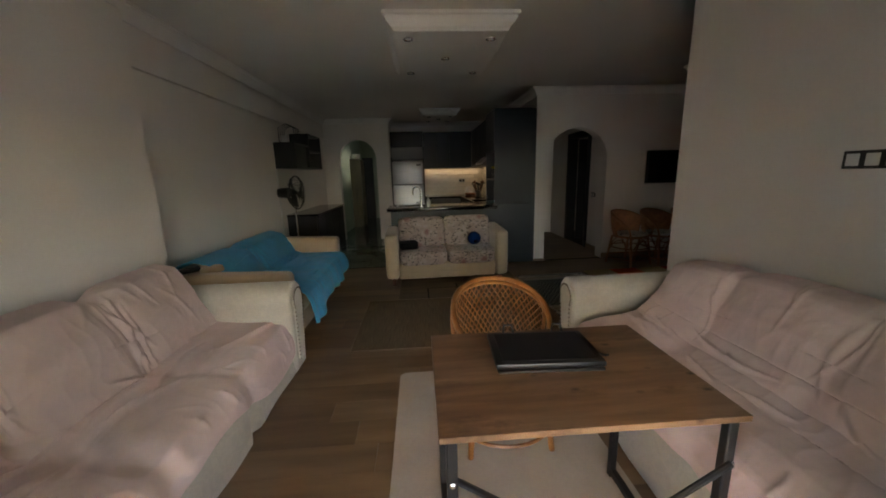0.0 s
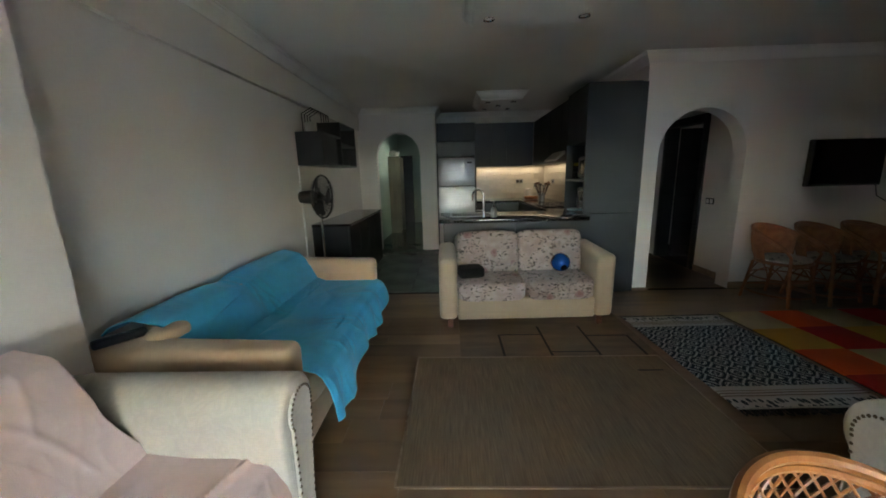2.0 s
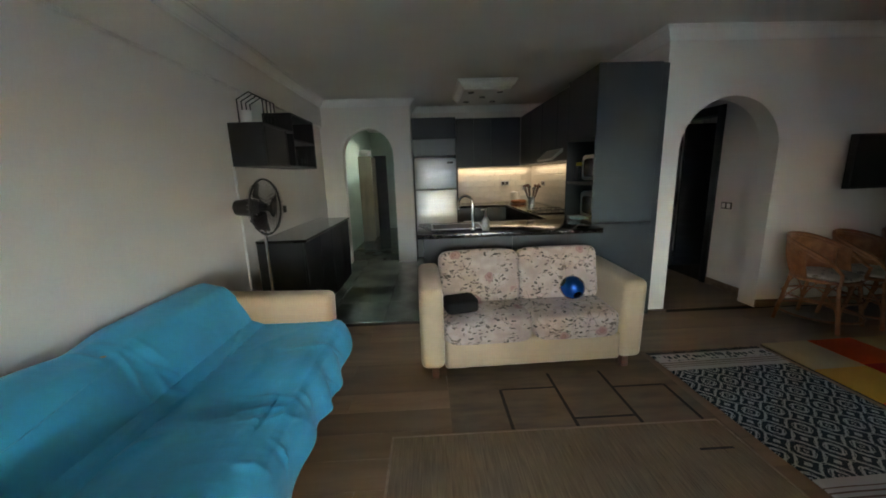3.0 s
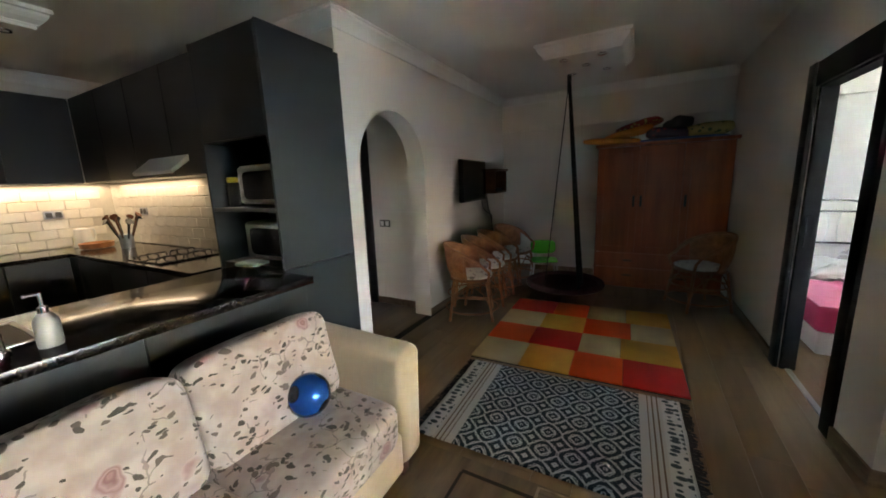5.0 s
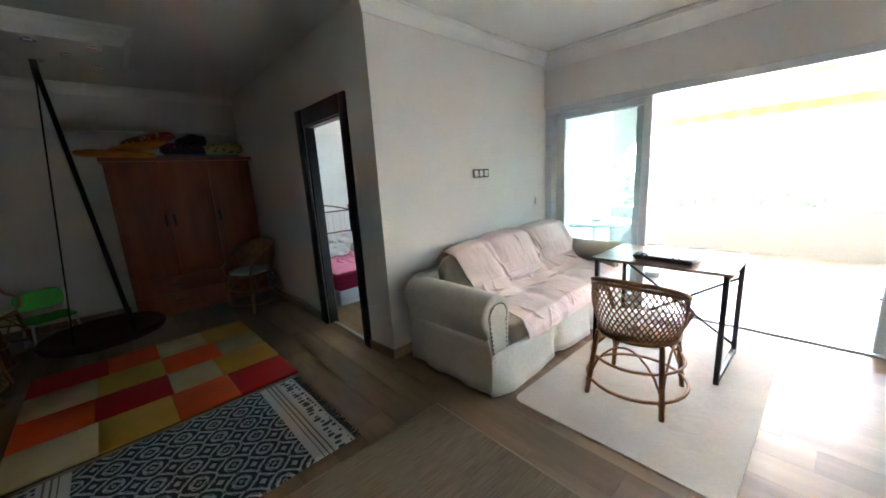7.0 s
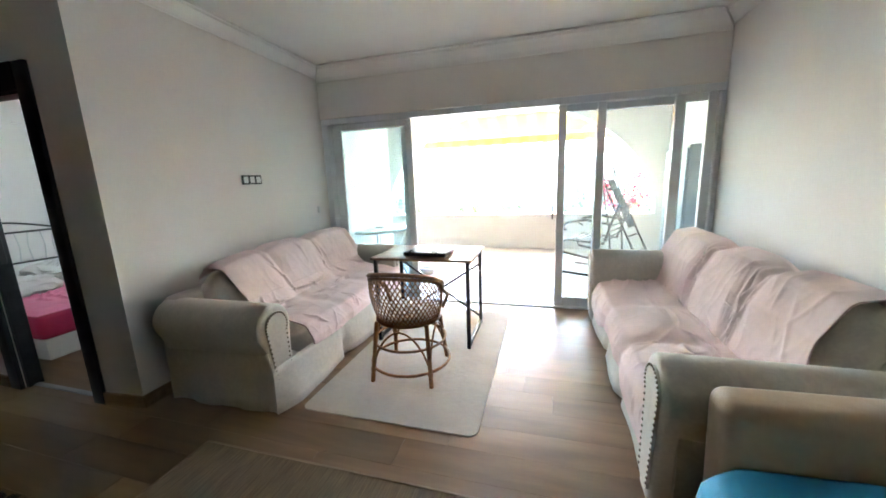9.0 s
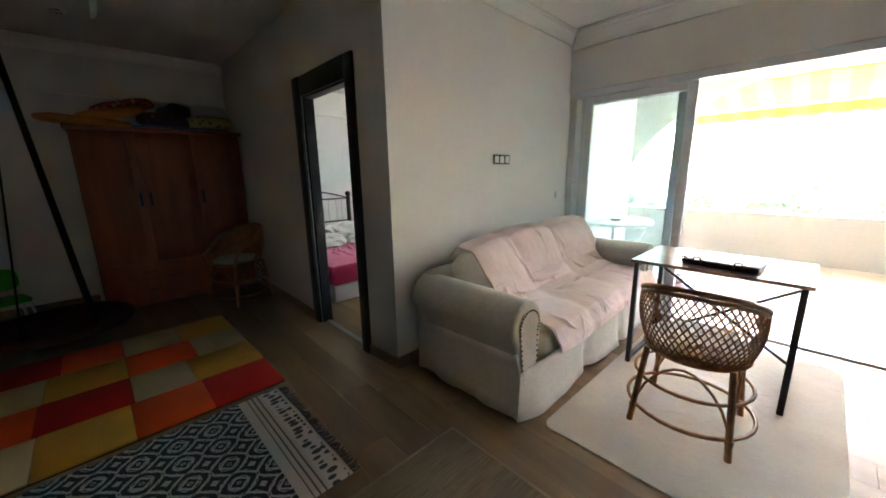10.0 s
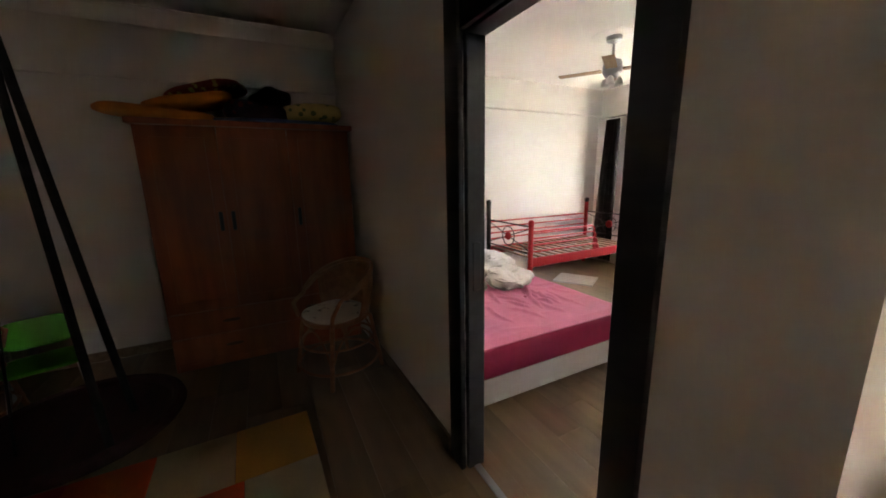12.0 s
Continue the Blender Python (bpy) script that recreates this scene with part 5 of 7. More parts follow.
def hob():
    root = thing("gas_hob", "black gas hob with pan supports set in the worktop", "hob", pose(1.40, 7.15, 0.921))
    bm = bmesh.new()
    box(bm, -0.24, 0.24, -0.28, 0.28, 0, 0.012, 0.004, 1)
    part("plate", bm, M_SCREEN, root)
    for x, y in ((-0.11, -0.14), (0.11, -0.14), (-0.11, 0.14), (0.11, 0.14)):
        bm = bmesh.new()
        for a in (0, 90):
            c, s = math.cos(radians(a)), math.sin(radians(a))
            tube(bm, [(x - 0.1 * c, y - 0.1 * s, 0.014), (x - 0.09 * c, y - 0.09 * s, 0.035), (x + 0.09 * c, y + 0.09 * s, 0.035), (x + 0.1 * c, y + 0.1 * s, 0.014)], 0.006, 5)
        part("pan_support", bm, M_BLACKMETAL, root)


hob()
bm = bmesh.new()
lathe(bm, [(0.10, 0), (0.13, 0.01), (0.14, 0.06), (0.13, 0.06), (0.1, 0.02)], sides=24)
solo("bowl", bm, M_DARKRATTAN, "brown woven basket on the worktop", "basket", pose(1.35, 8.62, 0.921))


def peninsula():
    root = thing("peninsula", "blue-grey kitchen peninsula with flat panels", "cabinet", pose(0, 0, 0))
    bm = bmesh.new()
    box(bm, -0.31, 1.285, 5.46, 6.06, 0.08, 0.905, 0.003, 1)
    part("body", bm, M_BLUEGREY, root)
    bm = bmesh.new()
    box(bm, -0.29, 1.285, 5.50, 6.03, 0.0, 0.079)
    part("plinth", bm, M_BLACK, root)
    for x0, x1 in ((-0.308, 0.488), (0.494, 1.283)):
        bm = bmesh.new()
        box(bm, x0, x1, 5.44, 5.459, 0.085, 0.90, 0.002, 1)
        part("front_panel", bm, M_BLUEGREY, root)


peninsula()
bm = bmesh.new()
box(bm, -0.36, 1.285, 5.37, 6.12, 0.908, 0.95, 0.005, 2)
solo("peninsula_worktop", bm, M_GRANITE, "polished black granite peninsula worktop", "worktop")


def tap():
    root = thing("kitchen_tap", "tall curved chrome kitchen tap", "tap", pose(0.15, 5.55, 0.95))
    bm = bmesh.new()
    lathe(bm, [(0.028, 0), (0.028, 0.012), (0.02, 0.02), (0.018, 0.07)], sides=16)
    part("base", bm, M_CHROME, root)
    bm = bmesh.new()
    pts = [(0, 0, 0.05), (0, 0, 0.24)] + [(-0.06 + 0.06 * math.cos(a), 0.035 - 0.035 * math.cos(a), 0.24 + 0.07 * math.sin(a)) for a in [math.pi * k / 10 for k in range(1, 11)]] + [(-0.12, 0.07, 0.19)]
    tube(bm, pts, 0.012, 10)
    part("spout", bm, M_CHROME, root)
    bm = bmesh.new()
    tube(bm, [(0.0, 0, 0.075), (-0.045, -0.01, 0.08), (-0.085, -0.015, 0.075)], 0.009, 8)
    part("lever", bm, M_CHROME, root)


tap()


def sink():
    root = thing("kitchen_sink", "steel inset kitchen sink", "sink", pose(0.02, 5.80, 0.951))
    bm = bmesh.new()
    for x0, x1, y0, y1 in ((-0.25, 0.25, -0.19, -0.17), (-0.25, 0.25, 0.17, 0.19), (-0.25, -0.23, -0.17, 0.17), (0.23, 0.25, -0.17, 0.17)):
        box(bm, x0, x1, y0, y1, 0, 0.006, 0.002, 1)
    part("rim", bm, M_STEEL, root)
    # no hollow here: a flat black sheet gives the bowl its shaded depth
    bm = bmesh.new()
    box(bm, -0.23, 0.23, -0.17, 0.17, 0.0, 0.002)
    part("bowl", bm, M_BLACKMETAL, root)


sink()


def soap():
    root = thing("soap_dispenser", "clear soap bottle with a pump top", "soap bottle", pose(0.26, 5.50, 0.951))
    bm = bmesh.new()
    lathe(bm, [(0.032, 0), (0.034, 0.01), (0.034, 0.09), (0.02, 0.115), (0.012, 0.12)], sides=16)
    part("bottle", bm, surface("cloudy_plastic", (0.40, 0.42, 0.41), 0.32, vary=0.1, bump=0.02), root, "cloudy clear bottle")
    bm = bmesh.new()
    lathe(bm, [(0.014, 0.12), (0.014, 0.14), (0.007, 0.145), (0.007, 0.19)], sides=10)
    tube(bm, [(0, 0, 0.185), (-0.04, 0, 0.185)], 0.006, 6)
    part("pump", bm, M_CHROME, root)


soap()


def tall_unit():
    root = thing("tall_cabinet", "tall blue-grey cabinet with open microwave niches", "cabinet", pose(0, 0, 0))
    y0, y1, x0, x1 = 5.62, 6.31, 1.29, 1.945
    bits = {
        "front_panel": (x0, 1.86, y0, y0 + 0.02, 0.962, 2.37), "lower_panel": (x0, 1.86, y0 - 0.012, y0 + 0.02, 0.02, 0.955),
        "side_strip": (1.864, x1, y0 + 0.04, y0 + 0.06, 0.0, 2.37), "rear_panel": (x0, 1.715, y1 - 0.02, y1, 0, 2.37),
        "inner_wall": (1.69, 1.71, y0 + 0.021, y1 - 0.021, 0.97, 1.80)}
    for n, b in bits.items():
        bm = bmesh.new()
        box(bm, *b, 0.002, 1)
        part(n, bm, M_BLUEGREY, root)
    for z0, z1 in ((0.0, 0.965), (1.315, 1.34), (1.76, 2.37)):
        bm = bmesh.new()
        box(bm, x0 + (0.022 if z1 > 1.5 or z0 == 0 else 0.003), 1.855, y0 + 0.021, y1 - 0.021, z0, z1, 0.002, 1)
        part("shelf" if z1 - z0 < 0.1 else "box", bm, M_DARKCAB, root)
    bm = bmesh.new()
    box(bm, x0, x0 + 0.02, y0 + 0.022, y1 - 0.022, 1.765, 2.365, 0.002, 1)
    part("upper_door", bm, M_DARKCAB, root)


tall_unit()


def microwave(z, label, dark):
    root = thing("microwave_oven", label, "microwave", pose(1.535, 5.895, z + 0.006, 0, 0, -90))
    w, h, d = 0.245, 0.265, 0.125
    bm = bmesh.new()
    box(bm, -w, w, -d, d, 0.008, h, 0.012, 3)
    part("body", bm, M_WHITEPL, root)
    bm = bmesh.new()
    box(bm, -w + 0.01, w - 0.01, -d - 0.018, -d - 0.001, 0.02, h - 0.012, 0.01, 3)
    door = part("door", bm, M_WHITEPL, root)
    bm = bmesh.new()
    cushion(bm, (0.0, -d - 0.019, h / 2), (0.37, 0.012, h * 0.70), 7.0)
    part("door_window", bm, M_SCREEN, door, "dark oven window")
    for i in range(2):
        bm = bmesh.new()
        lathe(bm, [(0.016, 0), (0.014, -0.014)], (w - 0.035, -d - 0.0185, h * (0.35 + 0.3 * i)), 12, "y")
        part("knob", bm, M_STEEL, root)
    for sx in (-1, 1):
        bm = bmesh.new()
        box(bm, sx * (w - 0.04) - 0.015, sx * (w - 0.04) + 0.015, -d + 0.02, d - 0.02, 0, 0.0085)
        part("foot", bm, M_BLACK, root)


microwave(1.341, "white microwave oven in the upper niche", True)
microwave(0.967, "white mini oven in the lower niche", False)


def lid_jar():
    root = thing("glass_jar", "clear jar with a yellow lid in the niche", "jar", pose(1.40, 6.21, 1.341))
    bm = bmesh.new()
    lathe(bm, [(0.038, 0), (0.042, 0.01), (0.042, 0.14), (0.03, 0.165)], sides=16)
    part("jar", bm, M_BOTTLE, root)
    bm = bmesh.new()
    lathe(bm, [(0.034, 0.165), (0.036, 0.17), (0.036, 0.195), (0.03, 0.2)], sides=16)
    part("lid", bm, surface("yellow_lid", (0.55, 0.50, 0.03), 0.4), root, "yellow screw lid")


lid_jar()
bm = bmesh.new()
cushion(bm, (0, 0, 0.016), (0.15, 0.22, 0.032), 3.0, lump=0.012, seed=6)
solo("folded_cloth", bm, cloth("pale_blue_cloth", (0.22, 0.40, 0.46)), "pale blue folded cloth by the mini oven", "cloth", pose(1.33, 6.00, 0.951, 0, 0, 15))

# ---- west side: sideboard, shelf, fan ----
SB = cabinet("sideboard", "black sideboard with a polished top by the wall", 5.80, 7.70, -0.235, 0.235, 0, 0.845, "y", 4, M_DARKCAB)
SB.matrix_basis = pose(-1.710, 6.75, 0, 0, 0, 90)
bm = bmesh.new()
box(bm, -0.97, 0.97, -0.255, 0.232, 0.847, 0.877, 0.004, 1)
part("stone_top", bm, M_GRANITE, SB, "polished black stone top")


def wall_shelf():
    root = thing("wall_shelf", "black open wall shelf with jars and glasses", "shelf", pose(-1.95, 0, 0))
    D = 0.30
    for n, b in (("bottom", (0, D, 5.62, 7.0, 1.58, 1.60)), ("top", (0, D, 5.62, 6.30, 1.93, 1.95)), ("side", (0, D, 5.60, 5.62, 1.58, 1.95)), ("divider", (0, D, 6.10, 6.12, 1.60, 1.93)),
                 ("side", (0, D, 7.0, 7.02, 1.58, 2.12)), ("upper_top", (0, D, 6.30, 7.02, 2.12, 2.14)), ("divider", (0, D, 6.30, 6.32, 1.60, 2.12)), ("middle_board", (0, D, 6.32, 7.0, 1.86, 1.88)), ("back_panel", (0.0, 0.01, 5.62, 7.0, 1.60, 1.93))):
        bm = bmesh.new()
        box(bm, *b, 0.002, 1)
        part(n, bm, M_DARKCAB, root)
    bm = bmesh.new()
    box(bm, D - 0.02, D, 5.63, 6.09, 1.605, 1.925, 0.002, 1)
    part("door", bm, M_DARKCAB, root)
    bm = bmesh.new()
    for y in (5.72, 5.80, 5.88, 5.96):
        tube(bm, [(0.05, y, 1.951), (0.05, y, 2.16), (0.16, y, 2.22), (0.27, y, 2.16), (0.27, y, 1.951)], 0.006, 6)
    part("bottle_rack", bm, M_BLACKMETAL, root)


wall_shelf()
bm = bmesh.new()
lathe(bm, [(0.05, 0), (0.05, 0.10), (0.044, 0.10)], sides=18)
solo("white_mug", bm, M_WHITEPL, "white canister on top of the wall shelf", "canister", pose(-1.80, 5.66, 1.951))
for i in range(9):
    bm = bmesh.new()
    hh = 0.10 + 0.05 * ((i * 7) % 3)
    lathe(bm, [(0.022, 0), (0.026, hh * 0.6), (0.012, hh * 0.8), (0.012, hh)], sides=10)
    solo("glass_bottle", bm, M_BOTTLE if i % 2 else M_DARKCAB, "small bottle standing on the wall shelf", "bottle", pose(-1.74, 6.16 + i * 0.09, 1.601 if i < 1 or i > 2 else 1.601), "bottles on the wall shelf")


def fan():
    root = thing("pedestal_fan", "black pedestal fan with a wire cage, at rest", "fan", pose(-1.68, 5.45, 0))
    bm = bmesh.new()
    lathe(bm, [(0.20, 0), (0.20, 0.015), (0.06, 0.04), (0.03, 0.06)], sides=28)
    part("base", bm, M_BLACK, root)
    bm = bmesh.new()
    tube(bm, [(0, 0, 0.05), (0, 0, 1.12)], 0.013, 10)
    part("pole", bm, M_CHROME, root)
    head = pose(-0.03, 0, 1.23, 0, 0, -6)
    bm = bmesh.new()
    lathe(bm, [(0.03, -0.21), (0.065, -0.19), (0.078, -0.07), (0.05, 0.0)], sides=18, axis="x")
    part("motor", bm, M_BLACK, root, at=head)
    bm = bmesh.new()
    tube(bm, [(-0.06, 0, -0.05), (-0.03, 0, -0.14)], 0.025, 8)
    part("neck", bm, M_BLACK, root, at=head)
    bm = bmesh.new()
    R = 0.235
    tube(bm, [(0.07, R * math.cos(a), R * math.sin(a)) for a in [math.tau * k / 40 for k in range(40)]], 0.009, 6, True)
    for k in range(36):
        a = math.tau * k / 36
        for s, dep in ((1, 0.135), (-1, 0.0)):
            tube(bm, [(0.07 + (dep - 0.07) * f2, R * f * math.cos(a), R * f * math.sin(a)) for f, f2 in ((1, 0), (0.9, 0.6), (0.6, 0.95), (0.2, 1.0))], 0.0022, 4)
    cage = part("cage", bm, M_BLACKMETAL, root, "black wire cage", at=head)
    bm = bmesh.new()
    lathe(bm, [(0.045, 0.13), (0.045, 0.142), (0.02, 0.146)], sides=16, axis="x")
    part("badge", bm, M_BLACK, cage)
    for k in range(3):
        bm = bmesh.new()

        def blade(u, v, k=k):
            a = k * math.tau / 3 + (v - 0.5) * (0.5 + 0.7 * u)
            r = 0.04 + 0.165 * u
            return Vector((0.05 + 0.05 * (v - 0.5), r * math.cos(a), r * math.sin(a)))
        sheet(bm, blade, 8, 8)
        thicken(part("blade", bm, M_BLACK, root, at=head), 0.004)
    bm = bmesh.new()
    lathe(bm, [(0.035, 0.02), (0.035, 0.07), (0.01, 0.085)], sides=14, axis="x")
    part("hub", bm, M_BLACK, root, at=head)


fan()
bm = bmesh.new()
tube(bm, [(-1.944, 5.60, 1.58), (-1.944, 5.60, 0.40)], 0.012, 8)
solo("cable_conduit", bm, M_WHITEPL, "white cable conduit running down the wall", "conduit")
bm = bmesh.new()
box(bm, -1.949, -1.938, 6.55, 6.63, 1.08, 1.16, 0.003)
solo("wall_socket", bm, M_BLACK, "black wall socket above the sideboard", "socket")


# ---- corridor beyond the far arch ----
def corridor_shelf():
    root = thing("corridor_cabinet", "narrow beige shelf cabinet standing in the corridor", "cabinet", pose(-1.655, 10.57, 0))
    mt = wood("pale_cabinet", (0.13, 0.115, 0.08), (0.20, 0.175, 0.12), 0.6, (9.0, 9.0, 1.5))
    for n, b in (("side", (-0.14, 0.14, -0.02, 0.0, 0, 1.92)), ("side", (-0.14, 0.14, 0.60, 0.62, 0, 1.92)), ("back", (-0.14, -0.125, 0.0, 0.60, 0, 1.92))):
        bm = bmesh.new()
        box(bm, *b, 0.002, 1)
        part(n, bm, mt, root)
    for k in range(6):
        bm = bmesh.new()
        box(bm, -0.124, 0.14, 0.001, 0.599, 0.05 + k * 0.366, 0.07 + k * 0.366, 0.002, 1)
        part("shelf", bm, mt, root)
    for x in (0.11, 0.125):
        bm = bmesh.new()
        box(bm, 0.141, 0.155, 0.0 if x < 0.12 else 0.302, 0.298 if x < 0.12 else 0.60, 0.06, 1.90, 0.003, 1)
        part("door", bm, mt, root)


corridor_shelf()
bm = bmesh.new()
cushion(bm, (0, 0, 0.11), (0.34, 0.34, 0.22), 2.3, lump=0.05, seed=4)
solo("cloth_bundle", bm, M_WHITECLOTH, "pale bundle lying on top of the corridor cabinet", "cloth", pose(-1.655, 10.80, 1.921) @ Matrix.Diagonal((0.75, 0.8, 0.7, 1)))
bm = bmesh.new()
box(bm, -1.76, -1.40, 12.565, 12.598, 0.0, 2.04, 0.004, 1)
tagged(new("door_3", finish("door_3", bm, M_BLACKDOOR)), "dark doorway in the corridor", "door", kind="structure")


# ---- nook: screen, wardrobe, swing, small chair ----
def television():
    root = thing("television", "flat black television on a wall bracket", "television", pose(4.10, 5.60, 1.455, 0, 0, 4))
    bm = bmesh.new()
    box(bm, -0.42, 0.42, -0.03, 0.03, -0.25, 0.25, 0.008)
    part("casing", bm, M_BLACK, root)
    bm = bmesh.new()
    box(bm, -0.405, 0.405, -0.0325, -0.0305, -0.23, 0.238)
    part("screen", bm, M_SCREEN, root)
    bm = bmesh.new()
    box(bm, -0.12, 0.12, 0.0305, 0.075, -0.10, 0.10, 0.004, 1)
    part("bracket", bm, M_BLACKMETAL, root)


television()


def box_shelf():
    root = thing("wall_box_shelf", "small dark wooden wall shelf with a receiver box", "shelf", pose(4.92, 5.70, 1.43))
    for n, b in (("top", (-0.26, 0.26, -0.20, 0, 0.155, 0.18)), ("bottom", (-0.24, 0.24, -0.18, 0, -0.16, -0.14)), ("side", (-0.24, -0.22, -0.18, 0, -0.139, 0.154)), ("side", (0.22, 0.24, -0.18, 0, -0.139, 0.154))):
        bm = bmesh.new()
        box(bm, *b, 0.003, 1)
        part(n, bm, M_FOOT, root)
    bm = bmesh.new()
    box(bm, -0.12, 0.12, -0.15, -0.02, -0.139, -0.09, 0.004, 1)
    part("receiver", bm, M_BLACK, root)


box_shelf()
bm = bmesh.new()
for k in range(2):
    tube(bm, [(4.55 + 0.2 * k, 5.685, 1.28), (4.60 + 0.2 * k, 5.68, 1.08 - 0.05 * k), (4.75 + 0.12 * k, 5.685, 1.0), (4.95, 5.685, 0.95 - 0.1 * k), (5.0, 5.685, 0.45)], 0.005, 5)
solo("hanging_cables", bm, M_BLACK, "loose black cables hanging down the wall", "cable")


def wardrobe():
    root = thing("wardrobe", "red-brown three-door wooden wardrobe with drawers", "wardrobe", pose(5.01, 3.54, 0, 0, 0, -90))
    h = 0.70
    for n, b in (("side", (-h, -h + 0.02, 0.0, 0.49, 0, 1.80)), ("side", (h - 0.02, h, 0.0, 0.49, 0, 1.80)), ("back", (-h + 0.02, h - 0.02, 0.478, 0.49, 0, 1.80)), ("floor_board", (-h + 0.02, h - 0.02, 0.0, 0.477, 0.05, 0.07)), ("plinth", (-h + 0.02, h - 0.02, 0.01, 0.03, 0, 0.049))):
        bm = bmesh.new()
        box(bm, *b, 0.002, 1)
        part(n, bm, M_WARD, root)
    bm = bmesh.new()
    box(bm, -h - 0.03, h + 0.03, -0.045, 0.50, 1.80, 1.84, 0.010, 3)
    part("top_board", bm, M_WARD, root)
    w = (2 * h - 0.02) / 3
    for i in range(3):
        x0 = -h + 0.01 + i * w
        bm = bmesh.new()
        box(bm, x0 + 0.003, x0 + w - 0.003, -0.022, -0.002, 0.47, 1.795, 0.004)
        d = part("door", bm, M_WARD, root)
        bm = bmesh.new()
        box(bm, x0 + 0.075, x0 + w - 0.075, -0.029, -0.0225, 0.55, 1.72, 0.006)
        part("raised_panel", bm, M_WARD, d)
        hx = x0 + w - 0.04 if i == 0 else x0 + 0.04
        bm = bmesh.new()
        box(bm, hx - 0.013, hx + 0.013, -0.040, -0.0225, 1.06, 1.20, 0.006)
        part("handle", bm, M_BLACKMETAL, d)
    for r in range(2):
        bm = bmesh.new()
        box(bm, -h + 0.013, h - 0.013, -0.022, -0.002, 0.075 + r * 0.196, 0.264 + r * 0.196, 0.004)
        d = part("drawer", bm, M_WARD, root)
        for x in (-0.3, 0.3):
            bm = bmesh.new()
            cushion(bm, (x, -0.028, 0.17 + r * 0.196), (0.12, 0.02, 0.025), 2.5, nu=16, nv=8)
            part("handle", bm, M_FOOT, d)


wardrobe()


def print_cloth(name, a, b, scale):
    m = material(name)
    s = shader(m)
    v = node(m, "ShaderNodeTexVoronoi", Scale=scale)
    link(m, coords(m), v.inputs["Vector"])
    link(m, mixed(m, math_node(m, "LESS_THAN", v.outputs["Distance"], 0.33), a, b), s.inputs["Base Color"])
    s.inputs["Roughness"].default_value = 0.9
    return m


for label, mt, size, where, name in (
        ("flat orange seat cushion on the wardrobe", M_ORANGE, (0.46, 0.66, 0.08), (5.13, 4.10, 1.885, 3, -3, 8), "seat_cushion"),
        ("orange seat cushion leaning on the pile", M_ORANGE, (0.44, 0.56, 0.08), (5.16, 3.92, 1.965, -12, 2, 4), "seat_cushion"),
        ("red printed cushion on the pile", print_cloth("red_print", (0.32, 0.05, 0.03), (0.50, 0.38, 0.12), 20), (0.42, 0.50, 0.07), (5.18, 3.80, 2.05, -14, 4, -6), "seat_cushion"),
        ("dark folded blanket on the wardrobe", print_cloth("dark_print", (0.03, 0.02, 0.04), (0.20, 0.03, 0.03), 14), (0.44, 0.50, 0.15), (5.22, 3.46, 1.92, 8, 0, 5), "folded_blanket"),
        ("black rolled cloth on the wardrobe pile", M_BLACK, (0.30, 0.26, 0.16), (5.24, 3.38, 2.03, 0, 10, 30), "rolled_cloth"),
        ("yellow printed blanket folded on the wardrobe", print_cloth("yellow_print", (0.42, 0.33, 0.12), (0.10, 0.13, 0.05), 16), (0.44, 0.52, 0.15), (5.22, 3.10, 1.94, -5, 0, -4), "folded_blanket"),
        ("blue folded sheet under the blankets", cloth("blue_sheet", (0.05, 0.09, 0.26)), (0.44, 0.95, 0.035), (5.20, 3.36, 1.857, 0, 0, 0), "folded_sheet")):
    bm = bmesh.new()
    cushion(bm, (0, 0, 0), size, 3.4, lump=0.025, seed=len(label))
    solo(name, bm, mt, label, "cushion" if "cushion" in name else "bedding", pose(*where))


def swing():
    root = thing("nest_swing", "dark round nest swing hung on black ropes", "swing", pose(4.20, 4.48, 0.20))
    bm = bmesh.new()
    R = 0.41
    tube(bm, [(R * math.cos(a), R * math.sin(a), 0.02) for a in [math.tau * k / 40 for k in range(40)]], 0.035, 8, True)
    part("rim", bm, M_DARKWOOD, root)
    bm = bmesh.new()
    lathe(bm, [(0.02, -0.05), (0.22, -0.045), (0.39, 0.01), (0.39, 0.02), (0.22, -0.03), (0.02, -0.035)], sides=36)
    part("seat", bm, M_DARKWOOD, root, "dark woven cloth seat")
    top = Vector((-0.02, 0.0, 2.30))
    for a, f, r in ((-147, 0.95, 0.018), (-66, 0.50, 0.018), (110, 0.55, 0.006)):
        bm = bmesh.new()
        p = Vector((f * R * math.cos(radians(a)), f * R * math.sin(radians(a)), -0.02))
        tube(bm, [p, p.lerp(top, 0.5), top], r, 8)
        part("rope", bm, M_BAG, root)
    bm = bmesh.new()
    tube(bm, [top - Vector((0, 0, 0.12)), top + Vector((0, 0, 0.06))], 0.024, 8)
    tube(bm, [top + Vector((0, 0, 0.05)), top + Vector((0.0, -0.045, 0.075)), top + Vector((0, -0.05, 0.03))], 0.010, 6)
    part("swivel_hook", bm, M_BLACKMETAL, root)
    bm = bmesh.new()
    tube(bm, [top + Vector((0, 0, 0.05)), top + Vector((0, 0, 0.16))], 0.010, 6)
    part("ceiling_chain", bm, M_BLACKMETAL, root)


swing()


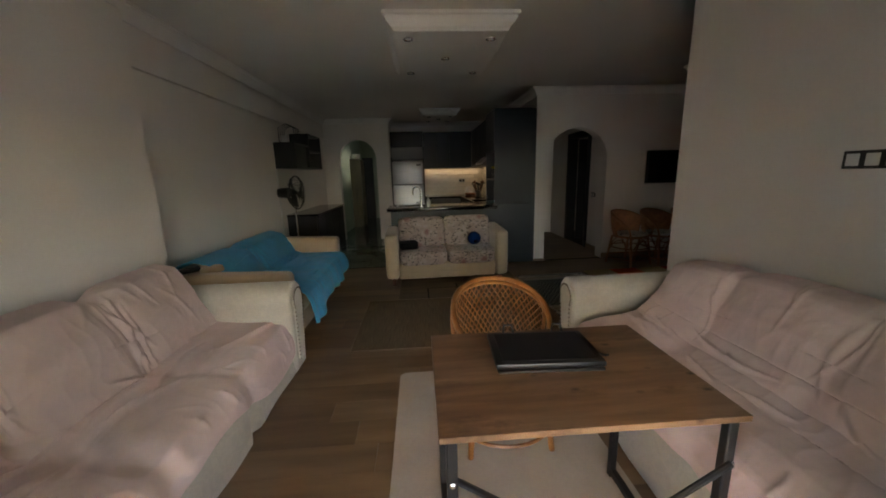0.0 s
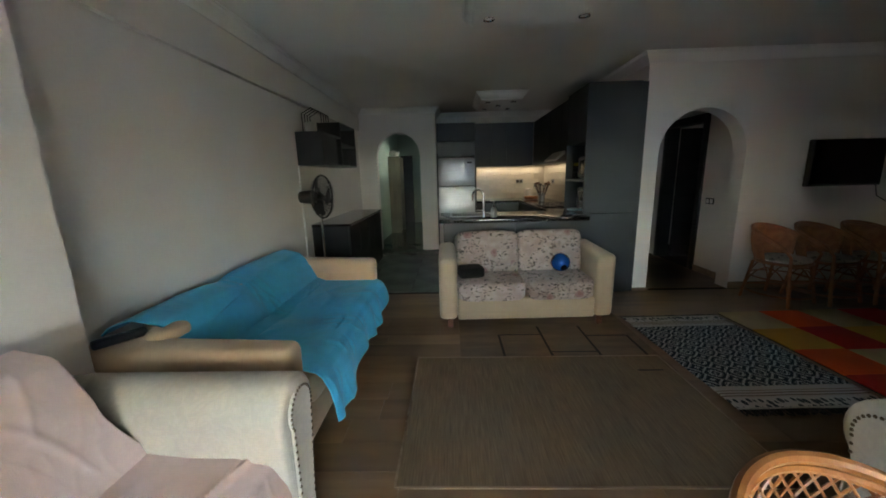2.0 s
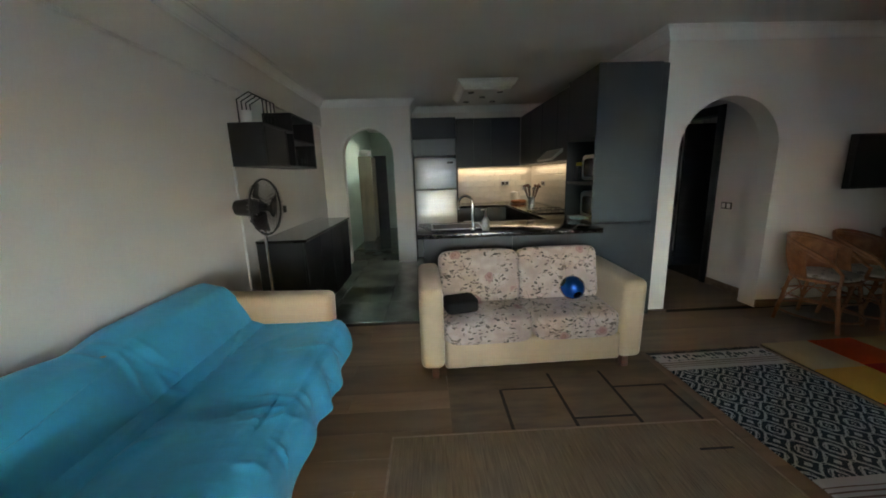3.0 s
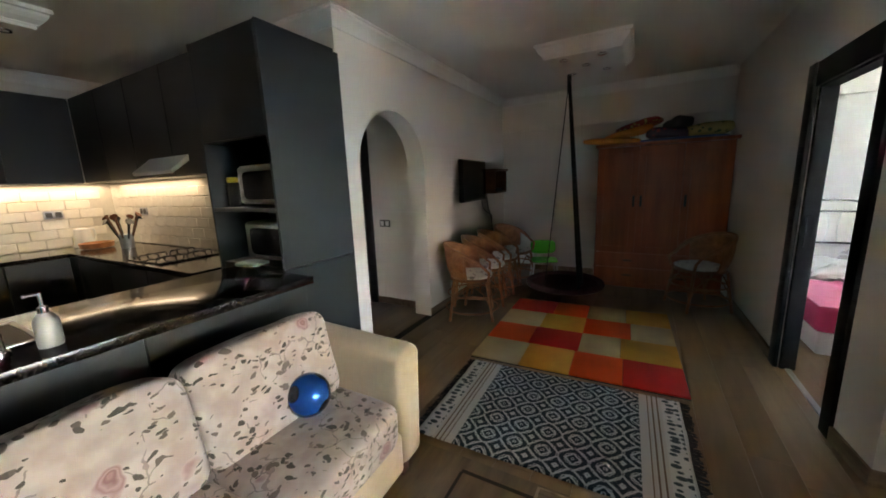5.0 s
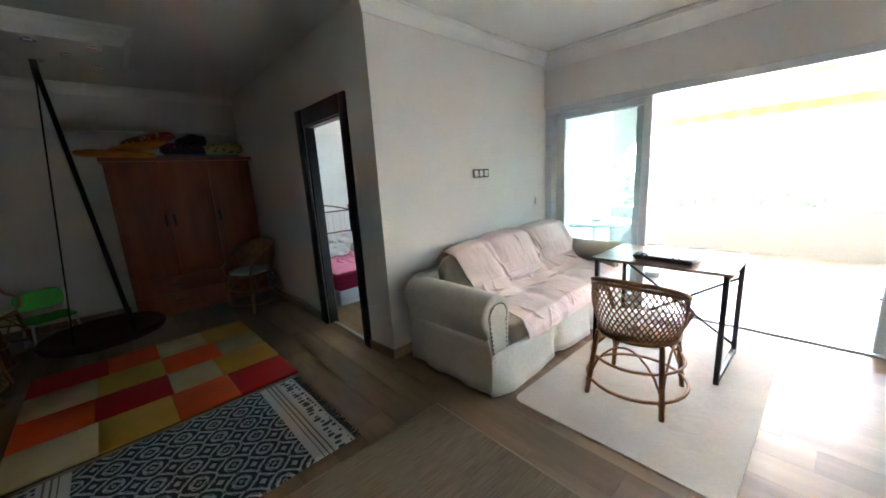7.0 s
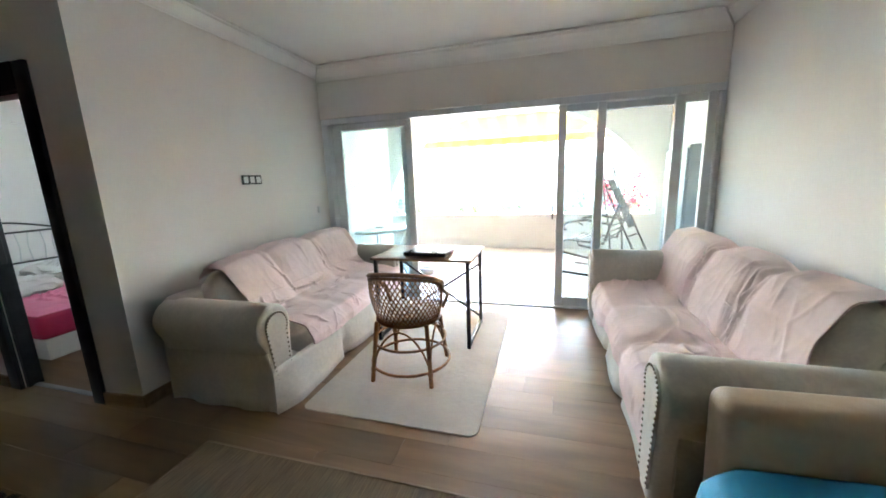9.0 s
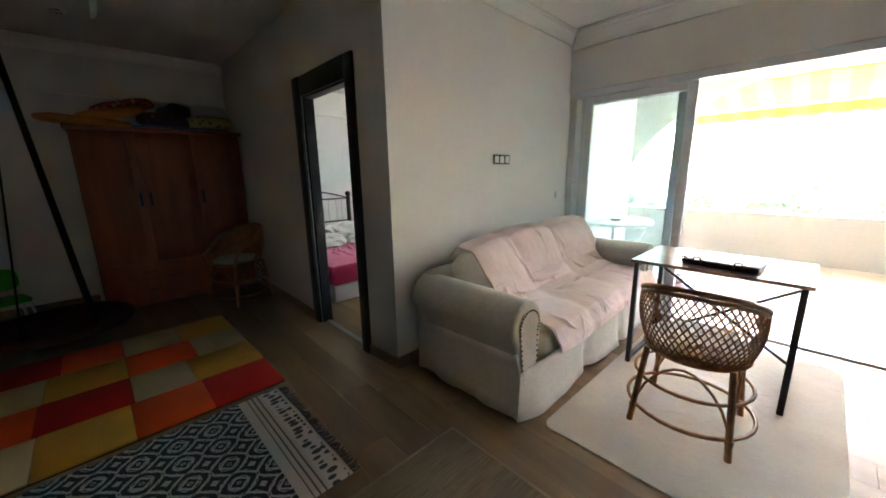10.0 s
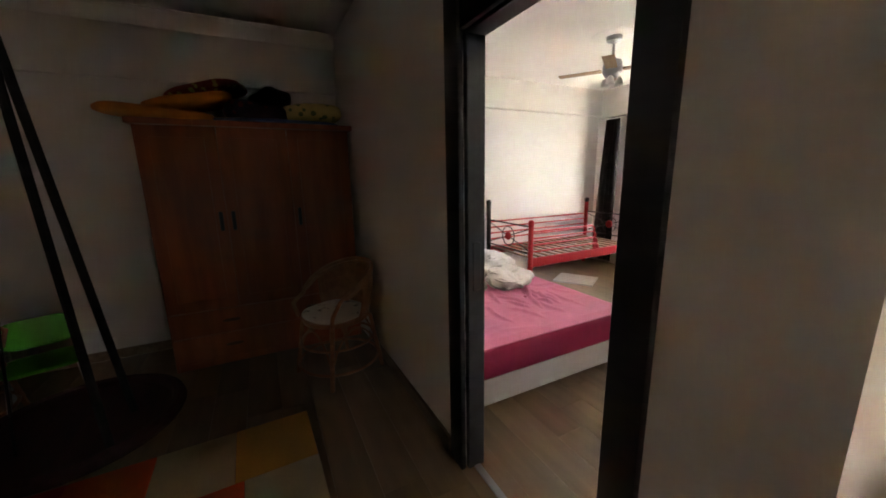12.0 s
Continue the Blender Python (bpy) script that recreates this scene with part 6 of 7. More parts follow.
def kid_chair():
    root = thing("small_chair", "small bright green plastic chair with white legs", "chair", pose(4.98, 4.90, 0, 0, 0, -70))
    bm = bmesh.new()
    cushion(bm, (0, 0, 0.30), (0.36, 0.34, 0.03), 5)
    part("seat", bm, M_GREEN, root)
    bm = bmesh.new()
    cushion(bm, (0, 0.16, 0.46), (0.36, 0.03, 0.20), 4, (-8, 0, 0))
    part("backrest", bm, M_GREEN, root)
    for sx in (-1, 1):
        for sy in (-1, 1):
            bm = bmesh.new()
            tube(bm, [(sx * 0.15, sy * 0.13, 0.30), (sx * 0.18, sy * 0.17, 0)], 0.011, 8)
            part("leg", bm, M_WHITEPL, root)
        bm = bmesh.new()
        tube(bm, [(sx * 0.15, 0.14, 0.30), (sx * 0.15, 0.17, 0.42)], 0.010, 6)
        part("back_post", bm, M_WHITEPL, root)


kid_chair()


# ---- switches ----
socket(pose(2.104, 1.58, 1.446, 0, 0, -88.5), "dark framed triple light switch on the bare wall", M_BLACK, 3)
socket(pose(3.249, 6.37, 1.0, 0, 0, -90), "black double socket in the hall", M_BLACK, 2)
bm = bmesh.new()
box(bm, -0.02, 0.02, -0.012, 0, -0.035, 0.035, 0.004)
solo("window_switch", bm, M_WHITEPL, "small pale shutter switch by the window", "switch", pose(2.130, 0.62, 1.10, 0, 0, -88.5))


# ---- ceiling trays with spots ----
def tray(x0, x1, y0, y1, spots):
    root = thing("ceiling_tray", "white moulded plaster ceiling tray with recessed spots", "ceiling light", pose((x0 + x1) / 2, (y0 + y1) / 2, CEIL), "ceiling trays")
    hx, hy = (x1 - x0) / 2, (y1 - y0) / 2
    steps = [(0.0, 0.001), (0.0, -0.026), (0.010, -0.030), (0.016, -0.030), (0.020, -0.048), (0.036, -0.072), (0.060, -0.092), (0.066, -0.094), (0.066, -0.104), (0.074, -0.104), (0.074, -0.120)]
    bm = bmesh.new()
    rings = []
    for d, z in steps:
        rings.append([bm.verts.new((sx * (hx - d), sy * (hy - d), z)) for sx, sy in ((-1, -1), (1, -1), (1, 1), (-1, 1))])
    for a, b in zip(rings, rings[1:]):
        for k in range(4):
            bm.faces.new((a[k], a[(k + 1) % 4], b[(k + 1) % 4], b[k]))
    bm.faces.new(rings[-1])
    part("moulding", bm, M_PLASTER, root, smooth=False)
    bm = bmesh.new()
    box(bm, -hx + 0.078, hx - 0.078, -hy + 0.078, hy - 0.078, -0.124, -0.1205)
    part("panel", bm, M_CEIL, root)
    for sx, sy in spots:
        bm = bmesh.new()
        lathe(bm, [(0.045, -0.124), (0.042, -0.131), (0.03, -0.130), (0.026, -0.125)], (sx * (hx - 0.19), sy * (hy - 0.24), 0), 20)
        sp = part("spot_ring", bm, M_CHROME, root)
        bm = bmesh.new()
        lathe(bm, [(0.026, -0.1245), (0.022, -0.127)], (sx * (hx - 0.19), sy * (hy - 0.24), 0), 14)
        part("bulb", bm, M_WHITEPL, sp)


FIVE = ((-1, -1), (1, -1), (0, 0), (-1, 1), (1, 1))
tray(-0.10, 0.97, 3.13, 4.62, FIVE)
tray(3.46, 4.36, 3.87, 4.68, FIVE)
tray(0.19, 0.97, 7.20, 8.30, FIVE)


# ---- bedroom ----
def bed():
    root = thing("double_bed", "bed base with a magenta and pink fitted sheet, unmade", "bed", pose(0, 0, 0))
    bm = bmesh.new()
    box(bm, 3.56, 5.48, 1.20, 2.47, 0.012, 0.196, 0.02)
    part("base", bm, M_WHITECLOTH, root, "white fabric bed base")
    # the sides get a deeper pink than the sheet on top
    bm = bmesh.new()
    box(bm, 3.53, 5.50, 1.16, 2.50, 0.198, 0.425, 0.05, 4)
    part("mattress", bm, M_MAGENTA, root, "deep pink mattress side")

    lift = creases(21, [(26, 0.30, 0.85, 0.25, 1.05, 0, 26, 0.18, 0.50, 0.026), (10, 0.15, 1.9, 0.1, 1.2, 40, 60, 0.15, 0.40, 0.010)])

    def top(u, v):
        x, y = 3.535 + 1.955 * u, 1.165 + 1.33 * v
        e = min(u * 1.985, (1 - u) * 1.985, v * 1.37, (1 - v) * 1.37)
        r = 1 - abs(noise.noise(Vector((x * 5, y * 2.0, 2))))
        return Vector((x, y, 0.415 + lift(x - 3.535, y - 1.165) * min(1, e / 0.1) + 0.016 * min(1, e / 0.06) + 0.018 * r ** 8 * min(1, e / 0.1) * (1.0 if u > 0.3 else 0.4)))
    bm = bmesh.new()
    sheet(bm, top, 240, 170)
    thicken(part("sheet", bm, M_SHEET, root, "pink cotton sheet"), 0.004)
    for y in (1.17, 2.52):
        bm = bmesh.new()
        tube(bm, [(5.58, y, 0), (5.58, y, 1.02)], 0.034, 12)
        lathe(bm, [(0.03, 1.0), (0.044, 1.02), (0.044, 1.05), (0.018, 1.07)], (5.58, y, 0), 12)
        part("head_post", bm, M_BLACKMETAL, root)
    bm = bmesh.new()
    for z in (0.60, 0.96):
        tube(bm, [(5.58, 1.17, z), (5.58, 2.52, z)], 0.011, 8)
    tube(bm, [(5.58, 1.17 + 1.35 * k / 20, 0.96 + 0.13 * math.sin(math.pi * k / 20)) for k in range(21)], 0.011, 8)
    part("headboard_rails", bm, M_BLACKMETAL, root)
    for k in range(11):
        bm = bmesh.new()
        y = 1.28 + k * 0.113
        tube(bm, [(5.58, y, 0.60), (5.58, y + 0.02 * (-1) ** k, 0.78), (5.58, y, 0.96)], 0.007, 6)
        part("headboard_bar", bm, M_WHITEPL, root, "pale headboard bar")


bed()
for where, size in (((4.47, 1.56, 0.495, 0, -6, 28), (0.38, 0.56, 0.13)), ((4.50, 2.12, 0.505, 0, -10, -8), (0.42, 0.54, 0.15)), ((4.86, 1.62, 0.54, 0, -12, 6), (0.44, 0.66, 0.20))):
    bm = bmesh.new()
    cushion(bm, (0, 0, 0), size, 2.7, (0, 0, 0), 84, 48, 0.045, where[0])
    for q in bm.verts:
        bend = noise.noise(q.co * 5 + Vector((where[1], 0, 3)))
        ridge = 1 - abs(noise.noise(Vector((q.co.x * 9 + bend * 3, q.co.y * 5 - bend * 2, where[0] + q.co.z * 4))))
        q.co += q.co.normalized() * (0.030 * ridge ** 6 - 0.016 + 0.03 * bend)
    solo("pillow", bm, M_WHITECLOTH, "crumpled off-white pillow on the bed", "pillow", pose(*where), "pillows on the bed")


def red_bed():
    root = thing("single_bed_frame", "red metal single bed frame with bare wooden slats", "bed", pose(0, 0, 0))
    x0, x1, y0, y1 = 5.10, 5.97, -1.10, 0.78
    for x, y, h, mt in ((x0, y1, 0.86, M_RED), (x1, y1, 1.05, M_BLACKMETAL), (x1, y0, 1.0, M_RED), (x0, y0, 0.90, M_RED)):
        bm = bmesh.new()
        tube(bm, [(x, y, 0), (x, y, h)], 0.030, 12)
        post = part("post", bm, mt, root)
        bm = bmesh.new()
        lathe(bm, [(0.032, h - 0.03), (0.036, h), (0.030, h + 0.03), (0.01, h + 0.04)], (x, y, 0), 12)
        part("cap", bm, mt if y == y1 else M_BLACKMETAL, post)
    for x in (x0, x1):
        bm = bmesh.new()
        box(bm, x - 0.015, x + 0.015, y0, y1, 0.335, 0.445, 0.004)
        part("side_rail", bm, M_RED, root)
    for z in (0.55, 0.63, 0.71, 0.79):
        bm = bmesh.new()
        tube(bm, [(x1, y0, z), (x1, y1, z)], 0.010, 7)
        part("back_rail", bm, M_RED, root)
    for i, z in enumerate((0.52, 0.60, 0.68, 0.76)):
        bm = bmesh.new()
        e = y1 - 1.15 + 0.03 * i
        tube(bm, [(x0, y1, z), (x0, e + 0.06, z), (x0, e + 0.01, z - 0.03), (x0, e, 0.44)], 0.011, 7)
        part("guard_rail", bm, M_RED, root)
    for y in (y0, y1):
        bm = bmesh.new()
        for z in (0.50, 0.82):
            tube(bm, [(x0, y, z), (x1, y, z)], 0.009, 7)
        tube(bm, [(x0 + 0.43 + 0.12 * math.cos(a), y, 0.66 + 0.12 * math.sin(a)) for a in [math.tau * k / 20 for k in range(20)]], 0.006, 6, True)
        tube(bm, [(x0, y, 0.80), (x0 + 0.43, y, 0.66), (x1, y, 0.80)], 0.006, 6)
        tube(bm, [(x0, y, 0.52), (x0 + 0.43, y, 0.66), (x1, y, 0.52)], 0.006, 6)
        end = part("end_grille", bm, M_BLACKMETAL, root)
        bm = bmesh.new()
        lathe(bm, [(0.05, -0.012), (0.055, 0), (0.05, 0.012)], (x0 + 0.43, y, 0.66), 16, "y")
        part("red_disc", bm, M_RED, end)
    for k in range(14):
        bm = bmesh.new()
        y = y0 + 0.08 + k * 0.132
        box(bm, x0 + 0.016, x1 - 0.016, y - 0.03, y + 0.03, 0.425, 0.441, 0.003, 1)
        part("slat", bm, M_SLAT, root)


red_bed()
bm = bmesh.new()
for k in range(6):
    box(bm, -0.25, 0.25, -0.02 + k * 0.075 - 0.2, 0.03 + k * 0.075 - 0.2, 0.001, 0.02, 0.003, 1)
solo("loose_slats", bm, M_WHITEPL, "pale loose slats lying on the floor", "slats", pose(5.25, -0.15, 0, 0, 0, 30))


def curtain(y):
    def hang(u, v):
        return Vector((5.60 + (0.22 + 0.15 * (1 - v)) * u, y + 0.035 * math.sin(u * 26) * (0.6 + 0.4 * v), 0.05 + 2.15 * v))
    bm = bmesh.new()
    sheet(bm, hang, 60, 10)
    ob = solo("curtain", bm, M_CURTAIN, "black curtain drawn aside by the bedroom window", "curtain")
    thicken(ob, 0.004)
    bm = bmesh.new()
    tube(bm, [(2.9, y, 2.23), (5.98, y, 2.23)], 0.012, 8)
    solo("curtain_rod", bm, M_CHROME, "metal curtain rod over the bedroom window", "curtain rod")


curtain(-1.27)


def bedroom_window():
    root = tagged(thing("window_2", "white framed bedroom window", "window", pose(0, -1.425, 0)), kind="structure")
    for x0, x1 in ((3.7, 4.62), (4.63, 5.55)):
        bm = bmesh.new()
        for b in ((x0, x0 + 0.07, 0.85, 2.2), (x1 - 0.07, x1, 0.85, 2.2), (x0 + 0.07, x1 - 0.07, 0.85, 0.93), (x0 + 0.07, x1 - 0.07, 2.12, 2.2)):
            box(bm, b[0], b[1], -0.03, 0.03, b[2], b[3], 0.005, 1)
        f = part("window_frame", bm, M_PVC, root)
        bm = bmesh.new()
        box(bm, x0 + 0.07, x1 - 0.07, -0.004, 0.004, 0.93, 2.12)
        part("pane", bm, M_GLASS, f).visible_shadow = False


bedroom_window()


def ceiling_fan():
    root = thing("ceiling_fan", "small ceiling fan with wooden blades and a lamp, at rest", "fan", pose(4.40, 0.47, CEIL))
    bm = bmesh.new()
    lathe(bm, [(0.02, -0.07), (0.065, -0.05), (0.07, 0.0)], sides=20)
    part("canopy", bm, M_STEEL, root)
    bm = bmesh.new()
    lathe(bm, [(0.17, -0.012), (0.19, -0.006), (0.20, 0.0)], sides=28)
    part("ceiling_rose", bm, M_PLASTER, root)
    bm = bmesh.new()
    tube(bm, [(0, 0, -0.06), (0, 0, -0.22)], 0.011, 8)
    part("rod", bm, M_STEEL, root)
    bm = bmesh.new()
    lathe(bm, [(0.03, -0.20), (0.075, -0.22), (0.085, -0.27), (0.085, -0.32), (0.06, -0.36), (0.03, -0.37)], sides=24)
    part("motor", bm, M_STEEL, root)
    for k in range(4):
        a = k * math.tau / 4 + 0.6
        bm = bmesh.new()
        box(bm, 0.09, 0.48, -0.05, 0.05, -0.302, -0.294, 0.003, 1)
        part("blade", bm, M_SLAT, root, at=pose(0, 0, 0, 0, 0, math.degrees(a)))
    for k in range(3):
        a = k * math.tau / 3
        bm = bmesh.new()
        lathe(bm, [(0.015, -0.36), (0.035, -0.39), (0.04, -0.43), (0.03, -0.435)], (0.07 * math.cos(a), 0.07 * math.sin(a), 0), 14)
        part("lamp_glass", bm, M_WHITEPL, root)


ceiling_fan()


# ---- balcony things ----
def awning():
    root = thing("awning", "yellow striped awning folded out beyond the arch", "awning", pose(0, 0, 0))
    m = material("awning_cloth")
    s = shader(m)
    sep = m.node_tree.nodes.new("ShaderNodeSeparateXYZ")
    link(m, coords(m), sep.inputs[0])
    st = math_node(m, "GREATER_THAN", math_node(m, "FRACT", math_node(m, "MULTIPLY", sep.outputs[0], 2.6)), 0.5)
    n = node(m, "ShaderNodeTexNoise", Scale=5.0)
    link(m, coords(m), n.inputs["Vector"])
    link(m, mixed(m, 0.3, mixed(m, st, (0.72, 0.50, 0.085), (0.74, 0.53, 0.115)), ramp(m, n.outputs[0], [(0.3, (0.7,) * 3), (0.7, (1.0,) * 3)]), "MULTIPLY"), s.inputs["Base Color"])
    s.inputs["Roughness"].default_value = 0.8
    out = m.node_tree.nodes["Material Output"]
    tr = node(m, "ShaderNodeBsdfTranslucent", Color=(0.70, 0.46, 0.09, 1))
    s.inputs["Specular IOR Level"].default_value = 0.1
    mx = node(m, "ShaderNodeMixShader", Fac=0.3)
    link(m, s.outputs[0], mx.inputs[1])
    link(m, tr.outputs[0], mx.inputs[2])
    link(m, mx.outputs[0], out.inputs[0])

    def cover(u, v):
        x = -1.9 + 4.6 * u
        return Vector((x, -3.15 - 0.95 * v, 2.60 - 0.30 * v - 0.03 * math.sin(math.pi * v) + 0.008 * math.sin(u * 40)))
    bm = bmesh.new()
    sheet(bm, cover, 60, 12)
    thicken(part("cloth", bm, m, root), 0.004)

    def valance(u, v):
        return Vector((-1.9 + 4.6 * u, -4.12 - 0.006 * math.sin(u * 60), 2.29 - (0.17 + 0.03 * abs(math.sin(u * 44))) * v))
    bm = bmesh.new()
    sheet(bm, valance, 120, 3)
    thicken(part("valance", bm, m, root), 0.003)
    bm = bmesh.new()
    tube(bm, [(-1.9, -4.10, 2.30), (2.7, -4.10, 2.30)], 0.022, 8)
    part("front_bar", bm, M_WHITEPL, root)
    for x in (-1.6, 2.4):
        bm = bmesh.new()
        tube(bm, [(x, -3.12, 2.30), (x + (0.5 if x < 0 else -0.5), -3.6, 2.30), (x, -4.10, 2.30)], 0.018, 8)
        part("folding_arm", bm, M_WHITEPL, root)


awning()


def patio_table():
    root = thing("patio_table", "round glass-topped white garden table on the balcony", "table", pose(2.0, -0.62, -0.012))
    bm = bmesh.new()
    lathe(bm, [(0.43, 0.715), (0.44, 0.72), (0.44, 0.728), (0.43, 0.73)], sides=40)
    part("tabletop", bm, surface("frosted_glass", (0.45, 0.58, 0.56), 0.1, vary=0.05, bump=0), root, "pale green glass top")
    bm = bmesh.new()
    tube(bm, [(0.43 * math.cos(a), 0.43 * math.sin(a), 0.705) for a in [math.tau * k / 40 for k in range(40)]], 0.014, 8, True)
    part("rim", bm, M_WHITEPL, root)
    for k in range(4):
        a = k * math.tau / 4 + 0.4
        bm = bmesh.new()
        tube(bm, [(0.40 * math.cos(a), 0.40 * math.sin(a), 0.70), (0.25 * math.cos(a), 0.25 * math.sin(a), 0.35), (0.38 * math.cos(a), 0.38 * math.sin(a), 0)], 0.014, 8)
        part("leg", bm, M_WHITEPL, root)


patio_table()
bm = bmesh.new()
lathe(bm, [(0.05, 0), (0.07, 0.02), (0.075, 0.028), (0.04, 0.012)], sides=20)
solo("ashtray", bm, M_BLACK, "dark ashtray on the garden table", "ashtray", pose(1.95, -0.55, 0.719))
bm = bmesh.new()
lathe(bm, [(0.07, 0), (0.11, 0.03), (0.12, 0.09), (0.105, 0.09), (0.09, 0.03)], sides=24)
solo("pet_bowl", bm, M_STEEL, "small steel bowl on the balcony floor", "bowl", pose(1.33, -0.82, -0.011))


def lounger(m):
    """Folded steel garden chair leaning against the wall."""
    root = thing("folding_lounger", "folded dark metal garden lounger leaning on the wall", "garden chair", m)
    for s in (-0.28, 0.28):
        bm = bmesh.new()
        tube(bm, [(s, 0.55, 0.0), (s, 0.0, 0.95), (s, -0.15, 1.35)], 0.016, 8)
        part("rail", bm, M_BLACKMETAL, root)
        bm = bmesh.new()
        tube(bm, [(s, 0.10, 0.0), (s, 0.05, 0.5), (s, -0.12, 1.2)], 0.014, 8)
        part("leg", bm, M_BLACKMETAL, root)
    for k in range(5):
        bm = bmesh.new()
        f = 0.2 + k * 0.18
        tube(bm, [(-0.28, 0.55 - 0.62 * f, 1.08 * f), (0.28, 0.55 - 0.62 * f, 1.08 * f)], 0.012, 8)
        part("crossbar", bm, M_BLACKMETAL, root)
    bm = bmesh.new()
    sheet(bm, lambda u, v: Vector((-0.26 + 0.30 * u, 0.26 - 0.36 * v, 0.50 + 0.61 * v)), 8, 12)
    thicken(part("sling", bm, M_BLACK, root, "dark mesh sling"), 0.006)


lounger(pose(-1.40, -1.85, -0.012, 0, 0, 58) @ Matrix.Diagonal((0.8, 1.0, 1.18, 1.0)))


def garden_chair(m):
    root = thing("garden_chair", "grey metal garden chair with curled arms", "garden chair", m)
    for s in (-0.26, 0.26):
        bm = bmesh.new()
        tube(bm, [(s, -0.30, 0.02), (s, 0.28, 0.02), (s, 0.32, 0.08), (s, 0.20, 0.20), (s, -0.26, 0.26), (s, -0.30, 0.36), (s, -0.22, 0.42)], 0.014, 8)
        part("skid", bm, M_BLACKMETAL, root)
        bm = bmesh.new()
        tube(bm, [(s, -0.22, 0.42), (s, 0.20, 0.40), (s, 0.34, 0.85)], 0.014, 8)
        part("side_frame", bm, M_BLACKMETAL, root)
        bm = bmesh.new()
        tube(bm, [(s, 0.28, 0.62), (s, 0.0, 0.66), (s, -0.22, 0.62), (s, -0.28, 0.56), (s, -0.22, 0.53)], 0.014, 8)
        part("armrest", bm, M_BLACKMETAL, root)
    for y0, z0, y1, z1, n in ((-0.22, 0.42, 0.20, 0.40, 6), (0.20, 0.42, 0.34, 0.85, 6)):
        for k in range(n):
            f = (k + 0.5) / n
            bm = bmesh.new()
            tube(bm, [(-0.26, y0 + (y1 - y0) * f, z0 + (z1 - z0) * f), (0.26, y0 + (y1 - y0) * f, z0 + (z1 - z0) * f)], 0.009, 6)
            part("slat", bm, M_BLACKMETAL, root)


garden_chair(pose(-1.06, -1.28, -0.012, 0, 0, 65) @ Matrix.Scale(1.2, 4))


def storage():
    root = thing("storage_cupboard", "pale grey plastic cupboard in the balcony corner", "cupboard", pose(-2.06, -0.66, -0.012))
    bm = bmesh.new()
    box(bm, -0.22, 0.20, -0.36, 0.36, 0, 1.68, 0.015)
    part("body", bm, M_LOCKER, root)
    for s in (0, 1):
        bm = bmesh.new()
        box(bm, 0.202, 0.222, -0.35 + 0.353 * s, -0.004 + 0.353 * s, 0.03, 1.64, 0.006)
        part("door", bm, M_LOCKER, root)


storage()


def flowers():
    """A bougainvillea in flower at the corner of the parapet."""
    root = thing("flowering_shrub", "pink bougainvillea in flower by the parapet", "plant", pose(-1.84, -3.5, 0.42))
    bark, leaf, petal = M_FOOT, surface("leaf_green", (0.05, 0.12, 0.03), 0.5, vary=0.4), surface("pink_petal", (0.58, 0.006, 0.06), 0.8, vary=0.2)
    shader(petal).inputs["Specular IOR Level"].default_value = 0.1
    bm = bmesh.new()
    for k in range(7):
        a = k * 0.9
        tube(bm, [(0, 0, -0.6), (0.12 * math.cos(a), 0.12 * math.sin(a), 0.2), (0.38 * math.cos(a), 0.3 * math.sin(a), 0.7 + 0.18 * math.sin(k * 2.1)), (0.55 * math.cos(a), 0.4 * math.sin(a), 1.0 + 0.3 * math.sin(k * 1.7))], 0.02, 6, taper=[1, 0.8, 0.5, 0.25])
    part("stems", bm, bark, root)
    for name, mt, n, seed in (("leaves", leaf, 700, 3), ("flowers", petal, 900, 5)):
        rnd = random.Random(seed)
        bm = bmesh.new()
        for i in range(n):
            k = rnd.randrange(7)
            a, f = k * 0.9 + rnd.gauss(0, 0.35), rnd.uniform(0.35, 1.1)
            c = Vector((0.5 * f * math.cos(a), 0.4 * f * math.sin(a), f * (1.0 + 0.3 * math.sin(k * 1.7)))) + Vector([rnd.gauss(0, 0.09) for _ in range(3)])
            if name == "flowers" and (i % 5 and k % 2):
                continue
            e = Euler([rnd.uniform(0, 6.28) for _ in range(3)]).to_matrix()
            s = rnd.uniform(0.022, 0.045)
            bm.faces.new([bm.verts.new(c + e @ Vector(p) * s) for p in ((0, -1, 0), (0.55, 0, 0.15), (0, 1, 0), (-0.55, 0, 0.15))])
        ob = part(name, bm, mt, root, smooth=False)
        tagged(ob, kind="stuff")


flowers()

# ---- the distance: ground, houses, trees ----
bm = bmesh.new()
box(bm, -900, 900, -900, -3.4, -9.4, -9.0)
box(bm, -900, 900, -3.4, 900, -9.4, -9.0)
tagged(new("ground", finish("ground", bm, surface("dry_ground", (0.46, 0.43, 0.36), 0.9, vary=0.3, big=0.05, fine=1.0))), "pale dry ground with roads far below", "ground", kind="structure")


M_FARGLASS = surface("far_window_glass", (0.14, 0.155, 0.165), 0.2, vary=0.15)


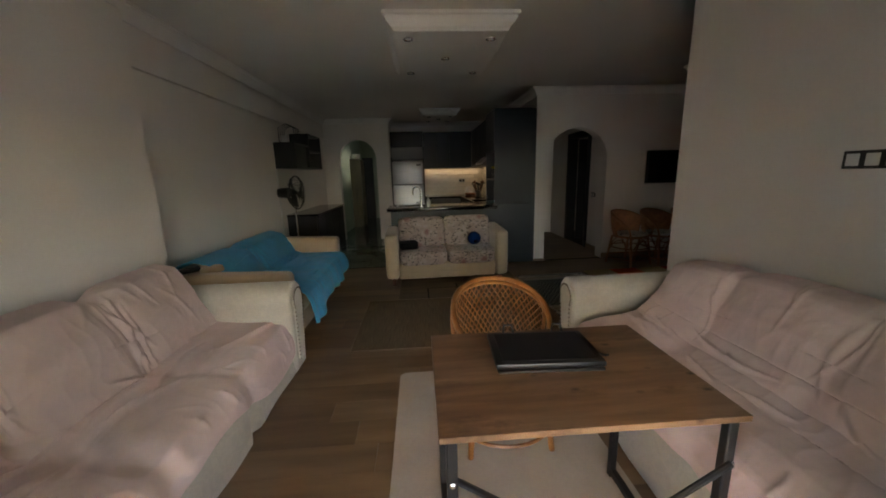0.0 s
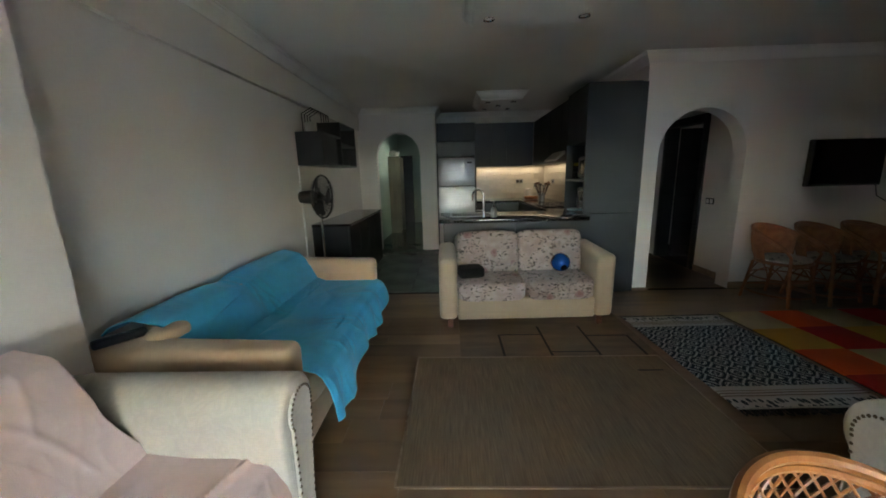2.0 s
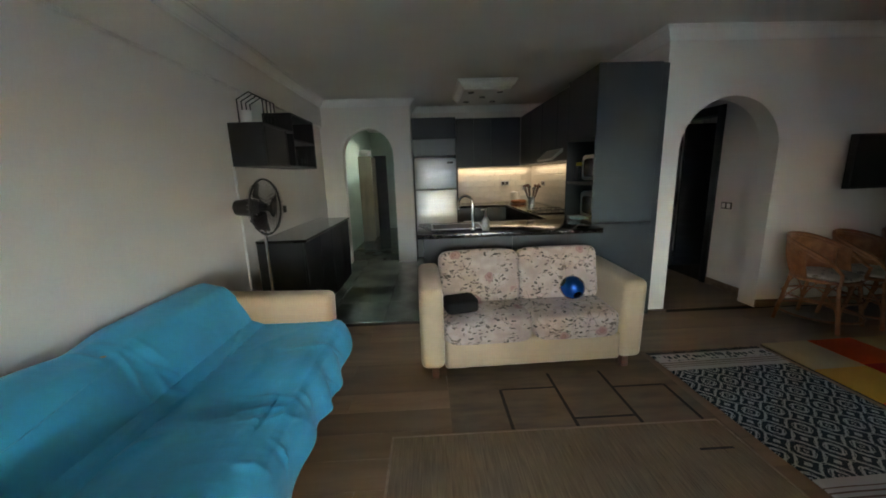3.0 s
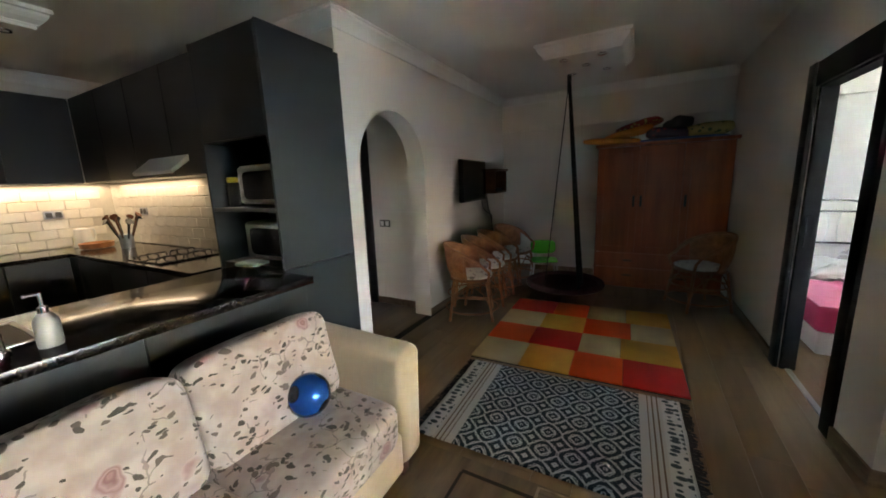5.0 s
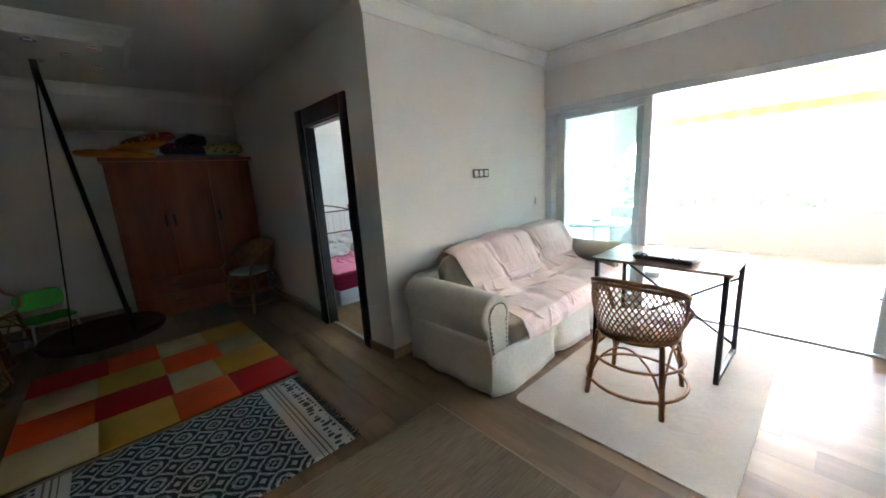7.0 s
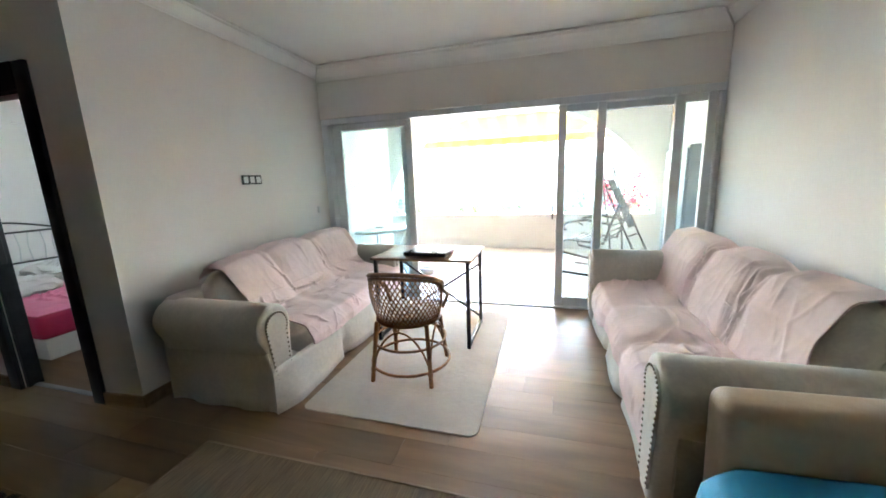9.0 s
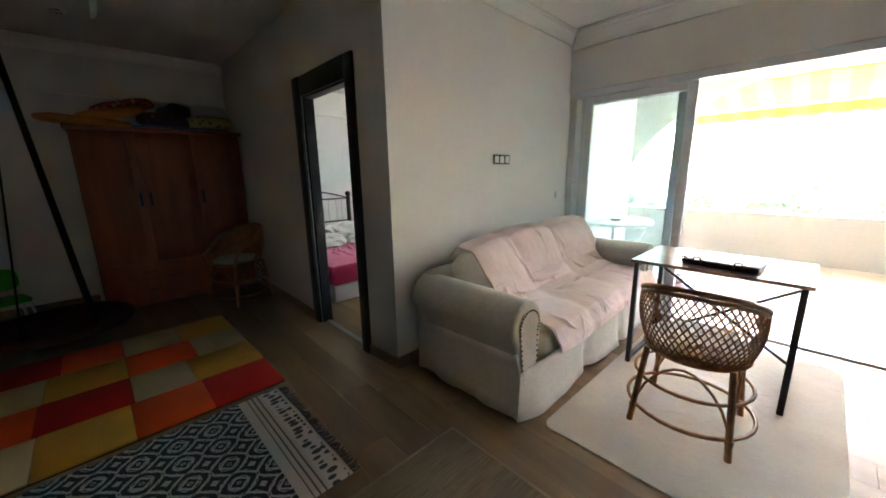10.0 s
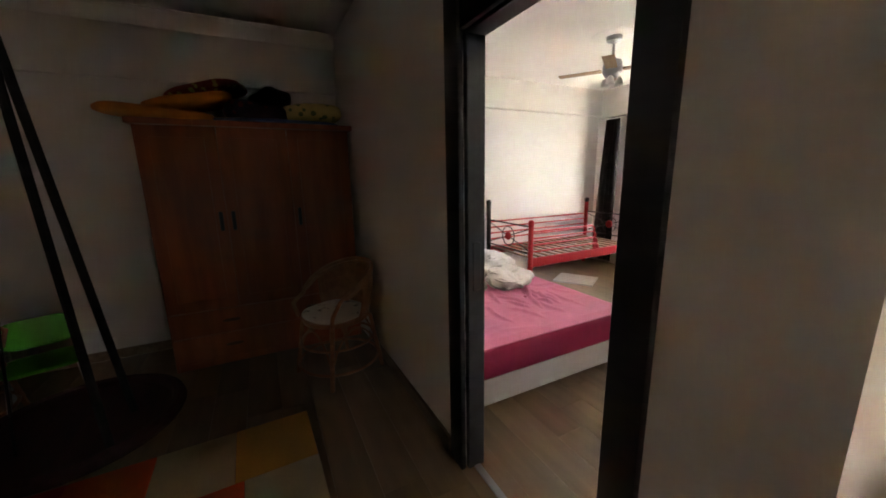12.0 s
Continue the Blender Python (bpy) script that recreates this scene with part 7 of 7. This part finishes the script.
def house(x, y, w, d, floors, label):
    root = thing("apartment_building", label, "building", pose(x, y, -9.0), "far apartment buildings")
    h = floors * 3.0
    bm = bmesh.new()
    box(bm, -w / 2, w / 2, -d / 2, d / 2, 0, h)
    part("wall", bm, M_RENDER, root)
    bm = bmesh.new()
    box(bm, -w / 2 - 0.3, w / 2 + 0.3, -d / 2 - 0.3, d / 2 + 0.3, h + 0.002, h + 0.4, 0.05, 1)
    part("roof", bm, M_RENDER, root)
    bm = bmesh.new()
    box(bm, -0.7, 0.7, -0.05, 0.05, -0.75, 0.75)
    win = finish("window", bm, M_FARGLASS)
    bm = bmesh.new()
    box(bm, -1.3, 1.3, 0, 1.1, -0.1, 0.0)
    box(bm, -1.3, 1.3, 1.04, 1.1, 0.001, 0.9)
    balc = finish("balcony", bm, M_RENDER)
    n = int(w // 3.2)
    for f in range(floors):
        for k in range(n):
            ob = new("window", win)
            ob.parent = root
            ob.matrix_basis = pose(-w / 2 + (k + 0.5) * w / n, d / 2 + 0.02, f * 3 + 1.6)
            if k % 2:
                b = new("balcony", balc)
                b.parent = root
                b.matrix_basis = pose(-w / 2 + (k + 0.5) * w / n, d / 2 + 0.08, f * 3 + 0.4)


for hx, hy, hw, hd, hf in ((-22, -58, 16, 10, 4), (-2, -66, 18, 10, 4), (20, -60, 15, 10, 3), (42, -72, 18, 12, 4), (-46, -70, 18, 12, 4), (8, -95, 24, 12, 5), (-30, -100, 22, 12, 5)):
    house(hx, hy, hw, hd, hf, "far white apartment building with balconies")


def tree(x, y, h, seed):
    rnd = random.Random(seed)
    root = thing("tree", "far green tree between the buildings", "tree", pose(x, y, -9.0), "far trees")
    bm = bmesh.new()
    tube(bm, [(0, 0, 0), (0.1, 0.1, h * 0.4), (0, 0, h * 0.8)], 0.25, 7, taper=[1, 0.7, 0.25])
    for k in range(5):
        a = k * 1.3
        tube(bm, [(0.05, 0.05, h * 0.4), (h * 0.15 * math.cos(a), h * 0.15 * math.sin(a), h * 0.6), (h * 0.28 * math.cos(a), h * 0.28 * math.sin(a), h * 0.8)], 0.1, 5, taper=[1, 0.7, 0.3])
    part("trunk", bm, M_FOOT, root)
    bm = bmesh.new()
    for i in range(700):
        u = Vector([rnd.gauss(0, 1) for _ in range(3)]).normalized() * rnd.uniform(0.55, 1.0)
        c = Vector((u.x * h * 0.34, u.y * h * 0.34, h * 0.70 + u.z * h * 0.30)) * (1 + 0.25 * noise.noise(u * 2 + Vector((seed, 0, 0))))
        e = Euler([rnd.uniform(0, 6.28) for _ in range(3)]).to_matrix()
        s = rnd.uniform(0.18, 0.36)
        bm.faces.new([bm.verts.new(c + e @ Vector(p) * s) for p in ((0, -1, 0), (0.6, 0, 0.1), (0, 1, 0), (-0.6, 0, 0.1))])
    tagged(part("crown", bm, LEAF, root, smooth=False), kind="stuff")


LEAF = surface("tree_leaf", (0.07, 0.11, 0.04), 0.6, vary=0.4, big=0.4)
for i, (tx, ty, th) in enumerate(((-12, -40, 8.5), (-5, -44, 8.0), (3, -38, 8.8), (11, -46, 8.4), (18, -42, 9.0), (28, -50, 8.6), (-24, -46, 9.0))):
    tree(tx, ty, th, i)


# ---- floor pieces ----
def planks(parent, x0, x1, y0, y1, width=0.192, length=1.21, skip=None):
    bm = bmesh.new()
    box(bm, -length / 2 + 0.0008, length / 2 - 0.0005, -width / 2 + 0.0005, width / 2 - 0.0005, -0.008, 0.0, 0.0007, 1)
    full = finish("plank", bm, M_PLANK)
    rnd = random.Random(11)
    y = y0 + width / 2
    row = 0
    while y < y1:
        x = x0 - rnd.uniform(0.05, length - 0.05)
        while x < x1:
            a, b = max(x, x0), min(x + length, x1)
            mid = (a + b) / 2
            if b - a > 0.03 and not (skip and skip(a, b, y)):
                if b - a > length - 1e-4:
                    me = full
                else:
                    bm = bmesh.new()
                    hw = (b - a) / 2
                    box(bm, -hw + 0.0008, hw - 0.0005, -width / 2 + 0.0005, width / 2 - 0.0005, -0.008, 0.0, 0.0007, 1)
                    me = finish("plank", bm, M_PLANK)
                ob = new("plank", me)
                ob.parent = parent
                ob.matrix_basis = pose(mid, y, 0)
            x += length
        y += width
        row += 1


planks(floor, -1.95, 5.56, 0.30, 5.75, skip=lambda a, b, y: (b < 2.5 and a > 2.2 and y < 2.5))
planks(floor, 1.96, 3.25, 5.76, 8.4)
planks(floor, 2.32, 6.05, -1.36, 0.29)


def floor_tiles(parent):
    s = 0.60
    bm = bmesh.new()
    box(bm, -s / 2 + 0.0015, s / 2 - 0.0015, -s / 2 + 0.0015, s / 2 - 0.0015, -0.008, 0.0, 0.0012, 1)
    me = finish("floor_tile", bm, M_TILE)
    for i in range(7):
        for j in range(12):
            x, y = -1.95 + s / 2 + i * s, 5.76 + s / 2 + j * s
            if x < 1.9 and not (x > -0.3 and y > 9.3):
                ob = new("floor_tile", me)
                ob.parent = parent
                ob.matrix_basis = pose(x, y, 0)


floor_tiles(floor)


def balcony_tiles():
    fl = bpy.data.objects["balcony_floor"]
    s = 0.40
    bm = bmesh.new()
    box(bm, -s / 2 + 0.002, s / 2 - 0.002, -s / 2 + 0.002, s / 2 - 0.002, -0.010, 0.0, 0.0015, 1)
    me = finish("floor_tile", bm, M_STONE)
    for i in range(14):
        for j in range(8):
            ob = new("floor_tile", me)
            ob.parent = fl
            ob.matrix_basis = pose(-2.4 + s / 2 + i * s, 0.22 - s / 2 - j * s, -0.001)


balcony_tiles()
